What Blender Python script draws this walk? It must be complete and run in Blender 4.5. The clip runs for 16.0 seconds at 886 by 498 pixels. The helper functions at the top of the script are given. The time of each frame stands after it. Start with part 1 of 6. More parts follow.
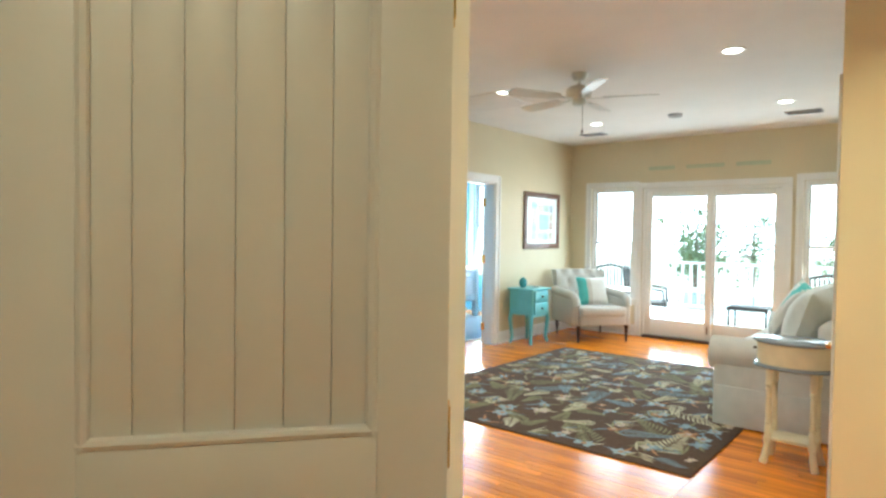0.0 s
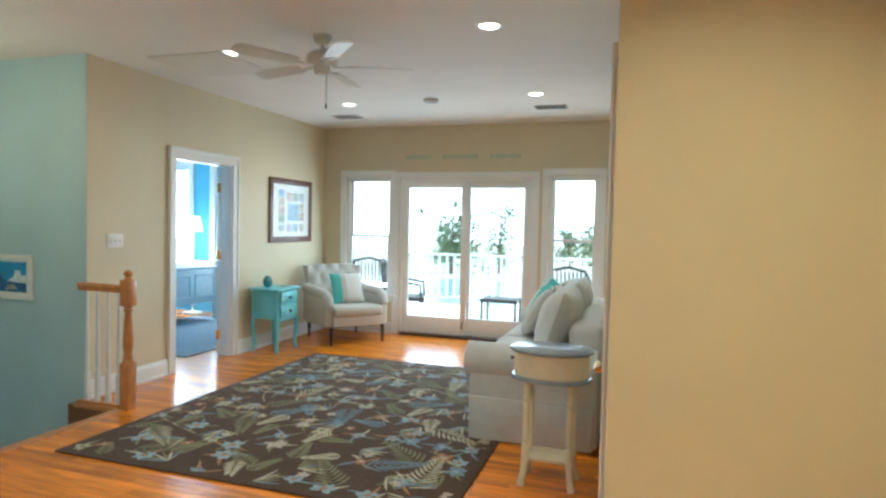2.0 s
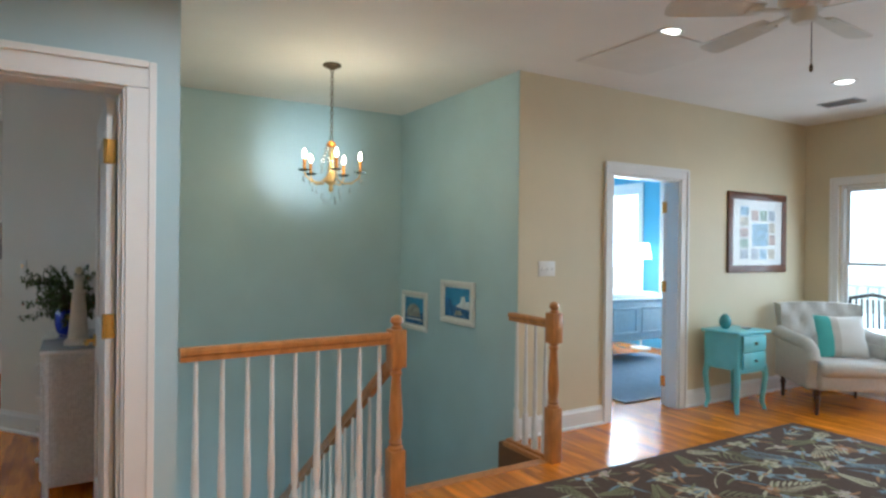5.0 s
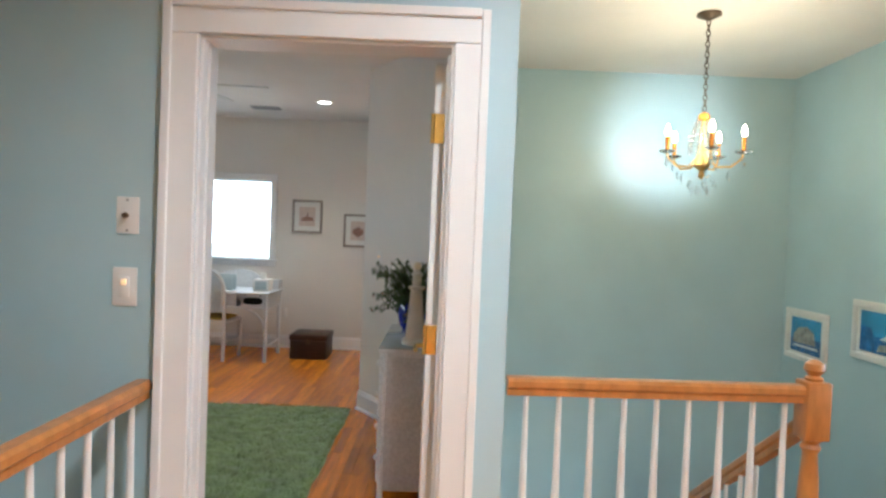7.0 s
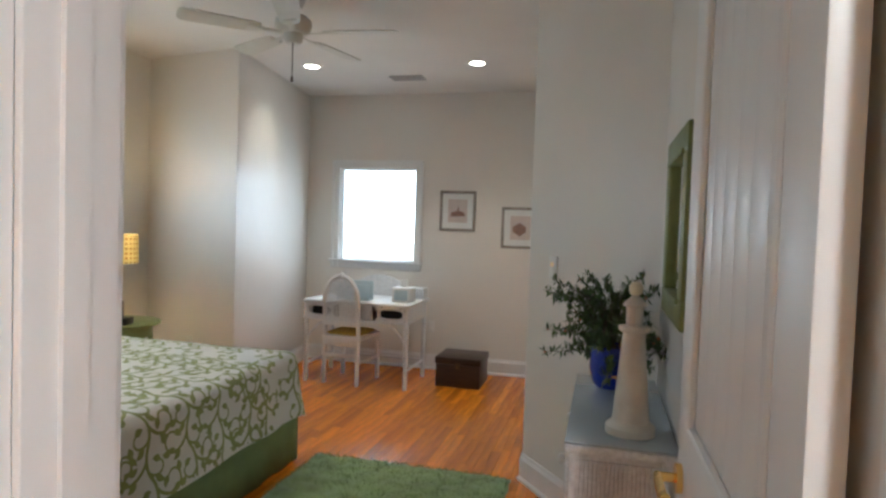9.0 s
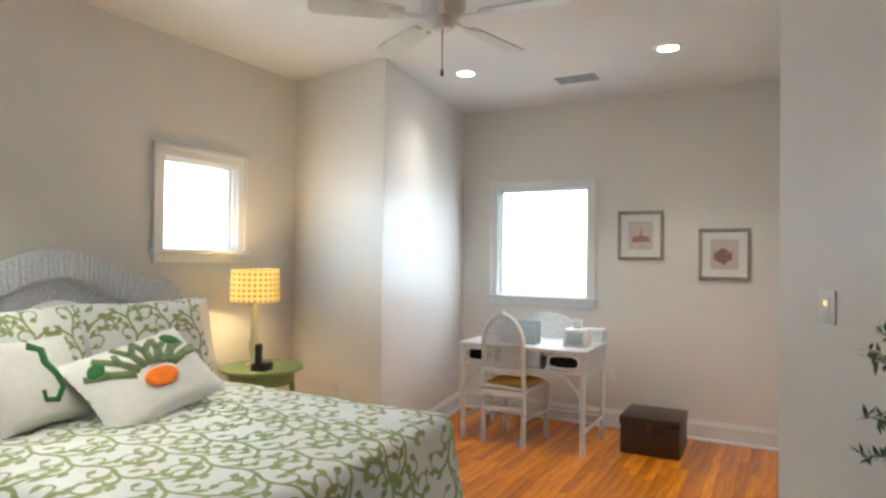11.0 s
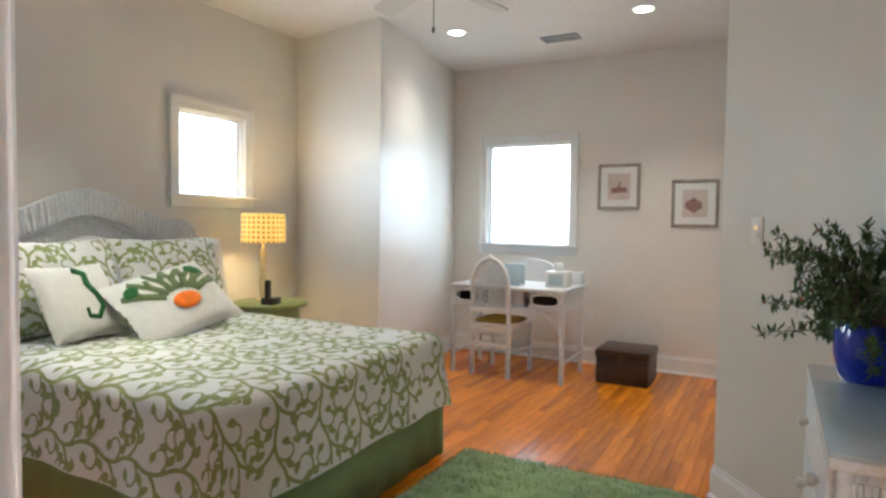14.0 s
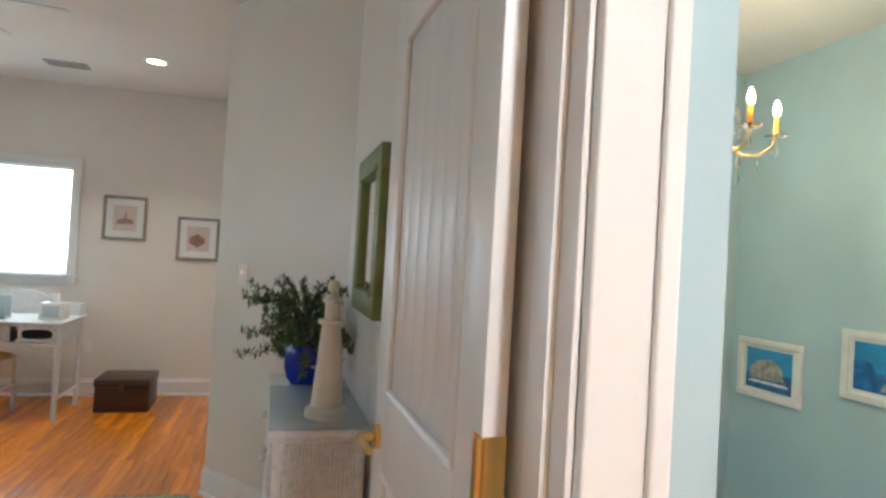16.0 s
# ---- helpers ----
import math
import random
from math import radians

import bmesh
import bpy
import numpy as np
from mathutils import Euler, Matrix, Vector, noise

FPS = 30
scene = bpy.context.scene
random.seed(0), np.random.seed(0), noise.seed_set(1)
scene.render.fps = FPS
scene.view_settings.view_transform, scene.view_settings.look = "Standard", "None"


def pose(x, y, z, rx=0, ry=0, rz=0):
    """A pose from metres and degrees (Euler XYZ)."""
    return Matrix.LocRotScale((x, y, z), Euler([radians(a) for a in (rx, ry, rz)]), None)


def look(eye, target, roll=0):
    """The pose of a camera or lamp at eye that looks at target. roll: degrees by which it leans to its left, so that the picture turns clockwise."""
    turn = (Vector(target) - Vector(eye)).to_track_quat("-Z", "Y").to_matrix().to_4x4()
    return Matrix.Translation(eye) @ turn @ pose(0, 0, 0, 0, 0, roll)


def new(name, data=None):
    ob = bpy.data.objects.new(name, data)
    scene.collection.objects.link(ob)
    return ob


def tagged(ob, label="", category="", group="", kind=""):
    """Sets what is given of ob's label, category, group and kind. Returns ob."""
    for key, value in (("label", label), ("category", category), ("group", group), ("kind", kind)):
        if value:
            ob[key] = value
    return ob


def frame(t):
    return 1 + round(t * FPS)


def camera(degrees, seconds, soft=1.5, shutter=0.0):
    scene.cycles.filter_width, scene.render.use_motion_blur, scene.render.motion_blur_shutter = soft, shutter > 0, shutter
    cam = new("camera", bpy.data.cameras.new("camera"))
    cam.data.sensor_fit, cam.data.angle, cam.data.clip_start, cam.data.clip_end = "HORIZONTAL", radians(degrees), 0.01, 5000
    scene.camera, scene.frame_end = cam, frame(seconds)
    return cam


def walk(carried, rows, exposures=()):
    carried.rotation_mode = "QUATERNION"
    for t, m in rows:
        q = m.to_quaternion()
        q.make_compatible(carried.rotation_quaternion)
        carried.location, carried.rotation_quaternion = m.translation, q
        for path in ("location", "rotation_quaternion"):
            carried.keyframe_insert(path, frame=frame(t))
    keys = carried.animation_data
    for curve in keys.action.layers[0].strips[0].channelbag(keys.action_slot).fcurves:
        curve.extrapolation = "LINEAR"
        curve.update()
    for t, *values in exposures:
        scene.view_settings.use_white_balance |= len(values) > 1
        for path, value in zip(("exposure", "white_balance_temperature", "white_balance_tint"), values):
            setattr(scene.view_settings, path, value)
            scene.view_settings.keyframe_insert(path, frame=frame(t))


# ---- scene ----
from mathutils.bvhtree import BVHTree
from mathutils.geometry import barycentric_transform

cam = camera(71.3, 16.0, soft=2.6)
PATH = [
    (0, (0.679, 0.041, 1.411), (-0.591, 1.579, 1.357), 0.8),
    (0.5, (0.584, 0.166, 1.398), (-0.402, 1.9, 1.334), 0.9),
    (1, (0.555, 0.285, 1.396), (-0.187, 2.141, 1.322), 1.1),
    (1.5, (0.49, 0.581, 1.444), (-0.137, 2.479, 1.359), 1.3),
    (2, (0.42, 0.876, 1.454), (-0.2, 2.776, 1.377), 1.3),
    (2.5, (0.323, 1.169, 1.474), (-0.351, 3.051, 1.414), 1.2),
    (3, (0.282, 1.46, 1.472), (-0.511, 3.296, 1.44), 1.1),
    (3.5, (0.185, 1.658, 1.478), (-0.788, 3.406, 1.457), 0.9),
    (4, (0.094, 1.736, 1.464), (-1.137, 3.312, 1.447), 0.7),
    (4.5, (-0.014, 1.793, 1.429), (-1.514, 3.117, 1.421), 0.4),
    (5, (-0.138, 1.817, 1.423), (-1.854, 2.844, 1.415), 0.6),
    (5.2, (-0.179, 1.847, 1.419), (-1.965, 2.748, 1.411), 0.7),
    (7.3, (-1.114, 1.972, 1.448), (-3.11, 1.876, 1.386), 2.1),
    (7.5, (-1.255, 1.97, 1.444), (-3.247, 1.812, 1.376), 1.9),
    (8, (-1.639, 1.926, 1.43), (-3.615, 1.625, 1.357), 2.0),
    (8.5, (-2.033, 1.848, 1.432), (-3.989, 1.437, 1.351), 2.2),
    (10.8, (-3.158, 1.373, 1.391), (-4.949, 0.482, 1.411), 0.5),
    (11, (-3.161, 1.355, 1.392), (-4.915, 0.395, 1.416), 0.7),
    (11.5, (-3.149, 1.337, 1.363), (-4.796, 0.202, 1.386), 0.6),
    (12, (-3.144, 1.364, 1.321), (-4.675, 0.077, 1.322), 0.2),
    (12.5, (-3.104, 1.412, 1.258), (-4.562, 0.044, 1.231), -0.2),
    (13, (-3.007, 1.502, 1.211), (-4.49, 0.162, 1.159), -0.2),
    (13.5, (-2.930, 1.539, 1.218), (-4.539, 0.355, 1.137), 0.3),
    (14, (-2.830, 1.558, 1.249), (-4.592, 0.616, 1.163), 0.8),
    (14.5, (-2.723, 1.577, 1.271), (-4.612, 0.92, 1.232), 1.7),
    (15, (-2.531, 1.588, 1.324), (-4.507, 1.282, 1.338), 2.7),
    (15.5, (-2.365, 1.603, 1.351), (-4.362, 1.701, 1.391), 3.3),
    (16, (-2.227, 1.639, 1.368), (-4.154, 2.171, 1.405), 3.3),
]
EXPOSURES = [(0.0, 1.05, 5700, -6), (0.5, 0.85, 5700, -6), (1.0, 0.7, 5600, -6), (2.5, 0.46, 5350, -3), (3.5, 0.32, 5150, -1), (5.2, 0.34, 5350, 2), (7.3, 1.1, 5500, 4), (8.0, 1.0, 5600, 4), (8.7, 0.9, 5700, 5), (10.8, 1.4, 5750, 5), (13.0, 1.22, 5800, 5), (15.0, 1.55, 5650, 4), (16.0, 1.25, 5700, 4)]
walk(cam, [(t, look(e, g, r)) for t, e, g, r in PATH], exposures=EXPOSURES)

# ---- world, sun and large lights ----
world = bpy.data.worlds.new("sky")
scene.world = world
world.use_nodes = True
wn = world.node_tree
sky = wn.nodes.new("ShaderNodeTexSky")
sky.sky_type, sky.sun_disc = "NISHITA", False
sky.sun_elevation, sky.sun_rotation = radians(48), radians(90)
wn.nodes["Background"].inputs[1].default_value = 0.15
wn.links.new(sky.outputs[0], wn.nodes["Background"].inputs[0])
sun = new("sun", bpy.data.lights.new("sun", "SUN"))
sun.data.energy, sun.data.angle, sun.data.color = 5.0, radians(0.6), (1.0, 0.95, 0.87)
# from the east, high: the deck lies in sun, the rooms do not
sun.matrix_world = look((0, 0, 20), (-0.67 * 20, 0.02 * 20, 20 - 0.74 * 20))


def window_light(name, x, y, z, w, h, tx, ty, watts, colour=(0.86, 0.93, 1.0)):
    lamp = bpy.data.lights.new(name, "AREA")
    lamp.shape, lamp.size, lamp.size_y = "RECTANGLE", w, h
    lamp.energy, lamp.color = watts, colour
    new(name, lamp).matrix_world = look((x, y, z), (x + tx, y + ty, z - 0.15))


window_light("daylight_slider", -1.78, 8.40, 1.1, 1.6, 1.7, 0, -1, 17)
window_light("daylight_north_window", -3.11, 8.42, 1.3, 0.55, 1.4, 0, -1, 6.5)
window_light("daylight_north_window", -0.41, 8.42, 1.3, 0.55, 1.4, 0, -1, 6.5)
window_light("daylight_west_window", -8.28, -0.49, 1.52, 0.78, 0.9, 1, 0, 2.4)
window_light("daylight_south_window", -5.92, -1.88, 1.69, 0.54, 0.54, 0, 1, 2.4)
window_light("daylight_south_window", -4.0, -1.88, 1.69, 0.54, 0.54, 0, 1, 2.4)
window_light("daylight_blue_room", -6.9, 8.93, 1.4, 0.7, 1.5, 0, -1, 45, (1.0, 1.0, 0.98))
window_light("daylight_blue_room", -5.6, 8.93, 1.4, 0.7, 1.5, 0, -1, 45, (1.0, 1.0, 0.98))


def lamp_point(name, x, y, z, watts, colour=(1.0, 0.72, 0.42), r=0.03):
    lamp = bpy.data.lights.new(name, "POINT")
    lamp.energy, lamp.color, lamp.shadow_soft_size = watts, colour, r
    new(name, lamp).location = (x, y, z)


def lamp_down(name, x, y, z, watts, colour=(1.0, 0.88, 0.72), r=0.07, spread=150):
    lamp = bpy.data.lights.new(name, "AREA")
    lamp.shape, lamp.size = "DISK", r * 2
    lamp.energy, lamp.color, lamp.spread = watts, colour, radians(spread)
    new(name, lamp).location = (x, y, z)


# ---- materials ----
def mat(name, col, rough=0.5, var=0.06, scale=6.0, bump=0.05, bscale=80.0, metal=0.0, stretch=(1, 1, 1), coat=0.0, rnd=0.0, sheen=0.0):
    m = bpy.data.materials.new(name)
    m.use_nodes = True
    nt = m.node_tree
    b = nt.nodes["Principled BSDF"]
    b.inputs["Roughness"].default_value, b.inputs["Metallic"].default_value = rough, metal
    b.inputs["Coat Weight"].default_value = coat
    b.inputs["Coat Roughness"].default_value = 0.15
    b.inputs["Sheen Weight"].default_value = sheen
    tc, mp = nt.nodes.new("ShaderNodeTexCoord"), nt.nodes.new("ShaderNodeMapping")
    mp.inputs["Scale"].default_value = stretch
    nt.links.new(tc.outputs["Object"], mp.inputs[0])
    n = nt.nodes.new("ShaderNodeTexNoise")
    n.inputs["Scale"].default_value, n.inputs["Detail"].default_value = scale, 6
    nt.links.new(mp.outputs[0], n.inputs["Vector"])
    ramp = nt.nodes.new("ShaderNodeValToRGB")
    ramp.color_ramp.elements[0].position, ramp.color_ramp.elements[1].position = 0.3, 0.7
    ramp.color_ramp.elements[0].color = (*[max(0, c * (1 - var)) for c in col], 1)
    ramp.color_ramp.elements[1].color = (*[min(1, c * (1 + var)) for c in col], 1)
    nt.links.new(n.outputs[0], ramp.inputs[0])
    out = ramp.outputs[0]
    if rnd:
        oi, hs, mr = nt.nodes.new("ShaderNodeObjectInfo"), nt.nodes.new("ShaderNodeHueSaturation"), nt.nodes.new("ShaderNodeMapRange")
        geo, add = nt.nodes.new("ShaderNodeNewGeometry"), nt.nodes.new("ShaderNodeMath")
        add.operation = "ADD"
        fr = nt.nodes.new("ShaderNodeMath")
        fr.operation = "FRACT"
        nt.links.new(oi.outputs["Random"], add.inputs[0])
        nt.links.new(geo.outputs["Random Per Island"], add.inputs[1])
        nt.links.new(add.outputs[0], fr.inputs[0])
        nt.links.new(fr.outputs[0], mr.inputs[0])
        mr.inputs["To Min"].default_value, mr.inputs["To Max"].default_value = 1 - rnd, 1 + rnd
        nt.links.new(mr.outputs[0], hs.inputs["Value"])
        nt.links.new(out, hs.inputs["Color"])
        out = hs.outputs[0]
    nt.links.new(out, b.inputs["Base Color"])
    if bump:
        n2, bp = nt.nodes.new("ShaderNodeTexNoise"), nt.nodes.new("ShaderNodeBump")
        n2.inputs["Scale"].default_value, n2.inputs["Detail"].default_value = bscale, 3
        bp.inputs["Strength"].default_value, bp.inputs["Distance"].default_value = bump * 4, 0.003
        nt.links.new(mp.outputs[0], n2.inputs["Vector"])
        nt.links.new(n2.outputs[0], bp.inputs["Height"])
        nt.links.new(bp.outputs[0], b.inputs["Normal"])
    return m


def glow(name, col, power):
    m = bpy.data.materials.new(name)
    m.use_nodes = True
    b = m.node_tree.nodes["Principled BSDF"]
    b.inputs["Base Color"].default_value = (*col, 1)
    b.inputs["Emission Color"].default_value = (*col, 1)
    b.inputs["Emission Strength"].default_value = power
    return m


def clear(name, col=(1, 1, 1), rough=0.0):
    m = bpy.data.materials.new(name)
    m.use_nodes = True
    b = m.node_tree.nodes["Principled BSDF"]
    b.inputs["Base Color"].default_value = (*col, 1)
    b.inputs["Roughness"].default_value, b.inputs["Transmission Weight"].default_value, b.inputs["IOR"].default_value = rough, 1.0, 1.45
    return m


M_BEIGE = mat("beige_wall_paint", (0.68, 0.60, 0.42), 0.55, 0.025, 2.5, 0.02, 260)
M_AQUA = mat("aqua_wall_paint", (0.45, 0.60, 0.65), 0.42, 0.05, 2.0, 0.03, 260)
M_WHITEWALL = mat("off_white_wall_paint", (0.78, 0.75, 0.70), 0.38, 0.02, 2.5, 0.02, 260)
M_BLUE = mat("blue_wall_paint", (0.15, 0.45, 0.68), 0.5, 0.04, 2.5, 0.02, 260)
M_CEIL = mat("white_ceiling_paint", (0.80, 0.78, 0.75), 0.8, 0.02, 3, 0.02, 300)
M_TRIM = mat("white_gloss_trim", (0.82, 0.82, 0.81), 0.38, 0.02, 6, 0.01, 120)
M_OAK = mat("honey_oak_floor", (0.64, 0.20, 0.008), 0.24, 0.30, 3, 0.012, 40, stretch=(1, 7, 7), coat=0.12, rnd=0.30)
M_SUB = mat("dark_floor_joint", (0.16, 0.07, 0.025), 0.6)
M_OAKRAIL = mat("oak_rail", (0.50, 0.20, 0.05), 0.28, 0.22, 9, 0.02, 60, stretch=(3, 3, 1), coat=0.4)
M_BRASS = mat("polished_brass", (0.83, 0.58, 0.20), 0.22, 0.06, 20, 0.0, metal=1.0)
M_GLASS = clear("window_glass")
M_DARKWOOD = mat("dark_walnut", (0.042, 0.019, 0.011), 0.35, 0.3, 10, 0.03, 60, stretch=(1, 6, 6))
M_BROWNFRAME = mat("brown_wood_frame", (0.13, 0.05, 0.025), 0.35, 0.25, 14, 0.02, 60)
M_TURQ = mat("turquoise_paint", (0.19, 0.57, 0.64), 0.35, 0.08, 8, 0.03, 90)
M_LINEN = mat("grey_linen", (0.52, 0.50, 0.46), 0.9, 0.06, 30, 0.12, 500, sheen=0.3)
M_SLIP = mat("pale_slipcover_cloth", (0.60, 0.61, 0.60), 0.9, 0.05, 12, 0.12, 420, sheen=0.2)
M_AQUACLOTH = mat("aqua_cloth", (0.16, 0.48, 0.46), 0.9, 0.25, 24, 0.12, 300)
M_CREAM = mat("cream_paint", (0.72, 0.64, 0.44), 0.4, 0.08, 9, 0.03, 70)
M_GREYTOP = mat("blue_grey_tabletop", (0.26, 0.30, 0.34), 0.22, 0.12, 10, 0.02, 60)
M_WHITEPAINT = mat("white_furniture_paint", (0.78, 0.77, 0.75), 0.4, 0.05, 14, 0.03, 90)
M_PLASTIC = mat("white_plastic", (0.80, 0.79, 0.76), 0.35, 0.02, 10, 0.0)
M_FANWHITE = mat("fan_white", (0.66, 0.65, 0.60), 0.4, 0.05, 8, 0.01)
M_VENT = mat("grey_vent_metal", (0.36, 0.36, 0.36), 0.5, 0.06, 12, 0.01)
M_DARK = mat("dark_cubby_shade", (0.03, 0.03, 0.03), 0.8)
M_BRONZE = mat("bronze_metal", (0.13, 0.10, 0.07), 0.35, 0.1, 20, 0.0, metal=0.9)
M_CAN = glow("lit_can_lens", (1.0, 0.90, 0.74), 7.0)
M_BULB = glow("lit_bulb", (1.0, 0.80, 0.50), 14.0)
M_CRYSTAL = clear("cut_crystal", (0.98, 0.98, 1.0), 0.02)

# ---- building helpers ----
H = 2.735


def box(bm, x0, x1, y0, y1, z0, z1, bev=0.0, seg=2):
    m = Matrix.Translation(((x0 + x1) / 2, (y0 + y1) / 2, (z0 + z1) / 2)) @ Matrix.Diagonal((abs(x1 - x0), abs(y1 - y0), abs(z1 - z0), 1))
    t = bmesh.new()
    bmesh.ops.create_cube(t, size=1, matrix=m)
    if bev:
        bmesh.ops.bevel(t, geom=t.edges[:], offset=bev, segments=seg, affect="EDGES", profile=0.5)
    join(bm, t)
    return bm


def join(bm, t, m=None):
    if m is not None:
        bmesh.ops.transform(t, matrix=m, verts=t.verts[:])
    me = bpy.data.meshes.new("tmp")
    t.to_mesh(me)
    t.free()
    bm.from_mesh(me)
    bpy.data.meshes.remove(me)


def rod(bm, p, q, r, r2=None, n=12):
    p, q = Vector(p), Vector(q)
    t = bmesh.new()
    bmesh.ops.create_cone(t, cap_ends=True, segments=n, radius1=r, radius2=r if r2 is None else r2, depth=(q - p).length)
    turn = (q - p).to_track_quat("Z", "Y").to_matrix().to_4x4()
    join(bm, t, Matrix.Translation((p + q) / 2) @ turn)
    return bm


def lathe(bm, prof, x=0, y=0, z=0, n=24, sx=1, sy=1):
    rings = []
    for r, h in prof:
        rings.append([bm.verts.new((x + sx * r * math.cos(2 * math.pi * i / n), y + sy * r * math.sin(2 * math.pi * i / n), z + h)) for i in range(n)])
    for a, b in zip(rings, rings[1:]):
        for i in range(n):
            bm.faces.new((a[i], a[(i + 1) % n], b[(i + 1) % n], b[i]))
    if prof[0][0] > 1e-4:
        bm.faces.new(rings[0][::-1])
    if prof[-1][0] > 1e-4:
        bm.faces.new(rings[-1])
    return bm


def tube(bm, pts, r, n=8, r2=None):
    """A round bar along points; r2 is its far radius."""
    pts = [Vector(p) for p in pts]
    rings = []
    q, last = None, Vector((0, 0, 1))
    for i, p in enumerate(pts):
        d = (pts[min(i + 1, len(pts) - 1)] - pts[max(i - 1, 0)]).normalized()
        turn = last.rotation_difference(d).to_matrix()
        q, last = (turn if q is None else turn @ q), d
        k = r if r2 is None else r + (r2 - r) * i / (len(pts) - 1)
        rings.append([bm.verts.new(p + q @ Vector((k * math.cos(2 * math.pi * j / n), k * math.sin(2 * math.pi * j / n), 0))) for j in range(n)])
    for a, b in zip(rings, rings[1:]):
        for j in range(n):
            bm.faces.new((a[j], a[(j + 1) % n], b[(j + 1) % n], b[j]))
    bm.faces.new(rings[0][::-1])
    bm.faces.new(rings[-1])
    return bm


def prism(bm, pts, z0, z1):
    lo = [bm.verts.new((x, y, z0)) for x, y in pts]
    hi = [bm.verts.new((x, y, z1)) for x, y in pts]
    bm.faces.new(lo[::-1])
    bm.faces.new(hi)
    n = len(pts)
    for i in range(n):
        bm.faces.new((lo[i], lo[(i + 1) % n], hi[(i + 1) % n], hi[i]))
    return bm


def cushion(bm, w, d, h, puff=0.5, n=14, m=None, ruffle=0.0):
    """A stuffed pillow lying in the xy plane, thick in the middle and pinched at its edge."""
    t = bmesh.new()
    uv = t.loops.layers.uv.new("uv")
    grid = {}
    for s in (1, -1):
        for i in range(n + 1):
            for j in range(n + 1):
                u, v = 2 * i / n - 1, 2 * j / n - 1
                edge = max(abs(u), abs(v))
                if s < 0 and edge > 0.999:
                    grid[s, i, j] = grid[1, i, j]
                    continue
                f = ((1 - u * u) * (1 - v * v)) ** puff
                pinch = 1 - 0.07 * (1 - abs(u * v)) * edge ** 4
                wr = 0.035 * noise.noise((u * 2.1 + w * 7, v * 2.1 + d * 5, s)) * f
                grid[s, i, j] = t.verts.new((w / 2 * u * pinch, d / 2 * v * pinch, s * h / 2 * f * (1 + 3 * wr) + ruffle * math.sin(30 * u + 27 * v) * edge ** 8))
    for s in (1, -1):
        for i in range(n):
            for j in range(n):
                q = [grid[s, i, j], grid[s, i + 1, j], grid[s, i + 1, j + 1], grid[s, i, j + 1]]
                f = t.faces.new(q if s > 0 else q[::-1])
                for lp in f.loops:
                    lp[uv].uv = (lp.vert.co.x + w, lp.vert.co.y + d)
    join(bm, t, m)
    return bm


def smooth(me, deg=40):
    me.polygons.foreach_set("use_smooth", [True] * len(me.polygons))
    b = bmesh.new()
    b.from_mesh(me)
    for e in b.edges:
        if len(e.link_faces) == 2 and e.calc_face_angle(0) > radians(deg):
            e.smooth = False
    b.to_mesh(me)
    b.free()


def part(name, bm, material, parent=None, label="", soft=True):
    me = bpy.data.meshes.new(name)
    bmesh.ops.recalc_face_normals(bm, faces=bm.faces[:])
    bm.to_mesh(me)
    bm.free()
    if soft:
        smooth(me)
    me.materials.append(material)
    ob = new(name, me)
    ob.parent = parent
    if label:
        ob["label"] = label
    return ob


def B(*a, **k):
    return box(bmesh.new(), *a, **k)


def thing(name, m, label, category, group="", kind=""):
    ob = new(name)
    ob.matrix_world = m
    ob.empty_display_size = 0.1
    return tagged(ob, label, category, group, kind)


def structure(name, bm, material, label="", category="", soft=False):
    return tagged(part(name, bm, material, None, label, soft), label, category or name.split("_")[0], kind="structure")


def pieces(u0, u1, holes):
    """The parts of a wall from u0 to u1 that openings (ua, ub, za, zb) leave over."""
    cuts = sorted({u0, u1, *[h[0] for h in holes], *[h[1] for h in holes]})
    for a, b in zip(cuts, cuts[1:]):
        mid = (a + b) / 2
        over = sorted((h[2], h[3]) for h in holes if h[0] < mid < h[1])
        yield a, b, over


def wall(name, axis, c0, c1, u0, u1, material, holes=(), z0=0.0, z1=H, label=""):
    bm = bmesh.new()
    for a, b, over in pieces(u0, u1, holes):
        z = z0
        for za, zb in [*over, (z1, z1)]:
            if za > z + 1e-4:
                if axis == "x":
                    box(bm, c0, c1, a, b, z, za)
                else:
                    box(bm, a, b, c0, c1, z, za)
            z = zb
    return structure(name, bm, material, label, "wall")


# ---- the shell ----
W_BD = (5.61, 6.45, 0, 2.04)
wall("wall_west_living", "x", -3.84, -3.78, 4.649, 8.46, M_BEIGE, [W_BD], label="beige painted living room wall with a doorway")
wall("wall_east_blue_room", "x", -3.90, -3.84, 4.72, 9.0, M_BLUE, [W_BD], label="blue painted wall of the far bedroom")
WIN_L, SLIDER, WIN_R = (-3.44, -2.79, 0.50, 2.08), (-2.67, -0.90, 0, 2.06), (-0.70, -0.11, 0.50, 2.09)
wall("wall_north_living", "y", 8.46, 8.60, -3.84, 0.37, M_BEIGE, [WIN_L, SLIDER, WIN_R], label="beige wall around the sliding door and windows")
CLOSET = (3.17, 3.93, 0, 2.04)
wall("wall_east_living", "x", 0.25, 0.37, 3.02, 8.46, M_BEIGE, [CLOSET], label="beige wall behind the sofa")
wall("wall_hall_end", "y", 2.98, 3.02, 0.32, 1.12, M_BEIGE, label="beige hall end wall")
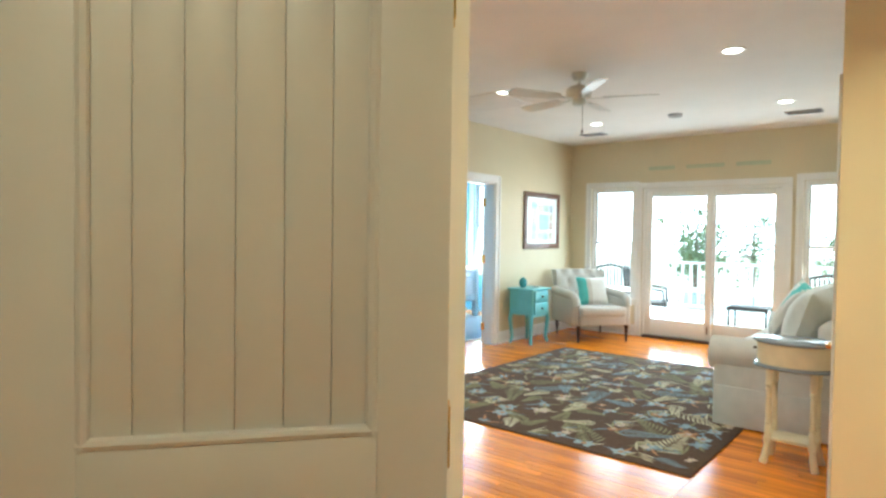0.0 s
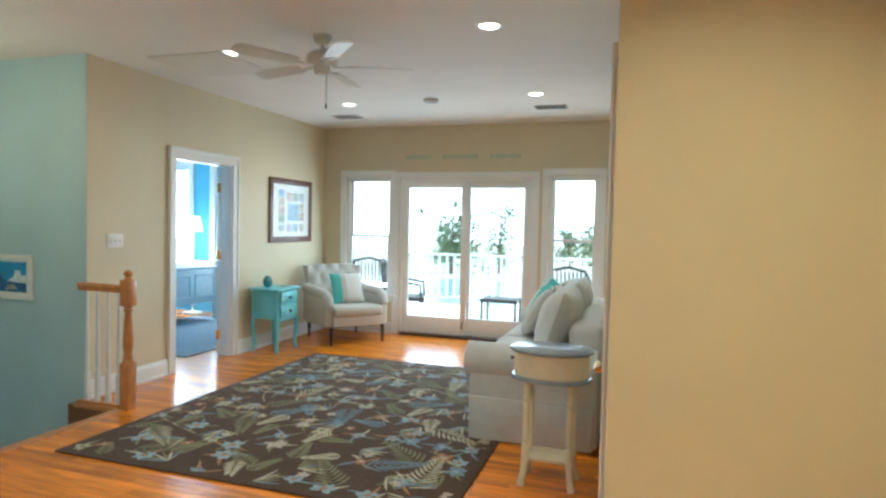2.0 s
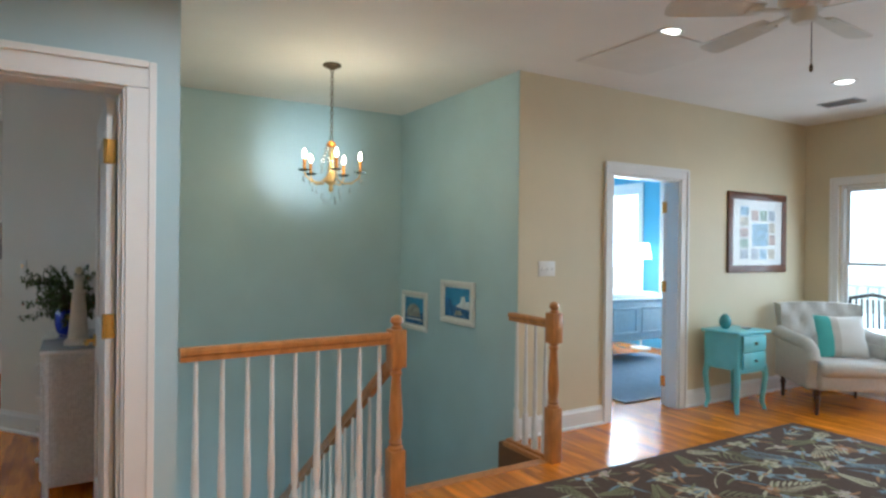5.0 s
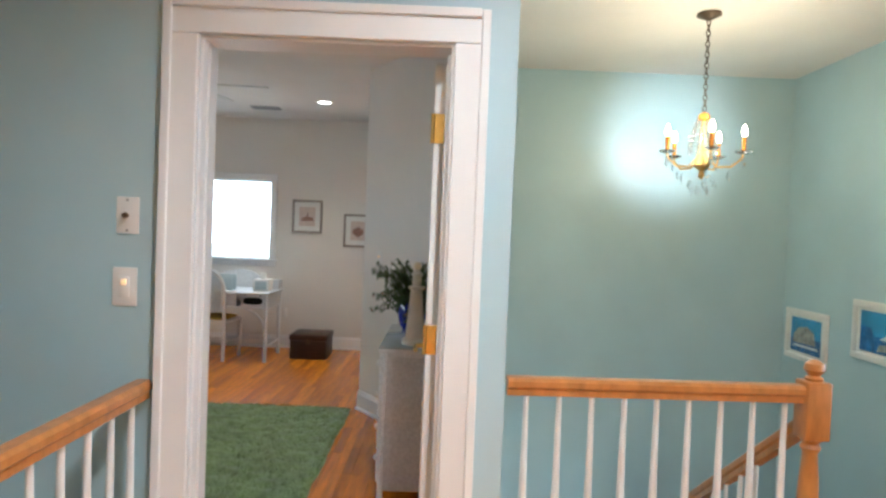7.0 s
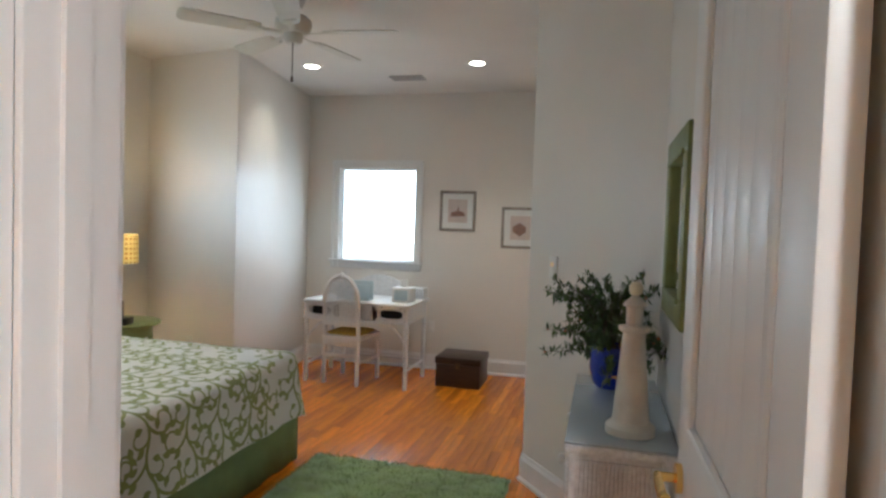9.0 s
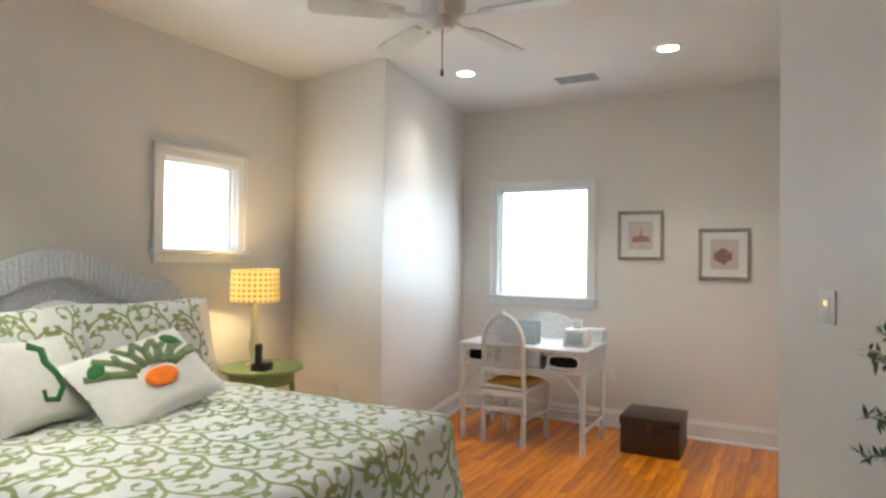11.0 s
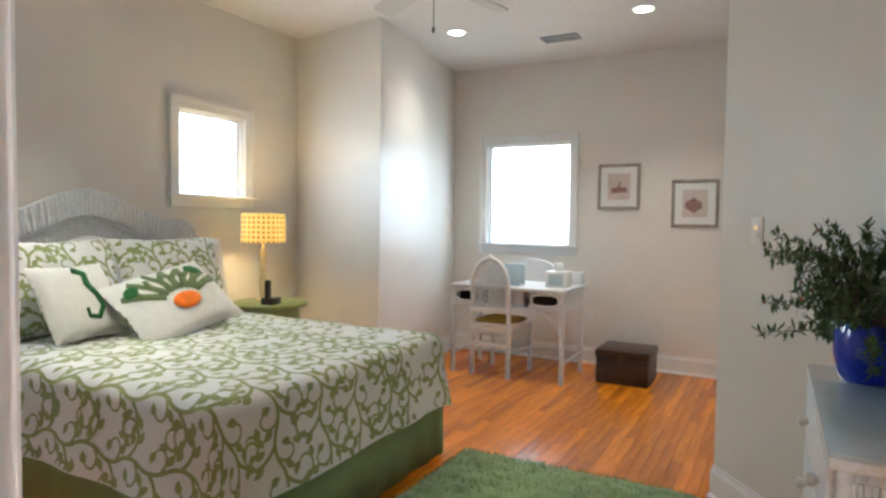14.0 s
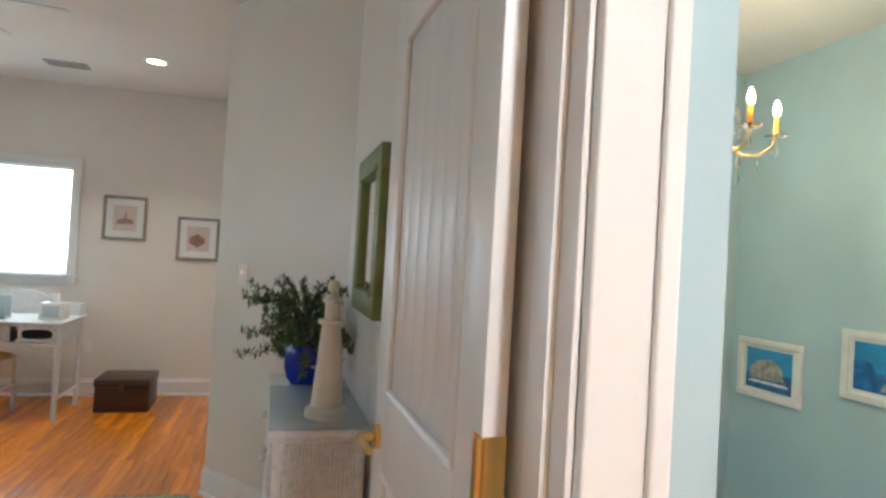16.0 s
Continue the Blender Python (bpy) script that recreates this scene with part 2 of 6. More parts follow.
wall("wall_hall_east", "x", 1.12, 1.24, -1.5, 3.02, M_BEIGE, label="beige hall wall")
FIRST = (-0.05, 0.72, 0, 2.04)
wall("wall_first_room", "y", 0.85, 0.97, -1.40, 1.12, M_BEIGE, [FIRST], label="beige wall around the first doorway")
wall("wall_first_room_south", "y", -1.62, -1.5, -1.40, 1.24, M_BEIGE, label="beige wall of the first room")
wall("wall_first_room_west", "x", -1.40, -1.28, -1.5, 0.85, M_BEIGE, z0=-2.7, label="beige wall of the first room")
MD = (1.19, 1.99, 0, 2.04)
wall("wall_landing_west", "x", -2.94, -2.88, -0.5, 2.19, M_AQUA, [MD], z0=-2.7, label="aqua landing wall with the bedroom doorway")
wall("wall_stair_south_end", "y", -0.62, -0.5, -2.94, -1.40, M_AQUA, z0=-2.7, label="aqua wall at the far side of the lower stair")
wall("wall_stairwell_south", "y", 2.15, 2.19, -5.69, -2.94, M_AQUA, z0=-2.7, label="aqua stairwell wall")
wall("wall_stairwell_west", "x", -5.81, -5.69, 2.15, 4.72, M_AQUA, z0=-2.7, label="aqua stairwell wall lit by the chandelier")
wall("wall_stairwell_north", "y", 4.645, 4.72, -5.69, -3.784, M_AQUA, z0=-2.7, label="aqua stairwell wall with two framed pictures")
wall("wall_east_bedroom", "x", -3.00, -2.94, -1.94, 2.15, M_WHITEWALL, [MD], label="off-white bedroom wall with a doorway")
WW = (-0.90, -0.085, 1.045, 1.995)
wall("wall_west_bedroom", "x", -8.45, -8.33, -2.06, 1.45, M_WHITEWALL, [WW], label="off-white bedroom wall with a window")
SW1, SW2 = (-6.205, -5.63, 1.405, 1.985), (-4.29, -3.715, 1.405, 1.985)
wall("wall_south_bedroom", "y", -2.06, -1.94, -8.33, -2.94, M_WHITEWALL, [SW1, SW2], label="off-white bedroom wall with two small windows")
wall("wall_north_bedroom", "y", 1.98, 2.15, -5.06, -3.00, M_WHITEWALL, label="off-white bedroom wall behind the dresser")
structure("wall_chase", prism(bmesh.new(), [(-6.79, -1.94), (-8.33, -1.94), (-8.33, -1.26), (-6.62, -1.0)], 0, H), M_WHITEWALL, "off-white boxed-out chase in the bedroom corner", "wall")
structure("wall_angled", prism(bmesh.new(), [(-5.06, 1.98), (-5.06, 2.15), (-8.45, 2.15), (-8.45, 1.45), (-5.97, 1.45), (-5.9, 1.35)], 0, H), M_WHITEWALL, "off-white angled wall beside the dresser", "wall")
# far blue bedroom
BW1, BW2 = (-7.25, -6.5, 0.75, 2.3), (-6.0, -5.25, 0.75, 2.3)
wall("wall_north_blue_room", "y", 9.0, 9.12, -7.7, -3.84, M_BLUE, [BW1, BW2], label="blue wall with two tall windows")
wall("wall_west_blue_room", "x", -7.82, -7.7, 4.72, 9.12, M_BLUE, label="blue bedroom wall")
wall("wall_south_blue_room", "y", 4.72, 4.78, -7.7, -3.90, M_BLUE, label="blue bedroom wall")

bm = bmesh.new()
box(bm, -8.45, 1.24, -2.06, 9.12, H, H + 0.12)
structure("ceiling", bm, M_CEIL, "flat white painted ceiling", "ceiling")

# floor slabs under the boards
bm = bmesh.new()
for a in [(-3.15, 1.12, 1.0, 3.02), (-3.15, 0.37, 3.02, 3.36), (-1.40, 1.24, -1.5, 1.0), (-3.33, 0.37, 3.36, 4.53), (-3.84, 0.37, 4.53, 8.46)]:
    box(bm, *a, -0.25, -0.0148)
structure("floor_living", bm, M_SUB, "oak strip floor of the living room", "floor")
FLOOR_L = bpy.data.objects["floor_living"]
FLOOR_B = structure("floor_bedroom", B(-8.33, -2.88, -1.94, 2.0, -0.25, -0.014), M_SUB, "orange oak strip floor of the bedroom", "floor")
FLOOR_N = structure("floor_blue_room", B(-7.7, -3.78, 4.72, 9.0, -0.25, -0.002), M_OAK, "oak floor of the blue bedroom", "floor")
structure("floor_lower", B(-5.8, -1.3, -0.6, 4.7, -2.9, -2.7), M_OAK, "oak floor at the foot of the stairs", "floor")
structure("wall_under_landing", B(-3.0, -1.4, 0.98, 1.0, -2.7, -0.02), M_AQUA, "aqua wall under the landing edge", "wall")


def baseboard(p, q, h=0.15, th=0.018):
    """A base moulding along the foot of a wall, from p to q; it stands proud to the left of that way."""
    p, q = Vector((*p, 0)), Vector((*q, 0))
    d = (q - p).normalized()
    nrm = Vector((-d.y, d.x, 0))
    bm = bmesh.new()
    prof = [(0, 0), (th + 0.014, 0), (th + 0.014, 0.012), (th, 0.022), (th, h - 0.03), (th * 0.5, h - 0.012), (th * 0.35, h), (0, h)]
    a = [bm.verts.new(p + nrm * u + Vector((0, 0, v))) for u, v in prof]
    b = [bm.verts.new(q + nrm * u + Vector((0, 0, v))) for u, v in prof]
    n = len(prof)
    bm.faces.new(a)
    bm.faces.new(b[::-1])
    for i in range(n):
        bm.faces.new((a[i], a[(i + 1) % n], b[(i + 1) % n], b[i]))
    structure("baseboard", bm, M_TRIM, "white moulded baseboard", "baseboard")


for p, q in [((-3.78, 5.52), (-3.78, 4.66)), ((-3.78, 8.46), (-3.78, 6.54)), ((0.25, 4.02), (0.25, 8.46)), ((1.12, 2.98), (0.32, 2.98)),
             ((0.25, 8.46), (-0.04, 8.46)), ((-0.90, 8.46), (-0.04, 8.46)), ((-2.74, 8.46), (-3.78, 8.46)), ((-2.88, 2.10), (-2.88, 2.19)),
             ((-8.33, 1.45), (-8.33, -1.26)), ((-8.33, -1.26), (-6.62, -1.0)), ((-6.62, -1.0), (-6.79, -1.94)), ((-6.79, -1.94), (-3.0, -1.94)),
             ((-5.06, 1.98), (-5.9, 1.35)), ((-5.9, 1.35), (-5.97, 1.45)), ((-3.0, 1.98), (-5.06, 1.98)), ((-3.0, -1.94), (-3.0, 1.11))]:
    if p == (0.25, 4.02) or p == (-3.0, -1.94):
        baseboard(p, q)
    elif p in ((-0.90, 8.46), (0.25, 8.46)):
        if p == (0.25, 8.46):
            baseboard(p, q)
    else:
        baseboard(q, p) if p in ((-8.33, 1.45), (-8.33, -1.26), (-6.62, -1.0), (-6.79, -1.94), (-2.88, 2.10)) and p == (-2.88, 2.10) else baseboard(p, q)


def casing(name, axis, c, out, u0, u1, z0, z1, w=0.09, th=0.022, floor=True):
    """Moulded casing round an opening on the face at c, proud towards out (+1 or -1)."""
    bm = bmesh.new()

    def strip(a, b, e, f, t, g=0.0):
        lo, hi = sorted((c + out * g, c + out * (g + t)))
        if axis == "x":
            box(bm, lo, hi, a, b, e, f, 0.004)
        else:
            box(bm, a, b, lo, hi, e, f, 0.004)
    bot = z0 if floor else z0 - w
    strip(u0 - w, u0, bot, z1, th)
    strip(u1, u1 + w, bot, z1, th)
    strip(u0 - w, u1 + w, z1 + 0.001, z1 + w, th)
    if not floor:
        strip(u0, u1, z0 - w, z0, th)
        strip(u0 - w - 0.02, u1 + w + 0.02, z0 - 0.012, z0 + 0.012, 0.05)
    # raised outer band
    strip(u0 - w - 0.004, u0 - w + 0.024, bot, z1 + w - 0.001, 0.012, th)
    strip(u1 + w - 0.024, u1 + w + 0.004, bot, z1 + w - 0.001, 0.012, th)
    strip(u0 - w + 0.025, u1 + w - 0.025, z1 + w - 0.026, z1 + w + 0.003, 0.012, th)
    return structure(name, bm, M_TRIM, "white moulded casing", "trim")


def jambs(name, axis, c0, c1, u0, u1, z1, z0=0.0, sill=False, t=0.018):
    bm = bmesh.new()
    rows = [(u0, u0 + t, z0, z1), (u1 - t, u1, z0, z1), (u0 + t, u1 - t, z1 - t, z1)]
    if sill:
        rows.append((u0 + t, u1 - t, z0, z0 + t))
    for a, b, e, f in rows:
        if axis == "x":
            box(bm, c0, c1, a, b, e, f, 0.002)
        else:
            box(bm, a, b, c0, c1, e, f, 0.002)
    return structure(name, bm, M_TRIM, "white painted jamb lining", "trim")


casing("trim_blue_room_door", "x", -3.78, 1, *W_BD)
jambs("trim_blue_room_jamb", "x", -3.903, -3.777, 5.61, 6.45, 2.04)
casing("trim_bedroom_door", "x", -2.88, 1, *MD, w=0.105)
casing("trim_bedroom_door_inside", "x", -3.00, -1, *MD)
jambs("trim_bedroom_jamb", "x", -3.003, -2.877, 1.19, 1.99, 2.04, t=0.010)
structure("trim_door_stop", box(B(-2.955, -2.92, 1.2005, 1.207, 0, 2.02), -2.955, -2.92, 1.968, 1.9795, 0, 2.02), M_TRIM, "white door stop", "trim")
casing("trim_first_door", "y", 0.97, 1, *FIRST, w=0.07)
casing("trim_first_door_inside", "y", 0.85, -1, *FIRST, w=0.07)
jambs("trim_first_jamb", "y", 0.847, 0.973, -0.05, 0.72, 2.04)
casing("trim_closet_door", "x", 0.25, -1, *CLOSET, w=0.06, th=0.014)
casing("trim_window_living_left", "y", 8.46, -1, -3.44, -2.79, 0.50, 2.08, 0.08, floor=False)
casing("trim_window_living_right", "y", 8.46, -1, -0.70, -0.11, 0.50, 2.09, 0.08, floor=False)
casing("trim_slider", "y", 8.46, -1, -2.67, -0.90, 0, 2.06, 0.075)
for nm, ax, c, out, o in [("trim_window_west", "x", -8.33, 1, WW), ("trim_window_south", "y", -1.94, 1, SW1), ("trim_window_south_east", "y", -1.94, 1, SW2)]:
    casing(nm, ax, c, out, *o, w=0.075, th=0.018, floor=False)


def sash_window(name, axis, c, u0, u1, z0, z1, label, meet=True):
    """A double-hung window in the wall's thickness: frame, two sashes with their panes, sill."""
    th = thing(name, Matrix.Identity(4), label, "window", kind="structure")

    def bar(bm, a, b, e, f, lo, hi):
        box(bm, *((lo, hi, a, b) if axis == "x" else (a, b, lo, hi)), e, f, 0.003)
    k = 0.03 if meet else 0.008
    bm = bmesh.new()
    for a, b, e, f in [(u0, u0 + k, z0, z1), (u1 - k, u1, z0, z1), (u0 + k, u1 - k, z1 - k, z1), (u0 + k, u1 - k, z0, z0 + k)]:
        bar(bm, a, b, e, f, c - 0.05, c + 0.05)
    part("window_frame", bm, M_TRIM, th)
    zm = (z0 + z1) / 2
    rows = [(z0 + k, zm + 0.018, -0.012), (zm - 0.018, z1 - k, 0.02)] if meet else [(z0 + k, z1 - k, 0)]
    for e, f, g in rows:
        bm = bmesh.new()
        s = 0.032 if meet else 0.012
        for a, b, p, q in [(u0 + k, u0 + k + s, e, f), (u1 - k - s, u1 - k, e, f), (u0 + k + s, u1 - k - s, f - s, f), (u0 + k + s, u1 - k - s, e, e + s)]:
            bar(bm, a, b, p, q, c + g - 0.014, c + g + 0.014)
        part("sash", bm, M_TRIM, th)
        bm = bmesh.new()
        lo, hi = c + g - 0.002, c + g + 0.002
        box(bm, *((lo, hi, u0 + k + 0.01, u1 - k - 0.01) if axis == "x" else (u0 + k + 0.01, u1 - k - 0.01, lo, hi)), e + 0.01, f - 0.01)
        part("pane", bm, M_GLASS, th, "clear glass pane").visible_shadow = False
    return th


sash_window("window_1", "y", 8.53, -3.44, -2.79, 0.50, 2.08, "white double-hung window beside the sliding door")
sash_window("window_2", "y", 8.53, -0.70, -0.11, 0.50, 2.09, "white double-hung window beside the sliding door")
sash_window("window_3", "x", -8.39, *WW, "square white bedroom window over the desk", False)
sash_window("window_4", "y", -2.0, *SW1, "small square window over the bedside table", False)
sash_window("window_5", "y", -2.0, *SW2, "small square window beside the headboard", False)
for i, o in enumerate((BW1, BW2)):
    sash_window("window_%d" % (6 + i), "y", 9.06, *o, "tall white double-hung window in the blue room")
    casing("trim_window_blue_room", "y", 9.0, -1, *o, w=0.09, floor=False)

# sliding glass door: two leaves on two tracks
sl = thing("door_1", Matrix.Identity(4), "white sliding glass patio door, shut", "sliding door", kind="structure")
bm = bmesh.new()
for a in [(-2.67, -2.63, 8.47, 8.59, 0, 2.06), (-0.94, -0.90, 8.47, 8.59, 0, 2.06), (-2.63, -0.94, 8.47, 8.59, 2.02, 2.06)]:
    box(bm, *a, 0.003)
part("door_frame", bm, M_TRIM, sl)
part("threshold", B(-2.63, -0.94, 8.40, 8.59, 0.0, 0.03, 0.006), M_DARKWOOD, sl, "dark wooden threshold")
for x0, x1, y in [(-2.63, -1.74, 8.505), (-1.80, -0.94, 8.548)]:
    bm = bmesh.new()
    for a in [(x0, x0 + 0.085, 0.03, 2.02), (x1 - 0.085, x1, 0.03, 2.02), (x0 + 0.085, x1 - 0.085, 1.935, 2.02), (x0 + 0.085, x1 - 0.085, 0.03, 0.255)]:
        box(bm, a[0], a[1], y - 0.02, y + 0.02, a[2], a[3], 0.004)
    leaf = part("leaf", bm, M_TRIM, sl)
    part("pane", B(x0 + 0.08, x1 - 0.08, y - 0.003, y + 0.003, 0.25, 1.94), M_GLASS, leaf, "clear glass pane").visible_shadow = False
part("pull_handle", tube(bmesh.new(), [(-1.78, 8.48, 0.12), (-1.78, 8.455, 0.14), (-1.78, 8.455, 0.2), (-1.78, 8.48, 0.22)], 0.008), M_BRONZE, sl, "small dark latch")


def panel_door(name, m, w, label, h=2.02, kind="structure", lever=1, hinges=True, lock=1.04):
    """A white door with two beadboard panels; local x from the hinge to the latch, y its thickness."""
    d = thing(name, m, label, "door", kind=kind)
    t = 0.036
    bm = bmesh.new()
    st = 0.115
    for a in [(0, st, 0.01, h), (w - st, w, 0.01, h), (st, w - st, h - 0.12, h), (st, w - st, lock - 0.18, lock), (st, w - st, 0.01, 0.24)]:
        box(bm, a[0], a[1], -t / 2, t / 2, a[2], a[3], 0.002)
    part("door_frame", bm, M_TRIM, d)
    for z0, z1 in ((0.24, lock - 0.18), (lock, h - 0.12)):
        n = 6
        step = (w - 2 * st) / n
        for i in range(n):
            part("board", B(st + i * step + 0.0002, st + (i + 1) * step - 0.0002, -t / 2 + 0.010, t / 2 - 0.010, z0, z1, 0.0025), M_TRIM, d)
        bm = bmesh.new()
        for s in (-1, 1):
            y = s * (t / 2 - 0.006)
            for a in [((st + 0.008, y, z0), (st + 0.008, y, z1)), ((w - st - 0.008, y, z0), (w - st - 0.008, y, z1)), ((st, y, z0 + 0.008), (w - st, y, z0 + 0.008)), ((st, y, z1 - 0.008), (w - st, y, z1 - 0.008))]:
                rod(bm, *a, 0.010, n=8)
        part("moulding", bm, M_TRIM, d)
    for s in (-1, 1):
        bm = bmesh.new()
        rod(bm, (w - 0.06, s * t / 2, 0.93), (w - 0.06, s * (t / 2 + 0.012), 0.93), 0.030, n=20)
        rod(bm, (w - 0.06, s * (t / 2 + 0.012), 0.93), (w - 0.06, s * (t / 2 + 0.045), 0.93), 0.010)
        tube(bm, [(w - 0.055, s * (t / 2 + 0.045), 0.93), (w - 0.10, s * (t / 2 + 0.048), 0.934), (w - 0.15, s * (t / 2 + 0.046), 0.925), (w - 0.17, s * (t / 2 + 0.042), 0.93)], 0.010, 8)
        part("door_handle", bm, M_BRASS, d, "polished brass lever handle")
    if hinges:
        for z in (0.22, 1.08, 1.80):
            bm = bmesh.new()
            rod(bm, (-0.004, lever * (t / 2 + 0.004), z - 0.05), (-0.004, lever * (t / 2 + 0.004), z + 0.05), 0.007)
            box(bm, -0.003, 0.0, -t / 2, t / 2, z - 0.05, z + 0.05)
            box(bm, -0.004, 0.028, lever * t / 2, lever * (t / 2 + 0.002), z - 0.05, z + 0.05)
            part("hinge", bm, M_BRASS, d, "brass butt hinge")
    return d


panel_door("door_2", pose(-3.028, 1.948, 0, 0, 0, 181.0), 0.76, "white beadboard door standing open against the bedroom wall")
panel_door("door_3", pose(0.045, 0.822, 0, 0, 0, 232.0), 0.66, "white beadboard door standing wide open into the first room", lever=-1, lock=1.09)
panel_door("door_4", pose(0.262, 3.925, 0, 0, 0, -90), 0.75, "white closet door shut beside the sofa", lever=-1)
# the east wall runs a little out of square: turn it with its casing, base and closet door
SKEW = Matrix.Translation((0.32, 3.02, 0)) @ pose(0, 0, 0, 0, 0, 1.264) @ Matrix.Translation((-0.25, -3.02, 0))
for ob in [o for o in bpy.data.objects if o.name in ("wall_east_living", "trim_closet_door", "door_4") or (o.name.startswith("baseboard") and abs(o.data.vertices[0].co.x - 0.25) < 0.001 and o.data.vertices[0].co.y > 3)]:
    ob.matrix_world = SKEW @ ob.matrix_world
panel_door("door_5", pose(-3.925, 6.44, 0, 0, 0, 122), 0.80, "white door standing open into the blue bedroom")

# ---- fittings on the ceilings ----
I4 = Matrix.Identity(4)


def can_light(x, y, watts, colour=(1.0, 0.88, 0.72), spread=150):
    t = thing("recessed_light", pose(x, y, H), "round recessed ceiling light with white trim, lit", "ceiling light", "recessed ceiling lights")
    part("trim_ring", lathe(bmesh.new(), [(0.062, -0.001), (0.066, -0.006), (0.088, -0.007), (0.092, -0.001)]), M_PLASTIC, t)
    part("lens", lathe(bmesh.new(), [(0.063, -0.001), (0.060, -0.004), (0.0, -0.0045)]), M_CAN, t, "glowing lens")
    lamp_down("recessed_lamp", x, y, H - 0.012, watts, colour, spread=spread)


for x, y in ((-0.62, 6.83), (-2.66, 6.94), (-2.65, 4.90), (-0.57, 4.76)):
    can_light(x, y, 4)
for x, y, watts in ((-7.19, -0.68, 2.0), (-7.27, 0.72, 2.8)):
    can_light(x, y, watts, spread=105)
can_light(-4.5, -0.95, 3.4, spread=85)
can_light(0.65, 1.9, 11, (1.0, 0.79, 0.46), 125)
# unseen first room lamp, added to light the open door leaf
can_light(0.55, -0.35, 4.5, (1.0, 0.84, 0.56))
# no fitting is seen here: lamp added to brighten the aqua landing walls
can_light(-1.6, 2.2, 19, (1.0, 0.95, 0.89))


def vent(x, y, w, d, label="grey slatted ceiling air vent", n=7):
    t = thing("ceiling_vent", pose(x, y, H), label, "vent", "ceiling vents")
    part("backing", B(-w / 2 + 0.01, w / 2 - 0.01, -d / 2 + 0.01, d / 2 - 0.01, -0.003, -0.001), M_VENT, t)
    bm = bmesh.new()
    for a in [(-w / 2, w / 2, -d / 2, -d / 2 + 0.02), (-w / 2, w / 2, d / 2 - 0.02, d / 2), (-w / 2, -w / 2 + 0.02, -d / 2 + 0.02, d / 2 - 0.02), (w / 2 - 0.02, w / 2, -d / 2 + 0.02, d / 2 - 0.02)]:
        box(bm, *a, -0.010, -0.0005, 0.002)
    part("frame", bm, M_VENT, t)
    for i in range(n):
        y0 = -d / 2 + 0.02 + (i + 0.5) * (d - 0.04) / n
        bm = B(-w / 2 + 0.02, w / 2 - 0.02, -0.009, 0.009, -0.0015, 0.0015)
        bmesh.ops.transform(bm, matrix=pose(0, y0, -0.008, 35), verts=bm.verts[:])
        part("slat", bm, M_VENT, t)


vent(-3.03, 7.64, 0.32, 0.2)
vent(-0.57, 7.49, 0.34, 0.2)
vent(-7.67, 0.01, 0.16, 0.30)
vent(-5.20, 1.65, 0.28, 0.24, "square white return air vent in the bedroom ceiling", 12)
t = thing("smoke_detector", pose(-1.70, 6.87, H), "small grey smoke detector on the ceiling", "smoke detector")
part("body", lathe(bmesh.new(), [(0.075, -0.0005), (0.075, -0.022), (0.055, -0.036), (0, -0.038)]), M_VENT, t)
t = thing("ceiling_hatch", pose(-3.02, 5.16, H), "painted attic hatch panel flush in the ceiling", "hatch")
part("panel", B(-0.36, 0.36, -0.33, 0.33, -0.010, -0.0005, 0.003), mat("hatch_paint", (0.72, 0.70, 0.67), 0.8, 0.03), t)


def fan(x, y, turn, label):
    t = thing("ceiling_fan", pose(x, y, H, 0, 0, turn), label, "ceiling fan")
    part("canopy", lathe(bmesh.new(), [(0.065, -0.0005), (0.065, -0.02), (0.045, -0.06), (0.02, -0.07)]), M_FANWHITE, t)
    part("downrod", rod(bmesh.new(), (0, 0, -0.06), (0, 0, -0.12), 0.013), M_FANWHITE, t)
    part("motor", lathe(bmesh.new(), [(0.02, -0.10), (0.075, -0.11), (0.105, -0.135), (0.11, -0.165), (0.10, -0.195), (0.085, -0.21), (0, -0.21)]), M_FANWHITE, t)
    part("switch_housing", lathe(bmesh.new(), [(0.055, -0.21), (0.055, -0.25), (0.04, -0.268), (0, -0.27)]), M_FANWHITE, t)
    for i in range(5):
        a = 72 * i
        bm = bmesh.new()
        sec = [(0.19, 0.045), (0.24, 0.056), (0.50, 0.066), (0.60, 0.066), (0.625, 0.05), (0.632, 0.02)]
        up = [(r, w) for r, w in sec] + [(r, -w) for r, w in sec[::-1]]
        prism(bm, up, -0.004, 0.004)
        bmesh.ops.transform(bm, matrix=pose(0, 0, -0.205, 0, 0, a) @ pose(0, 0, 0, 11, 0, 0), verts=bm.verts[:])
        blade = part("blade", bm, M_FANWHITE, t, "pale fan blade")
        bm = B(0.07, 0.22, -0.016, 0.016, -0.006, 0.0, 0.002)
        box(bm, 0.19, 0.26, -0.035, 0.035, -0.005, -0.001, 0.001)
        bmesh.ops.transform(bm, matrix=pose(0, 0, -0.204, 0, 0, a) @ pose(0, 0, -0.005, 11, 0, 0), verts=bm.verts[:])
        part("blade_iron", bm, M_FANWHITE, t, "painted blade bracket")
    part("pull_chain", lathe(rod(bmesh.new(), (0.03, 0, -0.26), (0.03, 0, -0.46), 0.0025, n=6), [(0.0, -0.5), (0.008, -0.49), (0.008, -0.47), (0.0, -0.455)], 0.03, 0, 0, 8), M_BRONZE, t, "thin pull chain")


fan(-1.73, 4.69, 23, "cream five-blade ceiling fan with a pull chain")
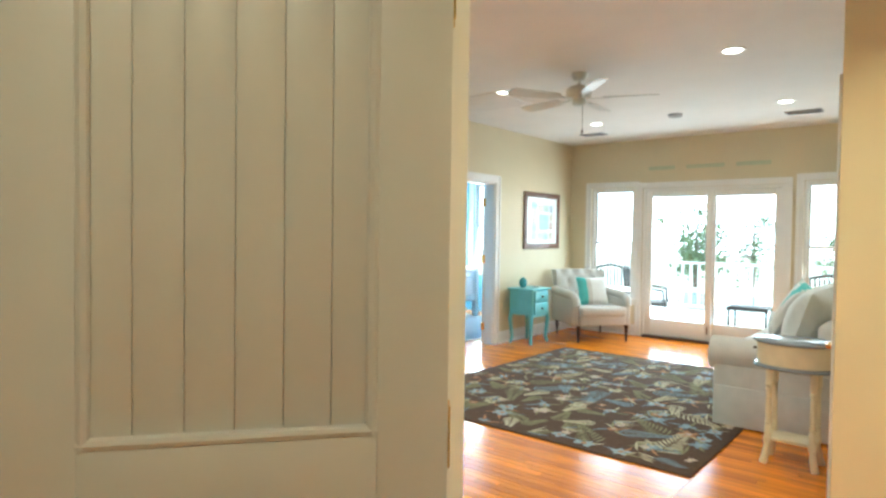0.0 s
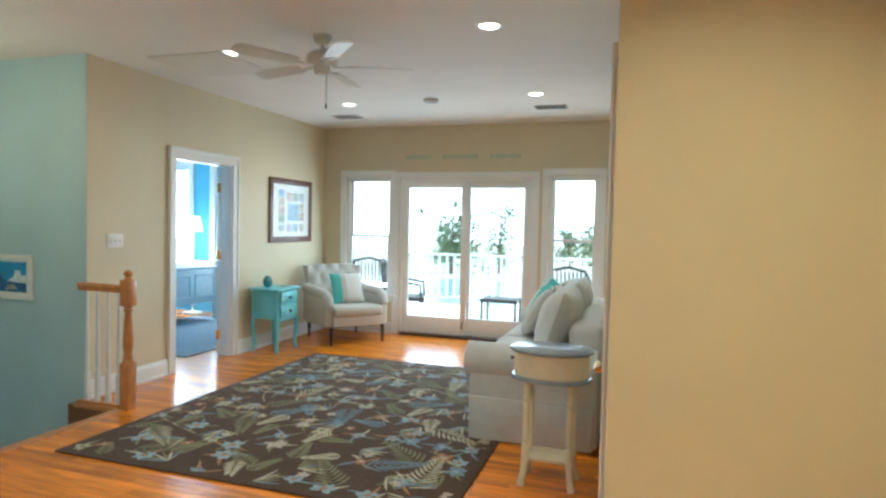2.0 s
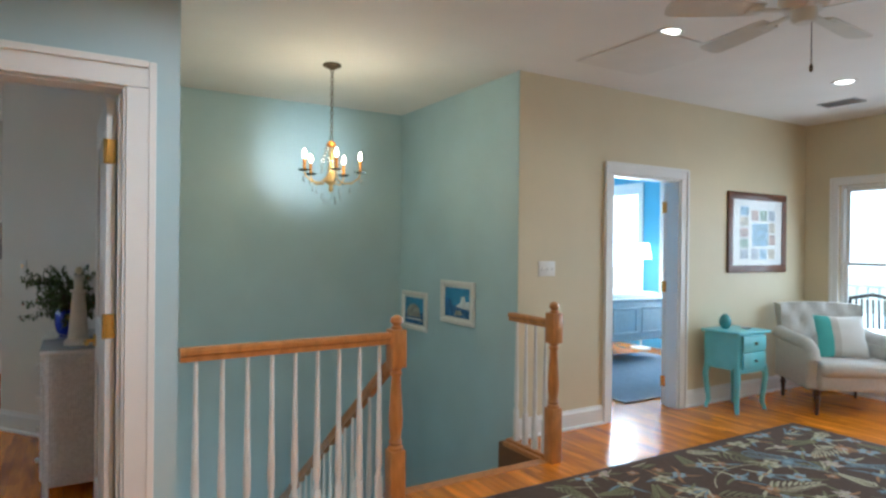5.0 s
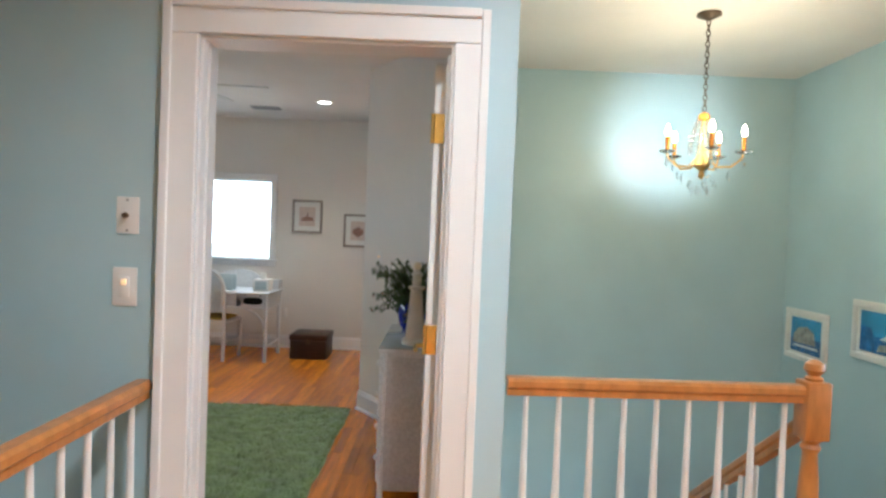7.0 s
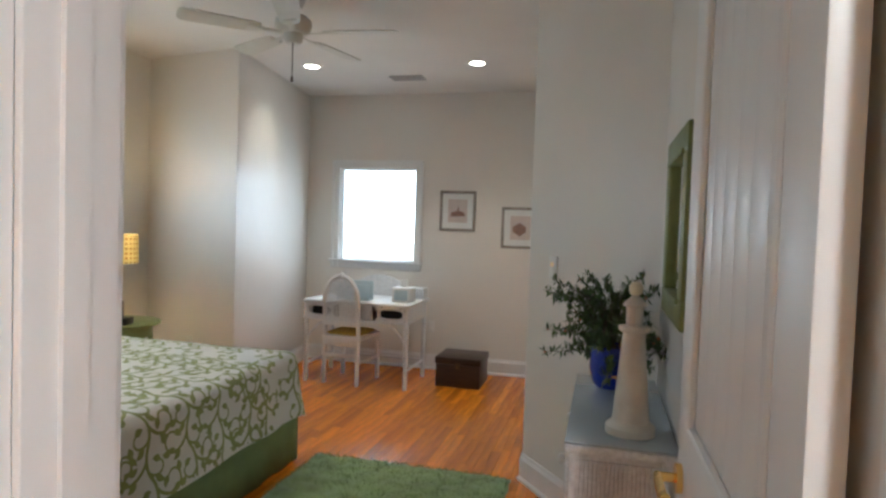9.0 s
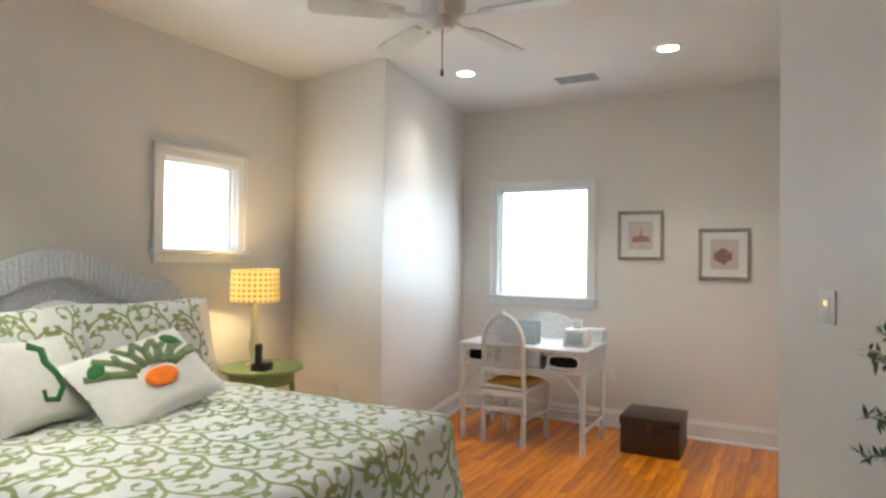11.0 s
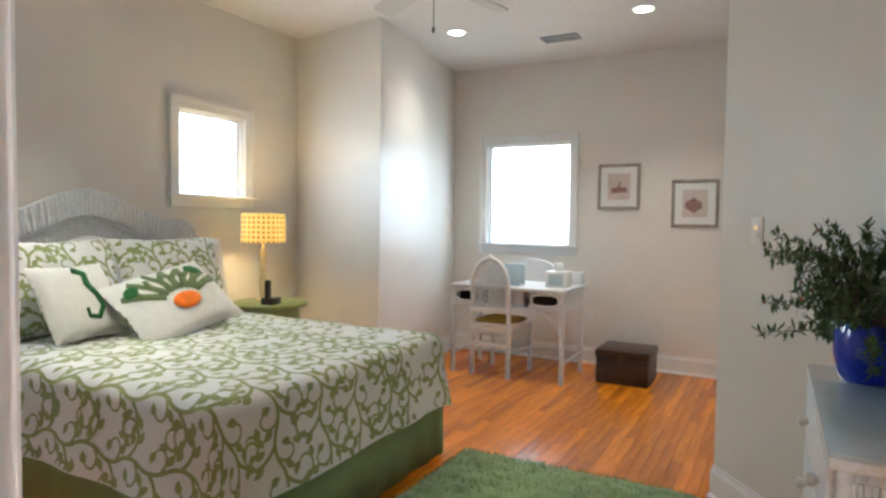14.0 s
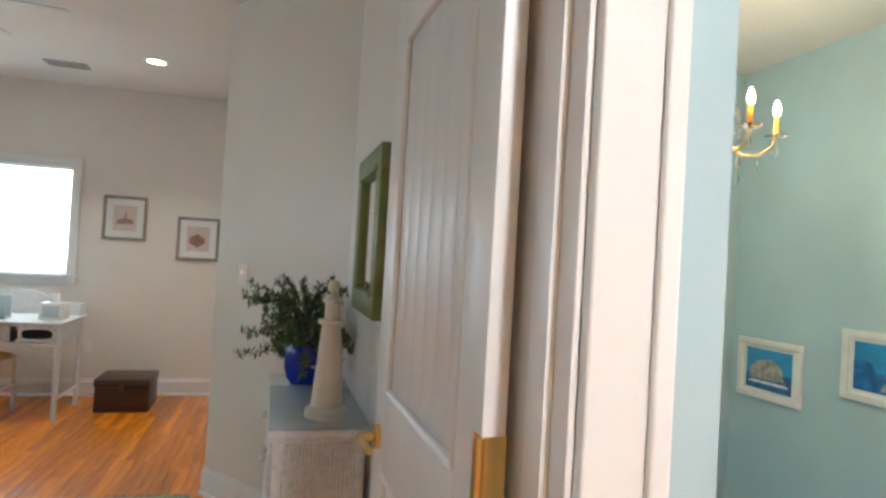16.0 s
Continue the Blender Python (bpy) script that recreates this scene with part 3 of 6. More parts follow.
fan(-5.72, -0.06, 24, "white five-blade ceiling fan in the bedroom")

# ---- chandelier over the stairs ----
CHX, CHY = -4.41, 3.42
M_AMBER = mat("amber_glass", (0.75, 0.30, 0.05), 0.15, 0.1, 20, 0.0)
t = thing("chandelier", pose(CHX, CHY, H), "gilt crystal chandelier with lit candle bulbs on a chain", "chandelier")
part("canopy", lathe(bmesh.new(), [(0.065, -0.0005), (0.067, -0.012), (0.03, -0.03), (0.008, -0.04)]), M_BRONZE, t)
bm = bmesh.new()
for i in range(17):
    z = -0.05 - i * 0.03
    ring = [(0.011 * math.cos(q) if i % 2 else 0, 0 if i % 2 else 0.011 * math.cos(q), z - 0.019 * math.sin(q)) for q in [k * math.pi / 4 for k in range(9)]]
    tube(bm, ring, 0.003, 6)
part("chain", bm, M_BRONZE, t, "dark metal chain")
M_GILT = mat("gilt_metal", (0.80, 0.55, 0.22), 0.3, 0.1, 20, 0.0, metal=1.0)
part("crown", lathe(bmesh.new(), [(0.004, -0.55), (0.024, -0.56), (0.032, -0.575), (0.030, -0.59), (0.014, -0.60)], n=20), M_AMBER, t, "amber glass crown")
part("column", lathe(bmesh.new(), [(0.010, -0.60), (0.016, -0.66), (0.010, -0.72), (0.024, -0.78), (0.040, -0.83), (0.045, -0.85), (0.012, -0.88), (0.018, -0.91), (0, -0.93)]), M_GILT, t)


def drop(parent, x, y, z, k=1.0):
    part("crystal_drop", lathe(bmesh.new(), [(0.0, z + 0.022 * k), (0.007 * k, z + 0.006 * k), (0.012 * k, z - 0.018 * k), (0.0, z - 0.042 * k)], x, y, 0, 6), M_CRYSTAL, parent, "hanging crystal drop")


# strings of beads falling from the crown to the ring of arms
for i in range(10):
    a = 2 * math.pi * i / 10
    c, s = math.cos(a), math.sin(a)
    bm = bmesh.new()
    for k in range(9):
        f = k / 8
        r = 0.030 + 0.045 * math.sin(f * math.pi / 2)
        z = -0.59 - 0.19 * f
        lathe(bm, [(0, z - 0.010), (0.008, z - 0.003), (0.008, z + 0.003), (0, z + 0.010)], r * c, r * s, 0, 6)
    tagged(part("bead_string", bm, M_CRYSTAL, t, "string of crystal beads", False), kind="stuff")
for i in range(5):
    a = 2 * math.pi * i / 5 - 0.19
    c, s = math.cos(a), math.sin(a)
    arm = part("arm", tube(bmesh.new(), [(0.02 * c, 0.02 * s, -0.80), (0.08 * c, 0.08 * s, -0.86), (0.15 * c, 0.15 * s, -0.86), (0.20 * c, 0.20 * s, -0.82), (0.21 * c, 0.21 * s, -0.79)], 0.006), M_GILT, t)
    part("drip_pan", lathe(bmesh.new(), [(0.006, -0.795), (0.040, -0.785), (0.046, -0.777), (0.012, -0.783)], 0.21 * c, 0.21 * s, 0, 14), M_CRYSTAL, arm, "glass drip pan")
    part("candle", lathe(bmesh.new(), [(0.011, -0.782), (0.011, -0.70), (0.008, -0.695)], 0.21 * c, 0.21 * s, 0, 12), M_AMBER, arm, "amber candle sleeve")
    part("bulb", lathe(bmesh.new(), [(0.007, -0.695), (0.013, -0.682), (0.015, -0.668), (0.010, -0.648), (0.004, -0.632), (0.0, -0.63)], 0.21 * c, 0.21 * s, 0, 12), M_BULB, arm, "lit candle bulb").visible_shadow = False
    lamp_point("chandelier_lamp", CHX + 0.21 * c, CHY + 0.21 * s, H - 0.66, 5.0 if i == 0 else 2.0, (1.0, 0.76, 0.46), 0.012)
    for r, z in ((0.21, -0.83), (0.14, -0.90), (0.07, -0.95)):
        drop(arm, r * c, r * s, z)
    drop(arm, 0.045 * math.cos(a + 0.6), 0.045 * math.sin(a + 0.6), -0.985, 0.9)
# extra spot at a candle bulb, added for the bright pool on the wall
wall_pool_spot = bpy.data.lights.new("chandelier_beam", "SPOT")
wall_pool_spot.energy, wall_pool_spot.color, wall_pool_spot.spot_size, wall_pool_spot.spot_blend, wall_pool_spot.shadow_soft_size = 32, (1.0, 0.95, 0.86), radians(64), 1.0, 0.012
new("chandelier_beam", wall_pool_spot).matrix_world = look((CHX - 0.15, CHY + 0.16, H - 0.65), (-5.69, 3.66, 2.22))

# ---- wall plates ----
def plate(name, m, label, w, h, kind_of):
    t = thing(name, m, label, "switch")
    part("cover", B(-w / 2, w / 2, -0.007, 0.0, -h / 2, h / 2, 0.003), M_PLASTIC, t)
    if kind_of == "toggles":
        for i in range(3):
            u = (i - 1) * w / 3.4
            part("toggle", B(u - 0.005, u + 0.005, -0.016, -0.006, -0.011, 0.011, 0.002), M_PLASTIC, t)
    elif kind_of == "dimmer":
        part("paddle", B(-0.017, 0.017, -0.010, -0.006, -0.033, 0.033, 0.002), M_PLASTIC, t)
        part("slider", B(-0.009, 0.009, -0.014, -0.009, 0.006, 0.024, 0.002), glow("dimmer_glow", (1.0, 0.62, 0.3), 0.4), t, "faintly lit slider")
    elif kind_of == "jack":
        part("jack", rod(bmesh.new(), (-0.004, -0.007, 0), (0.004, -0.030, 0), 0.009), M_BRONZE, t, "metal cable jack")
        part("screw", rod(bmesh.new(), (0, -0.006, 0.048), (0, -0.009, 0.048), 0.004), M_VENT, t)
        part("screw", rod(bmesh.new(), (0, -0.006, -0.048), (0, -0.009, -0.048), 0.004), M_VENT, t)
    elif kind_of == "outlet":
        for z in (-0.02, 0.02):
            part("socket", B(-0.016, 0.016, -0.009, -0.006, z - 0.014, z + 0.014, 0.003), M_PLASTIC, t)
    return t


plate("light_switch", pose(-3.78, 4.92, 1.262, 0, 0, 90), "white triple light switch plate on the beige wall", 0.165, 0.115, "toggles")
plate("cable_plate", pose(-2.88, 0.977, 1.464, 0, 0, 90), "white cable jack plate on the aqua wall", 0.072, 0.117, "jack")
plate("dimmer_switch", pose(-2.88, 0.973, 1.238, 0, 0, 90), "white dimmer switch with a glowing slider on the aqua wall", 0.078, 0.122, "dimmer")
plate("light_switch", pose(-5.70, 1.50, 1.23, 0, 0, 36.9), "white light switch on the angled wall", 0.075, 0.118, "dimmer")
plate("wall_outlet", pose(-6.70, -1.45, 0.42, 0, 0, 100), "white wall outlet low on the chase", 0.07, 0.115, "outlet")
plate("wall_outlet", pose(-8.33, 0.12, 0.42, 0, 0, 90), "white wall outlet near the desk", 0.07, 0.115, "outlet")
plate("wall_outlet", pose(-3.78, 7.30, 0.42, 0, 0, 90), "white wall outlet behind the turquoise table", 0.07, 0.115, "outlet")

# ---- pictures ----
def picture(name, m, w, h, fw, fm, label, draw, depth=0.025, matw=0.0):
    """A framed picture; local x across, z up, -y towards the room."""
    t = thing(name, m, label, "picture")
    bm = bmesh.new()
    for a in [(-w / 2, w / 2, h / 2 - fw, h / 2), (-w / 2, w / 2, -h / 2, -h / 2 + fw), (-w / 2, -w / 2 + fw, -h / 2 + fw, h / 2 - fw), (w / 2 - fw, w / 2, -h / 2 + fw, h / 2 - fw)]:
        box(bm, a[0], a[1], -depth, 0, a[2], a[3], min(0.005, fw / 4))
    part("frame", bm, fm, t)
    part("mount", B(-w / 2 + fw, w / 2 - fw, -depth * 0.45, -depth * 0.2, -h / 2 + fw, h / 2 - fw), M_PAPER, t, "pale paper mount")
    y = -depth * 0.45 - 0.001
    draw(t, y, w - 2 * fw, h - 2 * fw)
    part("glazing", B(-w / 2 + fw, w / 2 - fw, -depth * 0.75, -depth * 0.70, -h / 2 + fw, h / 2 - fw), M_PICGLASS, t, "clear picture glass").visible_shadow = False
    return t


M_PAPER = mat("paper_mount", (0.78, 0.78, 0.75), 0.8, 0.03)
M_PICGLASS = clear("picture_glass")
M_PICGLASS.node_tree.nodes["Principled BSDF"].inputs["IOR"].default_value = 1.15


def flat(t, y, pts, material, name="print", label="", lift=0.0):
    bm = bmesh.new()
    lo = [bm.verts.new((x, y - lift, z)) for x, z in pts]
    bm.faces.new(lo)
    bm2 = bmesh.ops.extrude_face_region(bm, geom=bm.faces[:])
    bmesh.ops.translate(bm, vec=(0, -0.0006, 0), verts=[v for v in bm2["geom"] if isinstance(v, bmesh.types.BMVert)])
    part(name, bm, material, t, label, False)


def rect(x, z, w, h):
    return [(x - w / 2, z - h / 2), (x + w / 2, z - h / 2), (x + w / 2, z + h / 2), (x - w / 2, z + h / 2)]


PHOTO = [mat("photo_%s" % n, c, 0.5, 0.6, 30, 0.0) for n, c in (("sea", (0.18, 0.32, 0.42)), ("sand", (0.42, 0.36, 0.26)), ("sunset", (0.35, 0.22, 0.16)), ("green", (0.18, 0.26, 0.16)), ("grey", (0.30, 0.33, 0.36)))]


def collage(t, y, w, h):
    flat(t, y, rect(0.04, -0.02, 0.26, 0.22), PHOTO[0], "photo")
    k = 0
    for i in range(5):
        flat(t, y, rect(-0.22, 0.21 - i * 0.105, 0.13, 0.085), PHOTO[(k + i) % 5], "photo")
    for i in range(3):
        flat(t, y, rect(-0.05 + i * 0.14, 0.17, 0.11, 0.10), PHOTO[(i + 2) % 5], "photo")
        flat(t, y, rect(-0.05 + i * 0.14, -0.21, 0.11, 0.10), PHOTO[(i + 4) % 5], "photo")
    for i in range(2):
        flat(t, y, rect(0.24, 0.05 - i * 0.12, 0.10, 0.10), PHOTO[(i + 1) % 5], "photo")


picture("framed_collage", pose(-3.78, 7.60, 1.59, 0, 0, 90), 0.95, 0.775, 0.07, M_BROWNFRAME, "brown wood framed collage of small photographs", collage)
M_SKYP, M_SEAP, M_ROCKP, M_WHITEP = mat("print_sky", (0.04, 0.28, 0.55), 0.5, 0.3, 6), mat("print_sea", (0.02, 0.13, 0.36), 0.5, 0.5, 16), mat("print_rock", (0.34, 0.33, 0.30), 0.5, 0.5, 30), mat("print_white", (0.7, 0.74, 0.78), 0.5, 0.2, 20)


def coast(kind):
    def draw(t, y, w, h):
        flat(t, y, rect(0, 0, w * 0.86, h * 0.86), M_SKYP, "print_sky")
        W, Hh = w * 0.43, h * 0.43
        flat(t, y, [(-W, -Hh), (W, -Hh), (W, -Hh * 0.1), (-W, -Hh * 0.25)], M_SEAP, "print_sea", lift=0.001)
        if kind:
            flat(t, y, [(-W * 0.85, -Hh * 0.5), (W * 0.7, -Hh * 0.45), (W * 0.55, Hh * 0.25), (W * 0.1, Hh * 0.55), (-W * 0.5, Hh * 0.4), (-W * 0.8, 0)], M_ROCKP, "print_rock", lift=0.002)
            flat(t, y, [(-W * 0.9, -Hh * 0.7), (W * 0.9, -Hh * 0.7), (W * 0.8, -Hh * 0.55), (-W * 0.7, -Hh * 0.58)], M_WHITEP, "print_surf", lift=0.003)
        else:
            flat(t, y, [(-W * 0.1, -Hh * 0.3), (W, -Hh * 0.4), (W, Hh * 0.15), (W * 0.7, Hh * 0.1), (W * 0.65, Hh * 0.45), (W * 0.35, Hh * 0.45), (W * 0.3, Hh * 0.05)], M_WHITEP, "print_houses", lift=0.002)
            flat(t, y, [(-W, -Hh * 0.2), (-W * 0.3, -Hh * 0.3), (-W * 0.5, Hh * 0.2), (-W, Hh * 0.25)], M_SEAP, "print_cliff", lift=0.002)
            flat(t, y, [(-W * 0.2, -Hh * 0.9), (W * 0.5, -Hh * 0.8), (W * 0.3, -Hh * 0.5), (-W * 0.1, -Hh * 0.55)], M_ROCKP, "print_shore", lift=0.003)
    return draw


picture("framed_picture", pose(-5.37, 4.645, 0.805, 0, 0, 0), 0.50, 0.37, 0.04, M_WHITEPAINT, "white framed picture of a rocky coast under blue sky", coast(1))
picture("framed_picture", pose(-4.60, 4.645, 0.945, 0, 0, 0), 0.53, 0.37, 0.04, M_WHITEPAINT, "white framed picture of white houses above a blue sea", coast(0))
M_GREYFRAME, M_SHELL, M_BLUSH = mat("weathered_grey_frame", (0.30, 0.26, 0.22), 0.6, 0.3, 30), mat("print_shell", (0.30, 0.16, 0.12), 0.6, 0.5, 50), mat("print_blush", (0.62, 0.52, 0.47), 0.6, 0.1, 8)


def shell(kind):
    def draw(t, y, w, h):
        flat(t, y, rect(0, 0.0, w * 0.62, h * 0.66), M_BLUSH, "print_ground")
        W, Hh = w * 0.3, h * 0.3
        if kind:
            flat(t, y, [(-W * 0.75, -Hh * 0.55), (W * 0.8, -Hh * 0.5), (W * 0.7, -Hh * 0.1), (W * 0.15, Hh * 0.0), (W * 0.1, Hh * 0.6), (-W * 0.1, 0), (-W * 0.7, -Hh * 0.15)], M_SHELL, "print_boat", lift=0.001)
        else:
            flat(t, y, [(W * 0.7 * math.cos(a) - 0.01, Hh * 0.55 * math.sin(a) - Hh * 0.15 + 0.01 * math.sin(5 * a)) for a in [k * math.pi / 8 for k in range(16)]], M_SHELL, "print_shell", lift=0.001)
    return draw


picture("framed_picture", pose(-8.33, 0.355, 1.582, 0, 0, 90), 0.36, 0.395, 0.025, M_GREYFRAME, "grey wood framed print of a small boat", shell(1))
picture("framed_picture", pose(-8.33, 0.977, 1.434, 0, 0, 90), 0.365, 0.395, 0.025, M_GREYFRAME, "grey wood framed print of a seashell", shell(0))


def plain_print(t, y, w, h):
    flat(t, y, rect(0, 0, w * 0.7, h * 0.7), PHOTO[4], "print")


def full_print(t, y, w, h):
    flat(t, y, rect(0, 0, w * 0.97, h * 0.98), mat("hazy_grey_print", (0.16, 0.15, 0.16), 0.5, 0.5, 12, 0.0), "print")


picture("framed_picture", SKEW @ pose(0.25, 5.55, 1.86, 0, 0, -90), 1.2, 0.75, 0.05, M_DARKWOOD, "dark framed picture on the wall above the sofa", plain_print)
t = thing("wall_ornament", SKEW @ pose(0.25, 5.75, 2.44, 0, 0, -90), "dark metal ornament high on the beige wall", "ornament")
bm = bmesh.new()
tube(bm, [(-0.35 + 0.07 * i, -0.02 - 0.012 * math.sin(i * 0.9), 0.06 * math.sin(i * 0.31 * math.pi)) for i in range(11)], 0.012)
tube(bm, [(-0.3 + 0.06 * i, -0.02, -0.06 + 0.05 * math.cos(i * 0.6)) for i in range(11)], 0.010)
part("scroll", bm, M_BRONZE, t)
picture("framed_picture", pose(1.12, 2.19, 1.60, 0, 0, -90), 0.82, 1.18, 0.03, M_GREYFRAME, "large grey framed print on the hall wall", full_print)
# pale lettering over the slider, too faint to read
M_DECAL = mat("pale_aqua_lettering", (0.52, 0.56, 0.40), 0.6, 0.05)
t = thing("wall_lettering", pose(-1.82, 8.46, 2.33), "faint aqua painted lettering above the sliding door", "lettering")
for x, w in ((-0.60, 0.36), (-0.03, 0.48), (0.55, 0.40)):
    part("word_bar", B(x - w / 2, x + w / 2, -0.003, 0, -0.025, 0.025, 0.001), M_DECAL, t)

# ---- railings and stairs ----
def newel(x, y, label="turned oak newel post"):
    t = thing("newel_post", pose(x, y, 0), label, "newel post", "oak newel posts")
    bm = B(-0.042, 0.042, -0.042, 0.042, -0.05, 0.36, 0.004)
    part("base_block", bm, M_OAKRAIL, t)
    part("turned_shaft", lathe(bmesh.new(), [(0.040, 0.36), (0.042, 0.375), (0.030, 0.385), (0.038, 0.40), (0.028, 0.42), (0.036, 0.47), (0.038, 0.52), (0.030, 0.66), (0.024, 0.74), (0.034, 0.76), (0.026, 0.775), (0.038, 0.79)], n=18), M_OAKRAIL, t)
    part("top_block", B(-0.042, 0.042, -0.042, 0.042, 0.79, 0.99, 0.006), M_OAKRAIL, t)
    part("finial", lathe(bmesh.new(), [(0.026, 0.988), (0.030, 1.0), (0.018, 1.008), (0.034, 1.028), (0.030, 1.05), (0.012, 1.062), (0, 1.064)], n=18), M_OAKRAIL, t)


def rail_profile(bm, p, q, w=0.058, h=0.06):
    p, q = Vector(p), Vector(q)
    d = (q - p).normalized()
    s = d.cross(Vector((0, 0, 1))).normalized()
    u = s.cross(d)
    prof = [(-w * 0.35, -h), (w * 0.35, -h), (w * 0.35, -h * 0.62), (w * 0.5, -h * 0.5), (w * 0.5, -h * 0.18), (w * 0.33, 0), (-w * 0.33, 0), (-w * 0.5, -h * 0.18), (-w * 0.5, -h * 0.5), (-w * 0.35, -h * 0.62)]
    a = [bm.verts.new(p + s * x + u * y) for x, y in prof]
    b = [bm.verts.new(q + s * x + u * y) for x, y in prof]
    n = len(prof)
    bm.faces.new(a)
    bm.faces.new(b)
    for i in range(n):
        bm.faces.new((a[i], a[(i + 1) % n], b[(i + 1) % n], b[i]))
    return bm


def baluster(t, x, y, z0, z1):
    h = z1 - z0
    bm = B(x - 0.016, x + 0.016, y - 0.016, y + 0.016, z0, z0 + 0.26 * h, 0.002)
    lathe(bm, [(0.014, 0.26 * h), (0.017, 0.275 * h), (0.011, 0.29 * h), (0.017, 0.32 * h), (0.018, 0.38 * h), (0.012, 0.7 * h), (0.009, h)], x, y, z0, 10)
    part("baluster", bm, M_WHITEPAINT, t, "white turned baluster")


newel(-3.03, 3.27)
newel(-3.28, 4.565)
newel(-1.52, 1.045)
r1 = thing("stair_railing", I4, "oak handrail on white balusters along the landing", "railing")
part("handrail", rail_profile(bmesh.new(), (-2.985, 2.21, 0.975), (-3.03, 3.24, 0.975)), M_OAKRAIL, r1)
for i in range(9):
    f = (i + 0.6) / 9.2
    baluster(r1, -2.985 - 0.045 * f, 2.21 + 1.03 * f, 0.0, 0.92)
r2 = thing("stair_railing", I4, "short oak handrail on white balusters beside the stairs", "railing")
part("handrail", rail_profile(bmesh.new(), (-3.778, 4.585, 0.945), (-3.32, 4.570, 0.945)), M_OAKRAIL, r2)
part("shoe_rail", B(-3.778, -3.32, 4.55, 4.61, 0.0, 0.022, 0.003), M_OAKRAIL, r2, "oak shoe rail")
for i in range(4):
    baluster(r2, -3.70 + 0.105 * i, 4.582, 0.022, 0.89)
r3 = thing("stair_railing", I4, "oak handrail on white balusters beside the bedroom door", "railing")
part("handrail", rail_profile(bmesh.new(), (-2.878, 1.04, 0.945), (-1.56, 1.045, 0.945)), M_OAKRAIL, r3)
for i in range(11):
    baluster(r3, -2.80 + 0.117 * i, 1.043, 0.0, 0.89)
r4 = thing("stair_handrail", I4, "oak handrail sloping down the stairs on white balusters", "railing")
part("handrail", rail_profile(bmesh.new(), (-3.11, 3.31, 0.86), (-5.3, 3.31, -0.74)), M_OAKRAIL, r4)
for i in range(14):
    x = -3.45 - 0.125 * i
    zt = 0.86 - (-3.11 - x) * 0.7306 - 0.07
    baluster(r4, x, 3.31, zt - 0.84, zt)
st = thing("staircase", I4, "oak treads with white risers going down", "stairs", kind="structure")
for i in range(9):
    x = -3.36 - 0.25 * i
    z = -0.185 * (i + 1)
    part("tread", B(x - 0.27, x + 0.02, 3.36, 4.645, z - 0.03, z, 0.006), M_OAKRAIL, st)
    part("riser", B(x - 0.004, x + 0.012, 3.36, 4.645, z + 0.001, z + 0.155), M_TRIM, st)
part("stringer", prism(bmesh.new(), [(-3.36, 3.34), (-5.69, 3.34), (-5.69, 3.36), (-3.36, 3.36)], -1.9, -1.75), M_TRIM, st)
# oak nosing round the stair opening
bm = box(B(-3.36, -3.27, 3.36, 4.53, -0.03, 0.004, 0.006), -3.16, -3.08, 2.21, 3.36, -0.03, 0.004, 0.006)
box(bm, -3.78, -3.36, 4.52, 4.60, -0.03, 0.004, 0.006)
box(bm, -2.88, -1.40, 0.98, 1.07, -0.03, 0.004, 0.006)
structure("trim_floor_nosing", bm, M_OAKRAIL, "oak nosing along the stair opening", "trim")
structure("trim_landing_fascia", box(B(-3.35, -3.33, 3.36, 4.53, -0.26, -0.03), -3.15, -3.13, 2.21, 3.36, -0.26, -0.03), M_TRIM, "white fascia under the floor edge", "trim")
structure("trim_north_fascia", B(-3.78, -3.35, 4.535, 4.55, -0.26, -0.03), M_TRIM, "white fascia under the short railing", "trim")

# ---- living room things ----
RUGC = [mat("rug_" + n, c, 0.95, 0.2, 60, 0.15, 300) for n, c in (("cream", (0.46, 0.42, 0.29)), ("olive", (0.20, 0.19, 0.10)), ("slate", (0.17, 0.24, 0.29)), ("aqua", (0.27, 0.36, 0.41)), ("rust", (0.34, 0.17, 0.08)), ("pink", (0.46, 0.37, 0.31)))]
rug = thing("area_rug", pose(-1.73, 5.30, 0), "dark brown area rug with cream, blue and rust leaves and flowers", "rug")
RX, RY = 1.27, 1.585
part("rug_field", B(-RX, RX, -RY, RY, 0.0, 0.011, 0.004), mat("rug_brown", (0.080, 0.047, 0.031), 0.97, 0.18, 40, 0.25, 260), rug)
rng = random.Random(11)
layers = {i: bmesh.new() for i in range(6)}


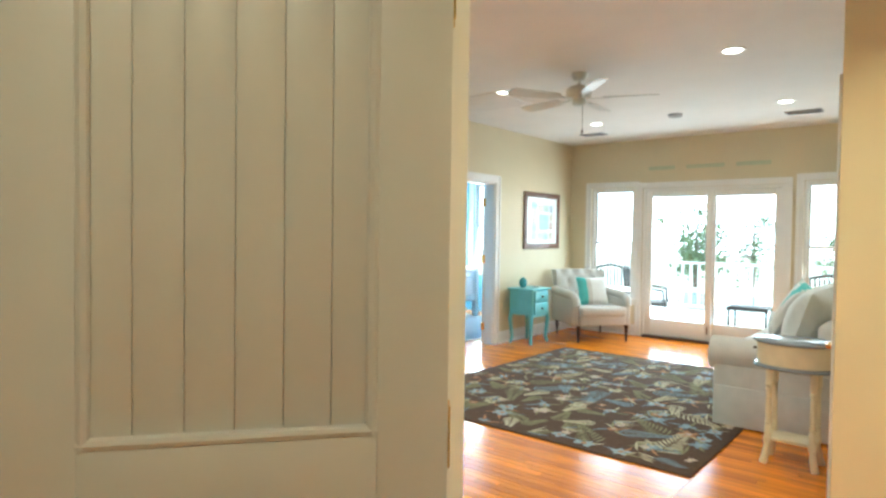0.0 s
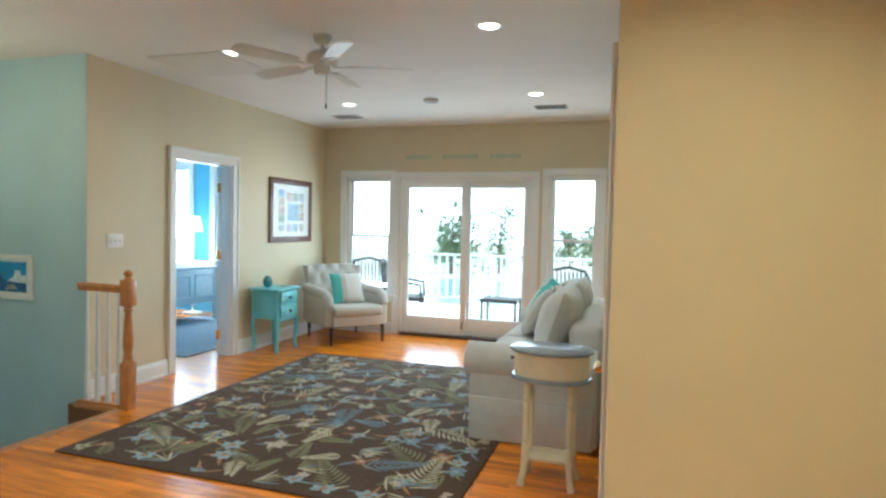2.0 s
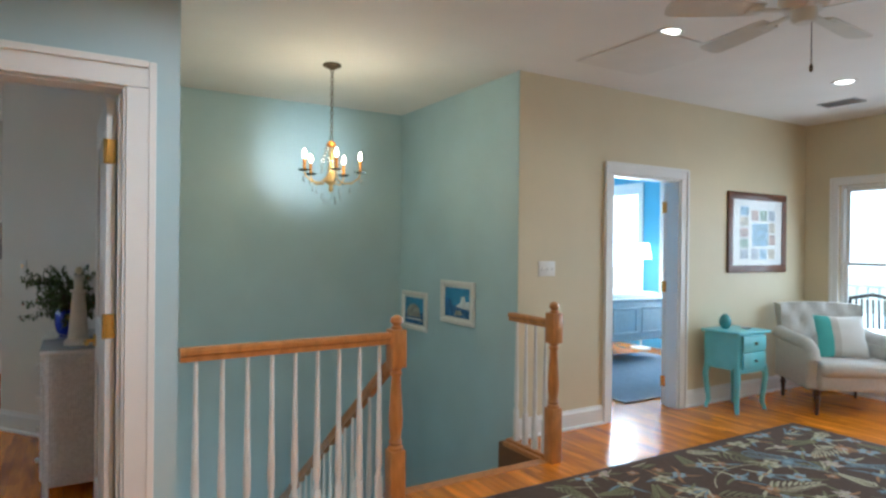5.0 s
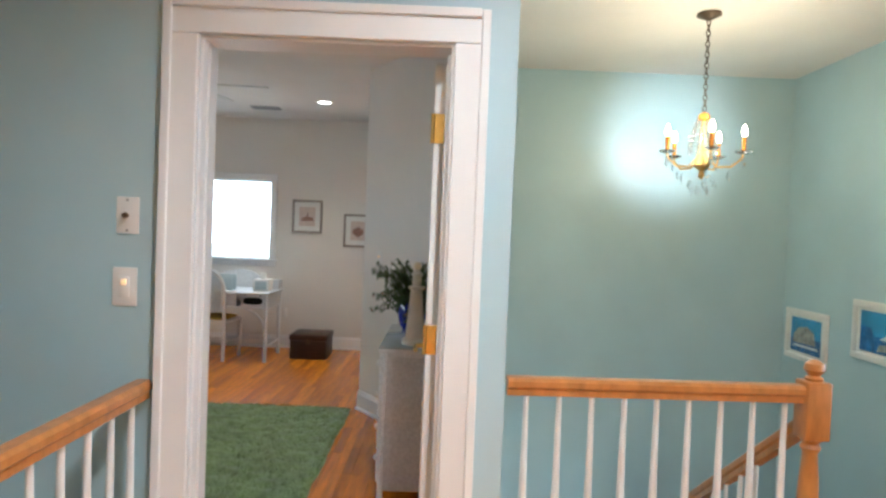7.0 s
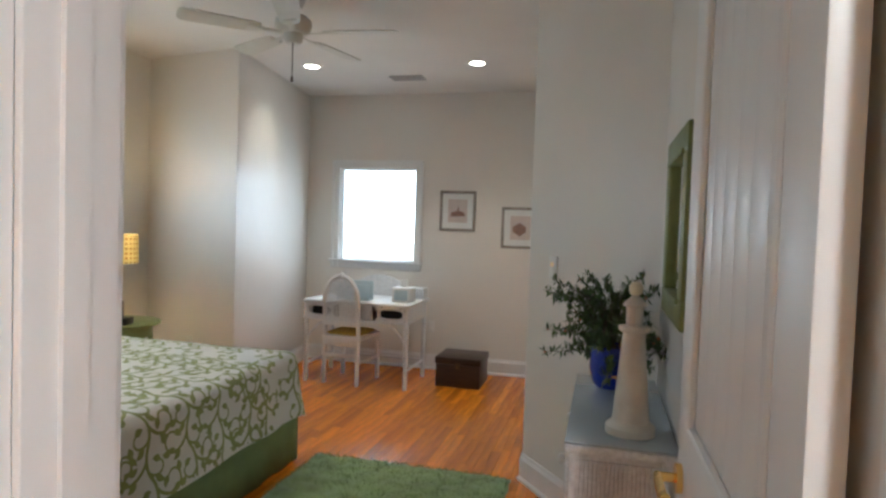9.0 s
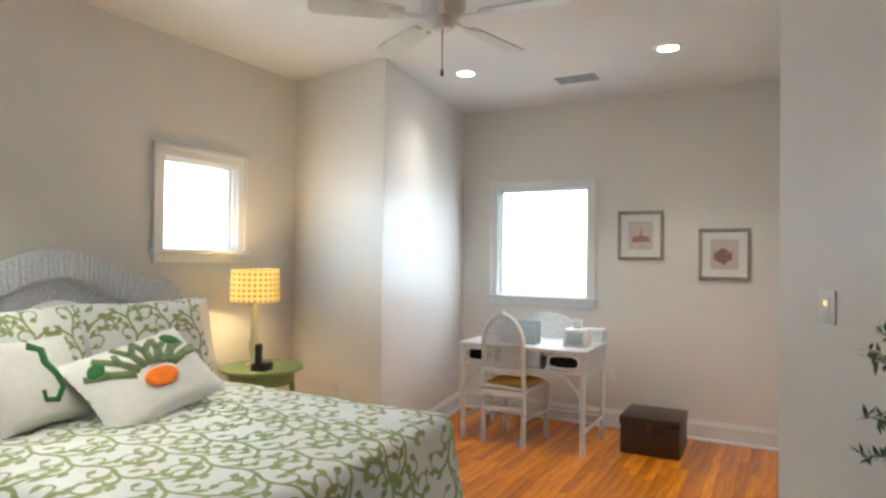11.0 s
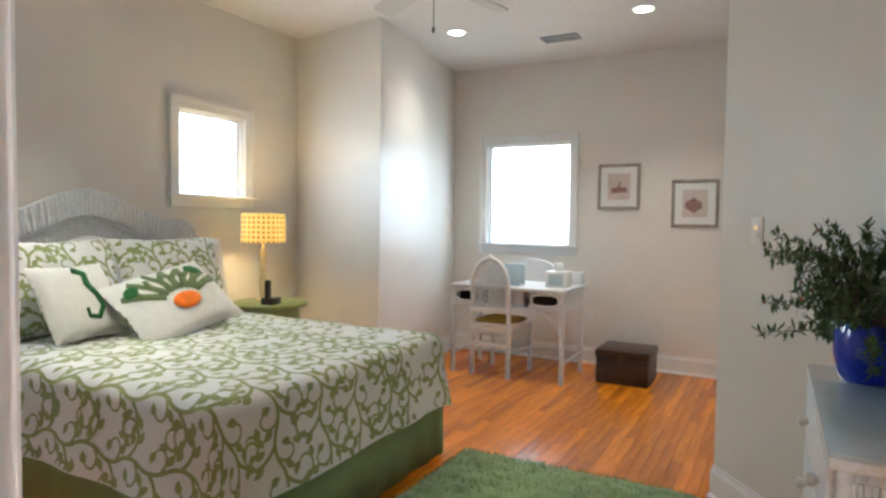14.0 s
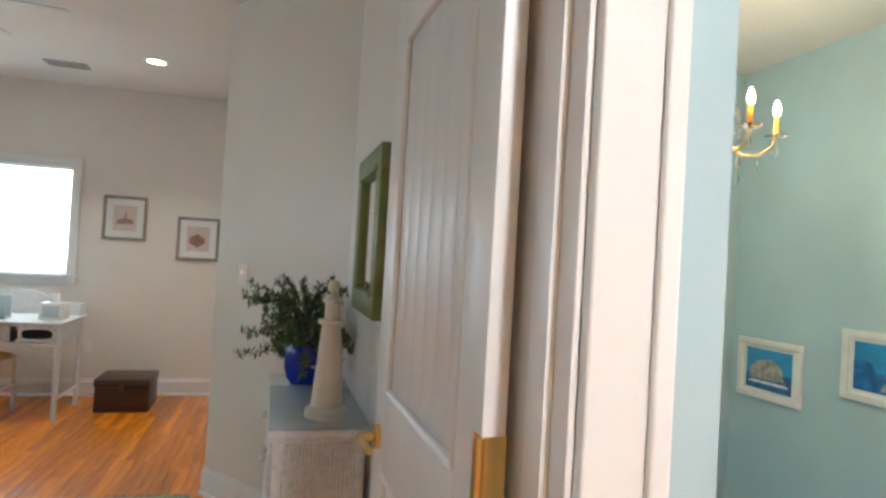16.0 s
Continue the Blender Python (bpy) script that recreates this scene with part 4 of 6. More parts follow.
def leaf_shape(bm, x, y, a, ln, w, z, bend=0.0):
    """A pointed leaf lying flat, with a raised midrib."""
    n = 5
    c = []
    for i in range(n + 1):
        f = i / n
        aa = a + bend * f
        c.append((x, y, aa, w * math.sin(math.pi * min(1, f * 0.93 + 0.05)) ** 0.8))
        x, y = x + ln / n * math.cos(aa), y + ln / n * math.sin(aa)
    if any(abs(p[0]) > RX - 0.04 or abs(p[1]) > RY - 0.04 for p in c):
        return
    L = [bm.verts.new((p[0] - p[3] * math.sin(p[2]), p[1] + p[3] * math.cos(p[2]), z)) for p in c]
    R = [bm.verts.new((p[0] + p[3] * math.sin(p[2]), p[1] - p[3] * math.cos(p[2]), z)) for p in c]
    Mv = [bm.verts.new((p[0], p[1], z + 0.0012)) for p in c]
    for i in range(n):
        bm.faces.new((R[i], R[i + 1], Mv[i + 1], Mv[i]))
        bm.faces.new((Mv[i], Mv[i + 1], L[i + 1], L[i]))


def frond(x, y, a, ln, col, z):
    for i in range(9):
        f = i / 8
        px, py = x + ln * f * math.cos(a), y + ln * f * math.sin(a)
        k = 0.17 * (1 - 0.55 * f) * ln / 0.4
        for s in (-1, 1):
            leaf_shape(layers[col], px, py, a + s * (0.95 - 0.45 * f), k, 0.009, z, -s * 0.35)


def flower(x, y, r, col, z):
    for i in range(6):
        leaf_shape(layers[col], x, y, i * math.pi / 3 + rng.random(), r, r * 0.30, z)
    for i in range(5):
        leaf_shape(layers[(col + 1) % 6], x, y, i * 1.256, r * 0.35, r * 0.12, z + 0.001)


for gx in range(12):
    for gy in range(15):
        x = -RX + (gx + 0.5 + 0.6 * (rng.random() - 0.5)) * 2 * RX / 12
        y = -RY + (gy + 0.5 + 0.6 * (rng.random() - 0.5)) * 2 * RY / 15
        z = 0.0115 + 0.0004 * rng.randrange(4)
        k = rng.random()
        a = rng.random() * 6.28
        if k < 0.34:
            frond(x - 0.14 * math.cos(a), y - 0.14 * math.sin(a), a, 0.20 + 0.16 * rng.random(), rng.choice((0, 1, 0, 2, 1, 1)), z)
        elif k < 0.80:
            flower(x, y, 0.050 + 0.035 * rng.random(), rng.choice((3, 5, 3, 2, 3, 4, 0)), z)
            for j in range(4):
                leaf_shape(layers[rng.choice((1, 1, 0, 4, 2))], x, y, a + j * 1.6, 0.13 + 0.05 * rng.random(), 0.011, z - 0.0003, 0.6)
        else:
            for j in range(7):
                leaf_shape(layers[rng.choice((0, 2, 1))], x, y, a - 0.9 + j * 0.3, 0.15 + 0.06 * rng.random(), 0.009, z, 0.3)
            flower(x + 0.08, y - 0.07, 0.045, rng.choice((4, 5)), z + 0.0004)
for k in range(12):
    x, y, a = (rng.random() - 0.5) * 2 * RX, (rng.random() - 0.5) * 2 * RY, rng.random() * 6.28
    cv = rng.uniform(-0.16, 0.16)
    for j in range(26):
        leaf_shape(layers[rng.choice((0, 0, 1)) if j % 3 == 0 else 0], x, y, a, 0.062, 0.0055, 0.0113)
        x, y, a = x + 0.055 * math.cos(a), y + 0.055 * math.sin(a), a + cv
for i, nm in enumerate(("cream", "olive", "slate", "aqua", "rust", "pink")):
    tagged(part("tufted_motif", layers[i], RUGC[i], rug, nm + " tufted leaves and flowers", False), kind="stuff")


def arm_roll(bm, x0, x1, y, z, r):
    rod(bm, (x0, y, z), (x1, y, z), r, n=24)


# sofa against the east wall, its near end towards the hall: local x is its length along the wall
sofa = thing("sofa", pose(0.19, 4.89, 0, 0, 0, 90), "pale grey slipcovered sofa with rolled arms on the rug's edge", "sofa")
LEN, DEP = 2.20, 0.90
M_SOFA = M_SLIP
part("base", B(0.06, LEN - 0.06, 0.04, DEP - 0.035, 0.03, 0.40, 0.02), M_SOFA, sofa)
for x0, nm in ((0.0, "arm"), (LEN - 0.24, "arm")):
    bm = B(x0 + 0.02, x0 + 0.22, 0.02, DEP - 0.02, 0.02, 0.55, 0.025)
    rod(bm, (x0 + 0.12, 0.03, 0.53), (x0 + 0.12, DEP + 0.01, 0.53), 0.125, n=28)
    part("arm", bm, M_SOFA, sofa, "rolled slipcovered arm")
bm = B(0.20, LEN - 0.20, 0.0, 0.24, 0.05, 0.80, 0.06, 4)
part("back", bm, M_SOFA, sofa)
for i in range(2):
    x0 = 0.245 + i * 0.86
    bm = B(x0, x0 + 0.85, 0.22, DEP - 0.0, 0.395, 0.54, 0.05, 4)
    part("seat_cushion", bm, M_SOFA, sofa, "plump seat cushion")
    bm = cushion(bmesh.new(), 0.84, 0.50, 0.30, 0.42, 18, pose(x0 + 0.42, 0.36, 0.765, 108, 0, 0))
    part("back_cushion", bm, M_SOFA, sofa, "plump back cushion")
for i in range(2):
    part("skirt", B(0.008 if i == 0 else LEN - 0.03, 0.03 if i == 0 else LEN - 0.008, 0.05, DEP - 0.03, 0.012, 0.3, 0.006), M_SOFA, sofa)
part("foot", rod(bmesh.new(), (0.10, 0.1, 0), (0.10, 0.1, 0.04), 0.03), M_DARKWOOD, sofa)
part("foot", rod(bmesh.new(), (LEN - 0.1, 0.1, 0), (LEN - 0.1, 0.1, 0.04), 0.03), M_DARKWOOD, sofa)
part("foot", rod(bmesh.new(), (0.10, DEP - 0.1, 0), (0.10, DEP - 0.1, 0.04), 0.03), M_DARKWOOD, sofa)
part("foot", rod(bmesh.new(), (LEN - 0.1, DEP - 0.1, 0), (LEN - 0.1, DEP - 0.1, 0.04), 0.03), M_DARKWOOD, sofa)


def throw_pillow(m, w, h, label, stripes):
    t = thing("throw_pillow", m, label, "pillow", "throw pillows")
    part("cover", cushion(bmesh.new(), w, h, 0.15, 0.45, 14), stripes, t)
    return t


def banded(name, cols, axis=0, width=0.12, noisy=0.0):
    """Cloth in broad bands of the given colours."""
    m = mat(name, cols[0], 0.9, 0.06, 30, 0.12, 420)
    nt = m.node_tree
    N, L = nt.nodes.new, nt.links.new
    tc, sp, rp = N("ShaderNodeTexCoord"), N("ShaderNodeSeparateXYZ"), N("ShaderNodeValToRGB")
    L(tc.outputs["Generated"], sp.inputs[0])
    src = sp.outputs[axis]
    if noisy:
        nz, ad = N("ShaderNodeTexNoise"), N("ShaderNodeMath")
        nz.inputs["Scale"].default_value, nz.inputs["Detail"].default_value = 9, 4
        ad.operation = "MULTIPLY_ADD"
        L(nz.outputs[0], ad.inputs[0])
        ad.inputs[1].default_value = noisy
        L(src, ad.inputs[2])
        src = ad.outputs[0]
    rp.color_ramp.interpolation = "CONSTANT"
    els = rp.color_ramp.elements
    for i, c in enumerate(cols):
        e = els[i] if i < 2 else els.new(i / len(cols))
        e.position = i / len(cols)
        e.color = (*c, 1)
    L(src, rp.inputs[0])
    L(rp.outputs[0], nt.nodes["Principled BSDF"].inputs["Base Color"])
    return m


AQ, LN, WT = (0.13, 0.50, 0.48), (0.55, 0.52, 0.47), (0.70, 0.69, 0.66)
M_BAND = banded("aqua_and_linen_bands", [AQ, AQ, LN, WT, WT, WT, WT])
M_CORAL = banded("aqua_coral_print", [WT, AQ, WT, AQ, AQ, WT], 0, 0.1, 0.5)
throw_pillow(pose(-0.40, 6.35, 0.77, 62, 12, -62), 0.48, 0.48, "aqua and white coral print pillow leaning on the sofa", M_CORAL)
throw_pillow(pose(-0.42, 6.08, 0.74, 58, -10, -75), 0.46, 0.46, "pale grey pillow leaning on the sofa", M_LINEN)
throw_pillow(pose(-0.36, 6.72, 0.76, 60, 8, -110), 0.46, 0.46, "cream pillow leaning on the sofa arm", M_SLIP)

# oval side table at the sofa's end
tb = thing("side_table", pose(-0.06, 4.38, 0) @ Matrix.Diagonal((0.97, 0.97, 1.075, 1)), "cream oval side table with a blue-grey top and turned legs", "side table")
part("tabletop", lathe(bmesh.new(), [(0.0, 0.70), (0.235, 0.70), (0.245, 0.706), (0.245, 0.716), (0.235, 0.722), (0.0, 0.722)], n=40, sy=0.74), M_GREYTOP, tb, "glossy blue-grey top")
part("apron", lathe(bmesh.new(), [(0.215, 0.575), (0.218, 0.70), (0.0, 0.70)], n=40, sy=0.74), M_CREAM, tb)
part("lower_rim", lathe(bmesh.new(), [(0.0, 0.555), (0.232, 0.555), (0.238, 0.563), (0.232, 0.576), (0.0, 0.576)], n=40, sy=0.74), M_GREYTOP, tb, "blue-grey rim")
part("knob", lathe(bmesh.new(), [(0.004, 0), (0.012, 0.006), (0.012, 0.014), (0, 0.02)], -0.228, -0.02, 0.645, 12), M_BRONZE, tb, "dark bronze knob")
for sx, sy in ((-1, -1), (1, -1), (-1, 1), (1, 1)):
    x, y = sx * 0.125, sy * 0.085
    bm = lathe(bmesh.new(), [(0.021, 0.56), (0.021, 0.47), (0.024, 0.46), (0.015, 0.445), (0.022, 0.43), (0.016, 0.415), (0.019, 0.33), (0.017, 0.25), (0.022, 0.235), (0.015, 0.225), (0.022, 0.21), (0.022, 0.13)][::-1], x, y, 0, 14)
    box(bm, x - 0.022, x + 0.022, y - 0.022, y + 0.022, 0.12, 0.16, 0.003)
    tube(bm, [(x, y, 0.13), (x + sx * 0.008, y + sy * 0.008, 0.06), (x + sx * 0.022, y + sy * 0.018, 0.0)], 0.018, 10, 0.024)
    part("leg", bm, M_CREAM, tb)
part("shelf", B(-0.14, 0.14, -0.10, 0.10, 0.135, 0.155, 0.006), M_CREAM, tb)

# tufted armchair
ac = thing("armchair", pose(-3.13, 7.84, 0, 0, 0, 52) @ Matrix.Diagonal((0.92, 0.97, 1, 1)), "grey linen armchair with a tufted back and dark turned legs", "armchair")
bm = bmesh.new()
part("seat", box(B(-0.36, 0.36, -0.40, 0.34, 0.21, 0.36, 0.03, 3), -0.36, 0.36, -0.44, 0.30, 0.33, 0.46, 0.055, 4), M_LINEN, ac)
bm = bmesh.new()
nx, nz = 24, 18
for s in (0, 1):
    gridv = {}
    for i in range(nx + 1):
        for j in range(nz + 1):
            u, v = i / nx * 2 - 1, j / nz
            x = u * (0.37 + 0.03 * v)
            z = 0.36 + 0.54 * v + 0.015 * (1 - u * u)
            y = 0.26 + 0.16 * v + (0.10 if s else 0) - 0.05 * u * u * (0 if s else 1)
            if not s:
                tuft = 0.5 + 0.25 * (math.cos(math.pi * (u * 4 + v * 3)) + math.cos(math.pi * (u * 4 - v * 3)))
                y += 0.045 * (tuft ** 2) - 0.02
            gridv[i, j] = bm.verts.new((x, y, z))
    for i in range(nx):
        for j in range(nz):
            q = (gridv[i, j], gridv[i + 1, j], gridv[i + 1, j + 1], gridv[i, j + 1])
            bm.faces.new(q if not s else q[::-1])
    if s == 0:
        front = gridv
rim = lambda g: [g[i, 0] for i in range(nx + 1)] + [g[nx, j] for j in range(1, nz + 1)] + [g[i, nz] for i in range(nx - 1, -1, -1)] + [g[0, j] for j in range(nz - 1, 0, -1)]
fa, fb = rim(front), rim(gridv)
for i in range(len(fa)):
    bm.faces.new((fa[i], fb[i], fb[(i + 1) % len(fa)], fa[(i + 1) % len(fa)]))
part("backrest", bm, M_LINEN, ac, "button-tufted linen back")
for s in (-1, 1):
    bm = bmesh.new()
    tube(bm, [(s * 0.40, 0.36, 0.62), (s * 0.405, 0.15, 0.605), (s * 0.405, -0.10, 0.60), (s * 0.40, -0.26, 0.585), (s * 0.395, -0.335, 0.54), (s * 0.39, -0.36, 0.46)], 0.068, 14, 0.058)
    box(bm, min(s * 0.345, s * 0.455), max(s * 0.345, s * 0.455), -0.36, 0.36, 0.21, 0.58, 0.03, 3)
    part("arm", bm, M_LINEN, ac, "rounded linen arm")
for x, y in ((-0.37, -0.38), (0.37, -0.38), (-0.36, 0.36), (0.36, 0.36)):
    part("leg", lathe(bmesh.new(), [(0.012, 0.0), (0.016, 0.02), (0.014, 0.03), (0.022, 0.12), (0.030, 0.15), (0.018, 0.165), (0.032, 0.185), (0.032, 0.215)], x, y, 0, 14), M_DARKWOOD, ac, "dark turned leg")
throw_pillow(pose(-3.10, 7.83, 0.64, 66, 0, 48), 0.42, 0.40, "aqua and white banded pillow on the armchair", M_BAND)

# turquoise two-drawer table
cb = thing("side_cabinet", pose(-3.55, 6.94, 0, 0, 0, 90), "turquoise painted bedside cabinet with two drawers and curved legs", "cabinet")
part("top", B(-0.24, 0.24, -0.19, 0.185, 0.685, 0.71, 0.007, 3), M_TURQ, cb)
bm = bmesh.new()
prism(bm, [(-0.205, 0.17), (-0.205, -0.13), (-0.19, -0.155), (-0.10, -0.172), (0.10, -0.172), (0.19, -0.155), (0.205, -0.13), (0.205, 0.17)], 0.37, 0.686)
part("body", bm, M_TURQ, cb)
part("apron", prism(bmesh.new(), [(-0.2, -0.165), (0.2, -0.165), (0.2, -0.145), (-0.2, -0.145)], 0.345, 0.372), M_TURQ, cb)
for z0, z1 in ((0.535, 0.672), (0.385, 0.522)):
    d = part("drawer", B(-0.165, 0.165, -0.188, -0.168, z0, z1, 0.006), M_TURQ, cb)
    part("knob", rod(bmesh.new(), (0, -0.187, (z0 + z1) / 2), (0, -0.208, (z0 + z1) / 2), 0.010, 0.013), M_BRONZE, d, "small dark knob")
for sx in (-1, 1):
    for sy in (-1, 1):
        x, y = sx * 0.19, sy * 0.145
        part("leg", tube(bmesh.new(), [(x, y, 0.40), (x + sx * 0.014, y + sy * 0.012, 0.31), (x + sx * 0.004, y + sy * 0.002, 0.18), (x - sx * 0.006, y - sy * 0.006, 0.07), (x + sx * 0.012, y + sy * 0.010, 0.0)], 0.030, 10, 0.017), M_TURQ, cb, "curved cabriole leg")
vs = thing("egg_vase", pose(-3.60, 6.86, 0.71), "small teal egg-shaped vase on the turquoise cabinet", "vase")
part("body", lathe(bmesh.new(), [(0.022, 0), (0.04, 0.02), (0.052, 0.055), (0.048, 0.09), (0.03, 0.12), (0.014, 0.132), (0.010, 0.128)]), mat("teal_glaze", (0.08, 0.28, 0.30), 0.2, 0.2, 12), vs)
dish = thing("shell_dish", pose(-3.50, 7.02, 0.71), "small pale dish on the turquoise cabinet", "dish")
part("bowl", lathe(bmesh.new(), [(0.02, 0), (0.045, 0.008), (0.055, 0.018), (0.05, 0.016), (0.0, 0.005)]), M_PAPER, dish)

# ---- blue bedroom seen through the doorway ----
bd = thing("white_bed", pose(-5.5, 7.65, 0), "white panelled bed with a pale cover in the blue room", "bed")
bm = B(-0.04, 0.0, -0.78, 0.78, 0.28, 0.76, 0.008)
part("footboard", bm, M_WHITEPAINT, bd)
part("cap_rail", B(-0.055, 0.015, -0.80, 0.80, 0.76, 0.80, 0.006), M_WHITEPAINT, bd)
for i in range(3):
    y = -0.5 + i * 0.5
    bm = bmesh.new()
    for a in [(y - 0.21, y + 0.21, 0.66, 0.69), (y - 0.21, y + 0.21, 0.36, 0.39), (y - 0.21, y - 0.18, 0.39, 0.66), (y + 0.18, y + 0.21, 0.39, 0.66)]:
        box(bm, 0.0, 0.012, *a, 0.003)
    part("panel_moulding", bm, M_WHITEPAINT, bd)
for y in (-0.77, 0.77):
    part("post", B(-0.06, 0.02, y - 0.035, y + 0.035, 0, 0.86, 0.006), M_WHITEPAINT, bd)
for y in (-0.76, 0.74):
    part("side_rail", B(-2.0, -0.04, y, y + 0.03, 0.25, 0.42, 0.004), M_WHITEPAINT, bd)
part("headboard", B(-2.08, -2.02, -0.80, 0.80, 0.0, 1.25, 0.01), M_WHITEPAINT, bd)
part("mattress", B(-2.0, -0.05, -0.74, 0.74, 0.38, 0.86, 0.07, 4), M_PAPER, bd, "white quilted mattress and cover")
br = thing("blue_rug", pose(-5.0, 7.2, 0), "slate blue rug with a dark border in the blue room", "rug")
part("rug_field", B(-0.95, 0.85, -1.0, 1.3, 0, 0.012, 0.004), mat("slate_blue_pile", (0.22, 0.28, 0.35), 0.95, 0.15, 30, 0.2, 260), br)
bm = bmesh.new()
for a in [(-0.95, 0.85, -1.03, -1.0), (-0.95, 0.85, 1.3, 1.33), (0.85, 0.88, -1.03, 1.33), (-0.98, -0.95, -1.03, 1.33)]:
    box(bm, *a, 0, 0.013, 0.003)
part("border", bm, M_DARKWOOD, br)
tl = thing("table_lamp", pose(-6.22, 8.75, 0.0), "lit white lamp on a slim stand between blue room windows", "lamp")
part("stand", lathe(bmesh.new(), [(0.14, 0), (0.14, 0.02), (0.015, 0.04), (0.015, 1.30)]), M_WHITEPAINT, tl)
part("shade", lathe(bmesh.new(), [(0.14, 1.28), (0.10, 1.5), (0.098, 1.5), (0.138, 1.28)]), glow("lit_white_shade", (1.0, 0.95, 0.85), 1.6), tl, "glowing white shade")

# ---- deck and the view beyond the glass ----
M_DECK = mat("pale_deck_boards", (0.62, 0.58, 0.50), 0.7, 0.12, 8, 0.05, 60, stretch=(1, 8, 8), rnd=0.08)
dk = structure("deck", B(-6.5, 3.2, 8.60, 12.3, -0.30, -0.09), M_DECK, "pale boarded deck outside the sliding door", "deck")
for i in range(25):
    part("deck_board", B(-6.5, 3.2, 8.61 + i * 0.146, 8.61 + i * 0.146 + 0.140, -0.088, -0.06, 0.003), M_DECK, dk)
dr = thing("deck_railing", pose(0, 12.2, -0.06), "white deck railing with square balusters", "railing")
part("top_rail", B(-6.5, 3.2, -0.05, 0.05, 0.93, 0.97, 0.004), M_WHITEPAINT, dr)
part("bottom_rail", B(-6.5, 3.2, -0.03, 0.03, 0.10, 0.15, 0.004), M_WHITEPAINT, dr)
for i in range(62):
    x = -6.4 + i * 0.153
    part("baluster", B(x - 0.02, x + 0.02, -0.02, 0.02, 0.15, 0.93), M_WHITEPAINT, dr)
for i in range(5):
    x = -6.4 + i * 2.35
    part("post", B(x - 0.05, x + 0.05, -0.05, 0.05, 0, 1.05, 0.006), M_WHITEPAINT, dr)
M_WICKER = mat("dark_wicker", (0.045, 0.035, 0.035), 0.55, 0.3, 80, 0.3, 160)


def deck_chair(x, y, turn):
    t = thing("deck_chair", pose(x, y, -0.06, 0, 0, turn), "dark wicker deck armchair", "chair", "deck chairs")
    part("seat", B(-0.27, 0.27, -0.27, 0.27, 0.38, 0.44, 0.015), M_WICKER, t)
    bm = tube(bmesh.new(), [(-0.27, 0.26, 0.42), (-0.28, 0.32, 0.80), (-0.22, 0.34, 0.93), (0, 0.35, 0.98), (0.22, 0.34, 0.93), (0.28, 0.32, 0.80), (0.27, 0.26, 0.42)], 0.022)
    part("back_frame", bm, M_WICKER, t)
    for i in range(9):
        u = -0.22 + i * 0.055
        part("back_slat", tube(bmesh.new(), [(u, 0.27, 0.42), (u, 0.33, 0.92)], 0.011, 6), M_WICKER, t)
    for s in (-1, 1):
        part("armrest", tube(bmesh.new(), [(s * 0.28, 0.30, 0.66), (s * 0.31, 0.0, 0.66), (s * 0.29, -0.25, 0.62), (s * 0.28, -0.27, 0.40)], 0.020), M_WICKER, t)
        for yy in (-0.25, 0.25):
            part("leg", rod(bmesh.new(), (s * 0.25, yy, 0), (s * 0.25, yy, 0.40), 0.018, 0.022), M_WICKER, t)


deck_chair(-3.78, 10.05, 195)
deck_chair(-3.02, 9.62, 105)
deck_chair(-0.52, 9.75, 175)
tt = thing("deck_table", pose(-1.58, 9.85, -0.06), "small dark slatted deck table", "table")
for i in range(6):
    part("slat", B(-0.27, 0.27, -0.20 + i * 0.068, -0.20 + i * 0.068 + 0.06, 0.43, 0.45, 0.003), M_WICKER, tt)
for sx in (-1, 1):
    for sy in (-1, 1):
        part("leg", rod(bmesh.new(), (sx * 0.25, sy * 0.18, 0), (sx * 0.25, sy * 0.18, 0.43), 0.016), M_WICKER, tt)
part("frame", box(B(-0.28, 0.28, -0.21, -0.19, 0.40, 0.43, 0.003), -0.28, 0.28, 0.19, 0.21, 0.40, 0.43, 0.003), M_WICKER, tt)
structure("ground", B(-400, 400, -400, 400, -4.0, -3.6), mat("pale_sandy_ground", (0.42, 0.40, 0.32), 0.95, 0.25, 0.3, 0.1, 3), "pale sandy ground", "ground")
structure("water", B(-300, 300, 30, 56, -3.59, -3.56), mat("pale_water", (0.30, 0.38, 0.42), 0.12, 0.1, 0.2, 0.05, 2), "pale water of a creek", "water")
M_LEAF = mat("tree_foliage", (0.11, 0.15, 0.07), 0.7, 0.4, 4, 0.0, rnd=0.3)
M_BARK = mat("tree_bark", (0.12, 0.09, 0.07), 0.9, 0.3, 8, 0.2, 20)


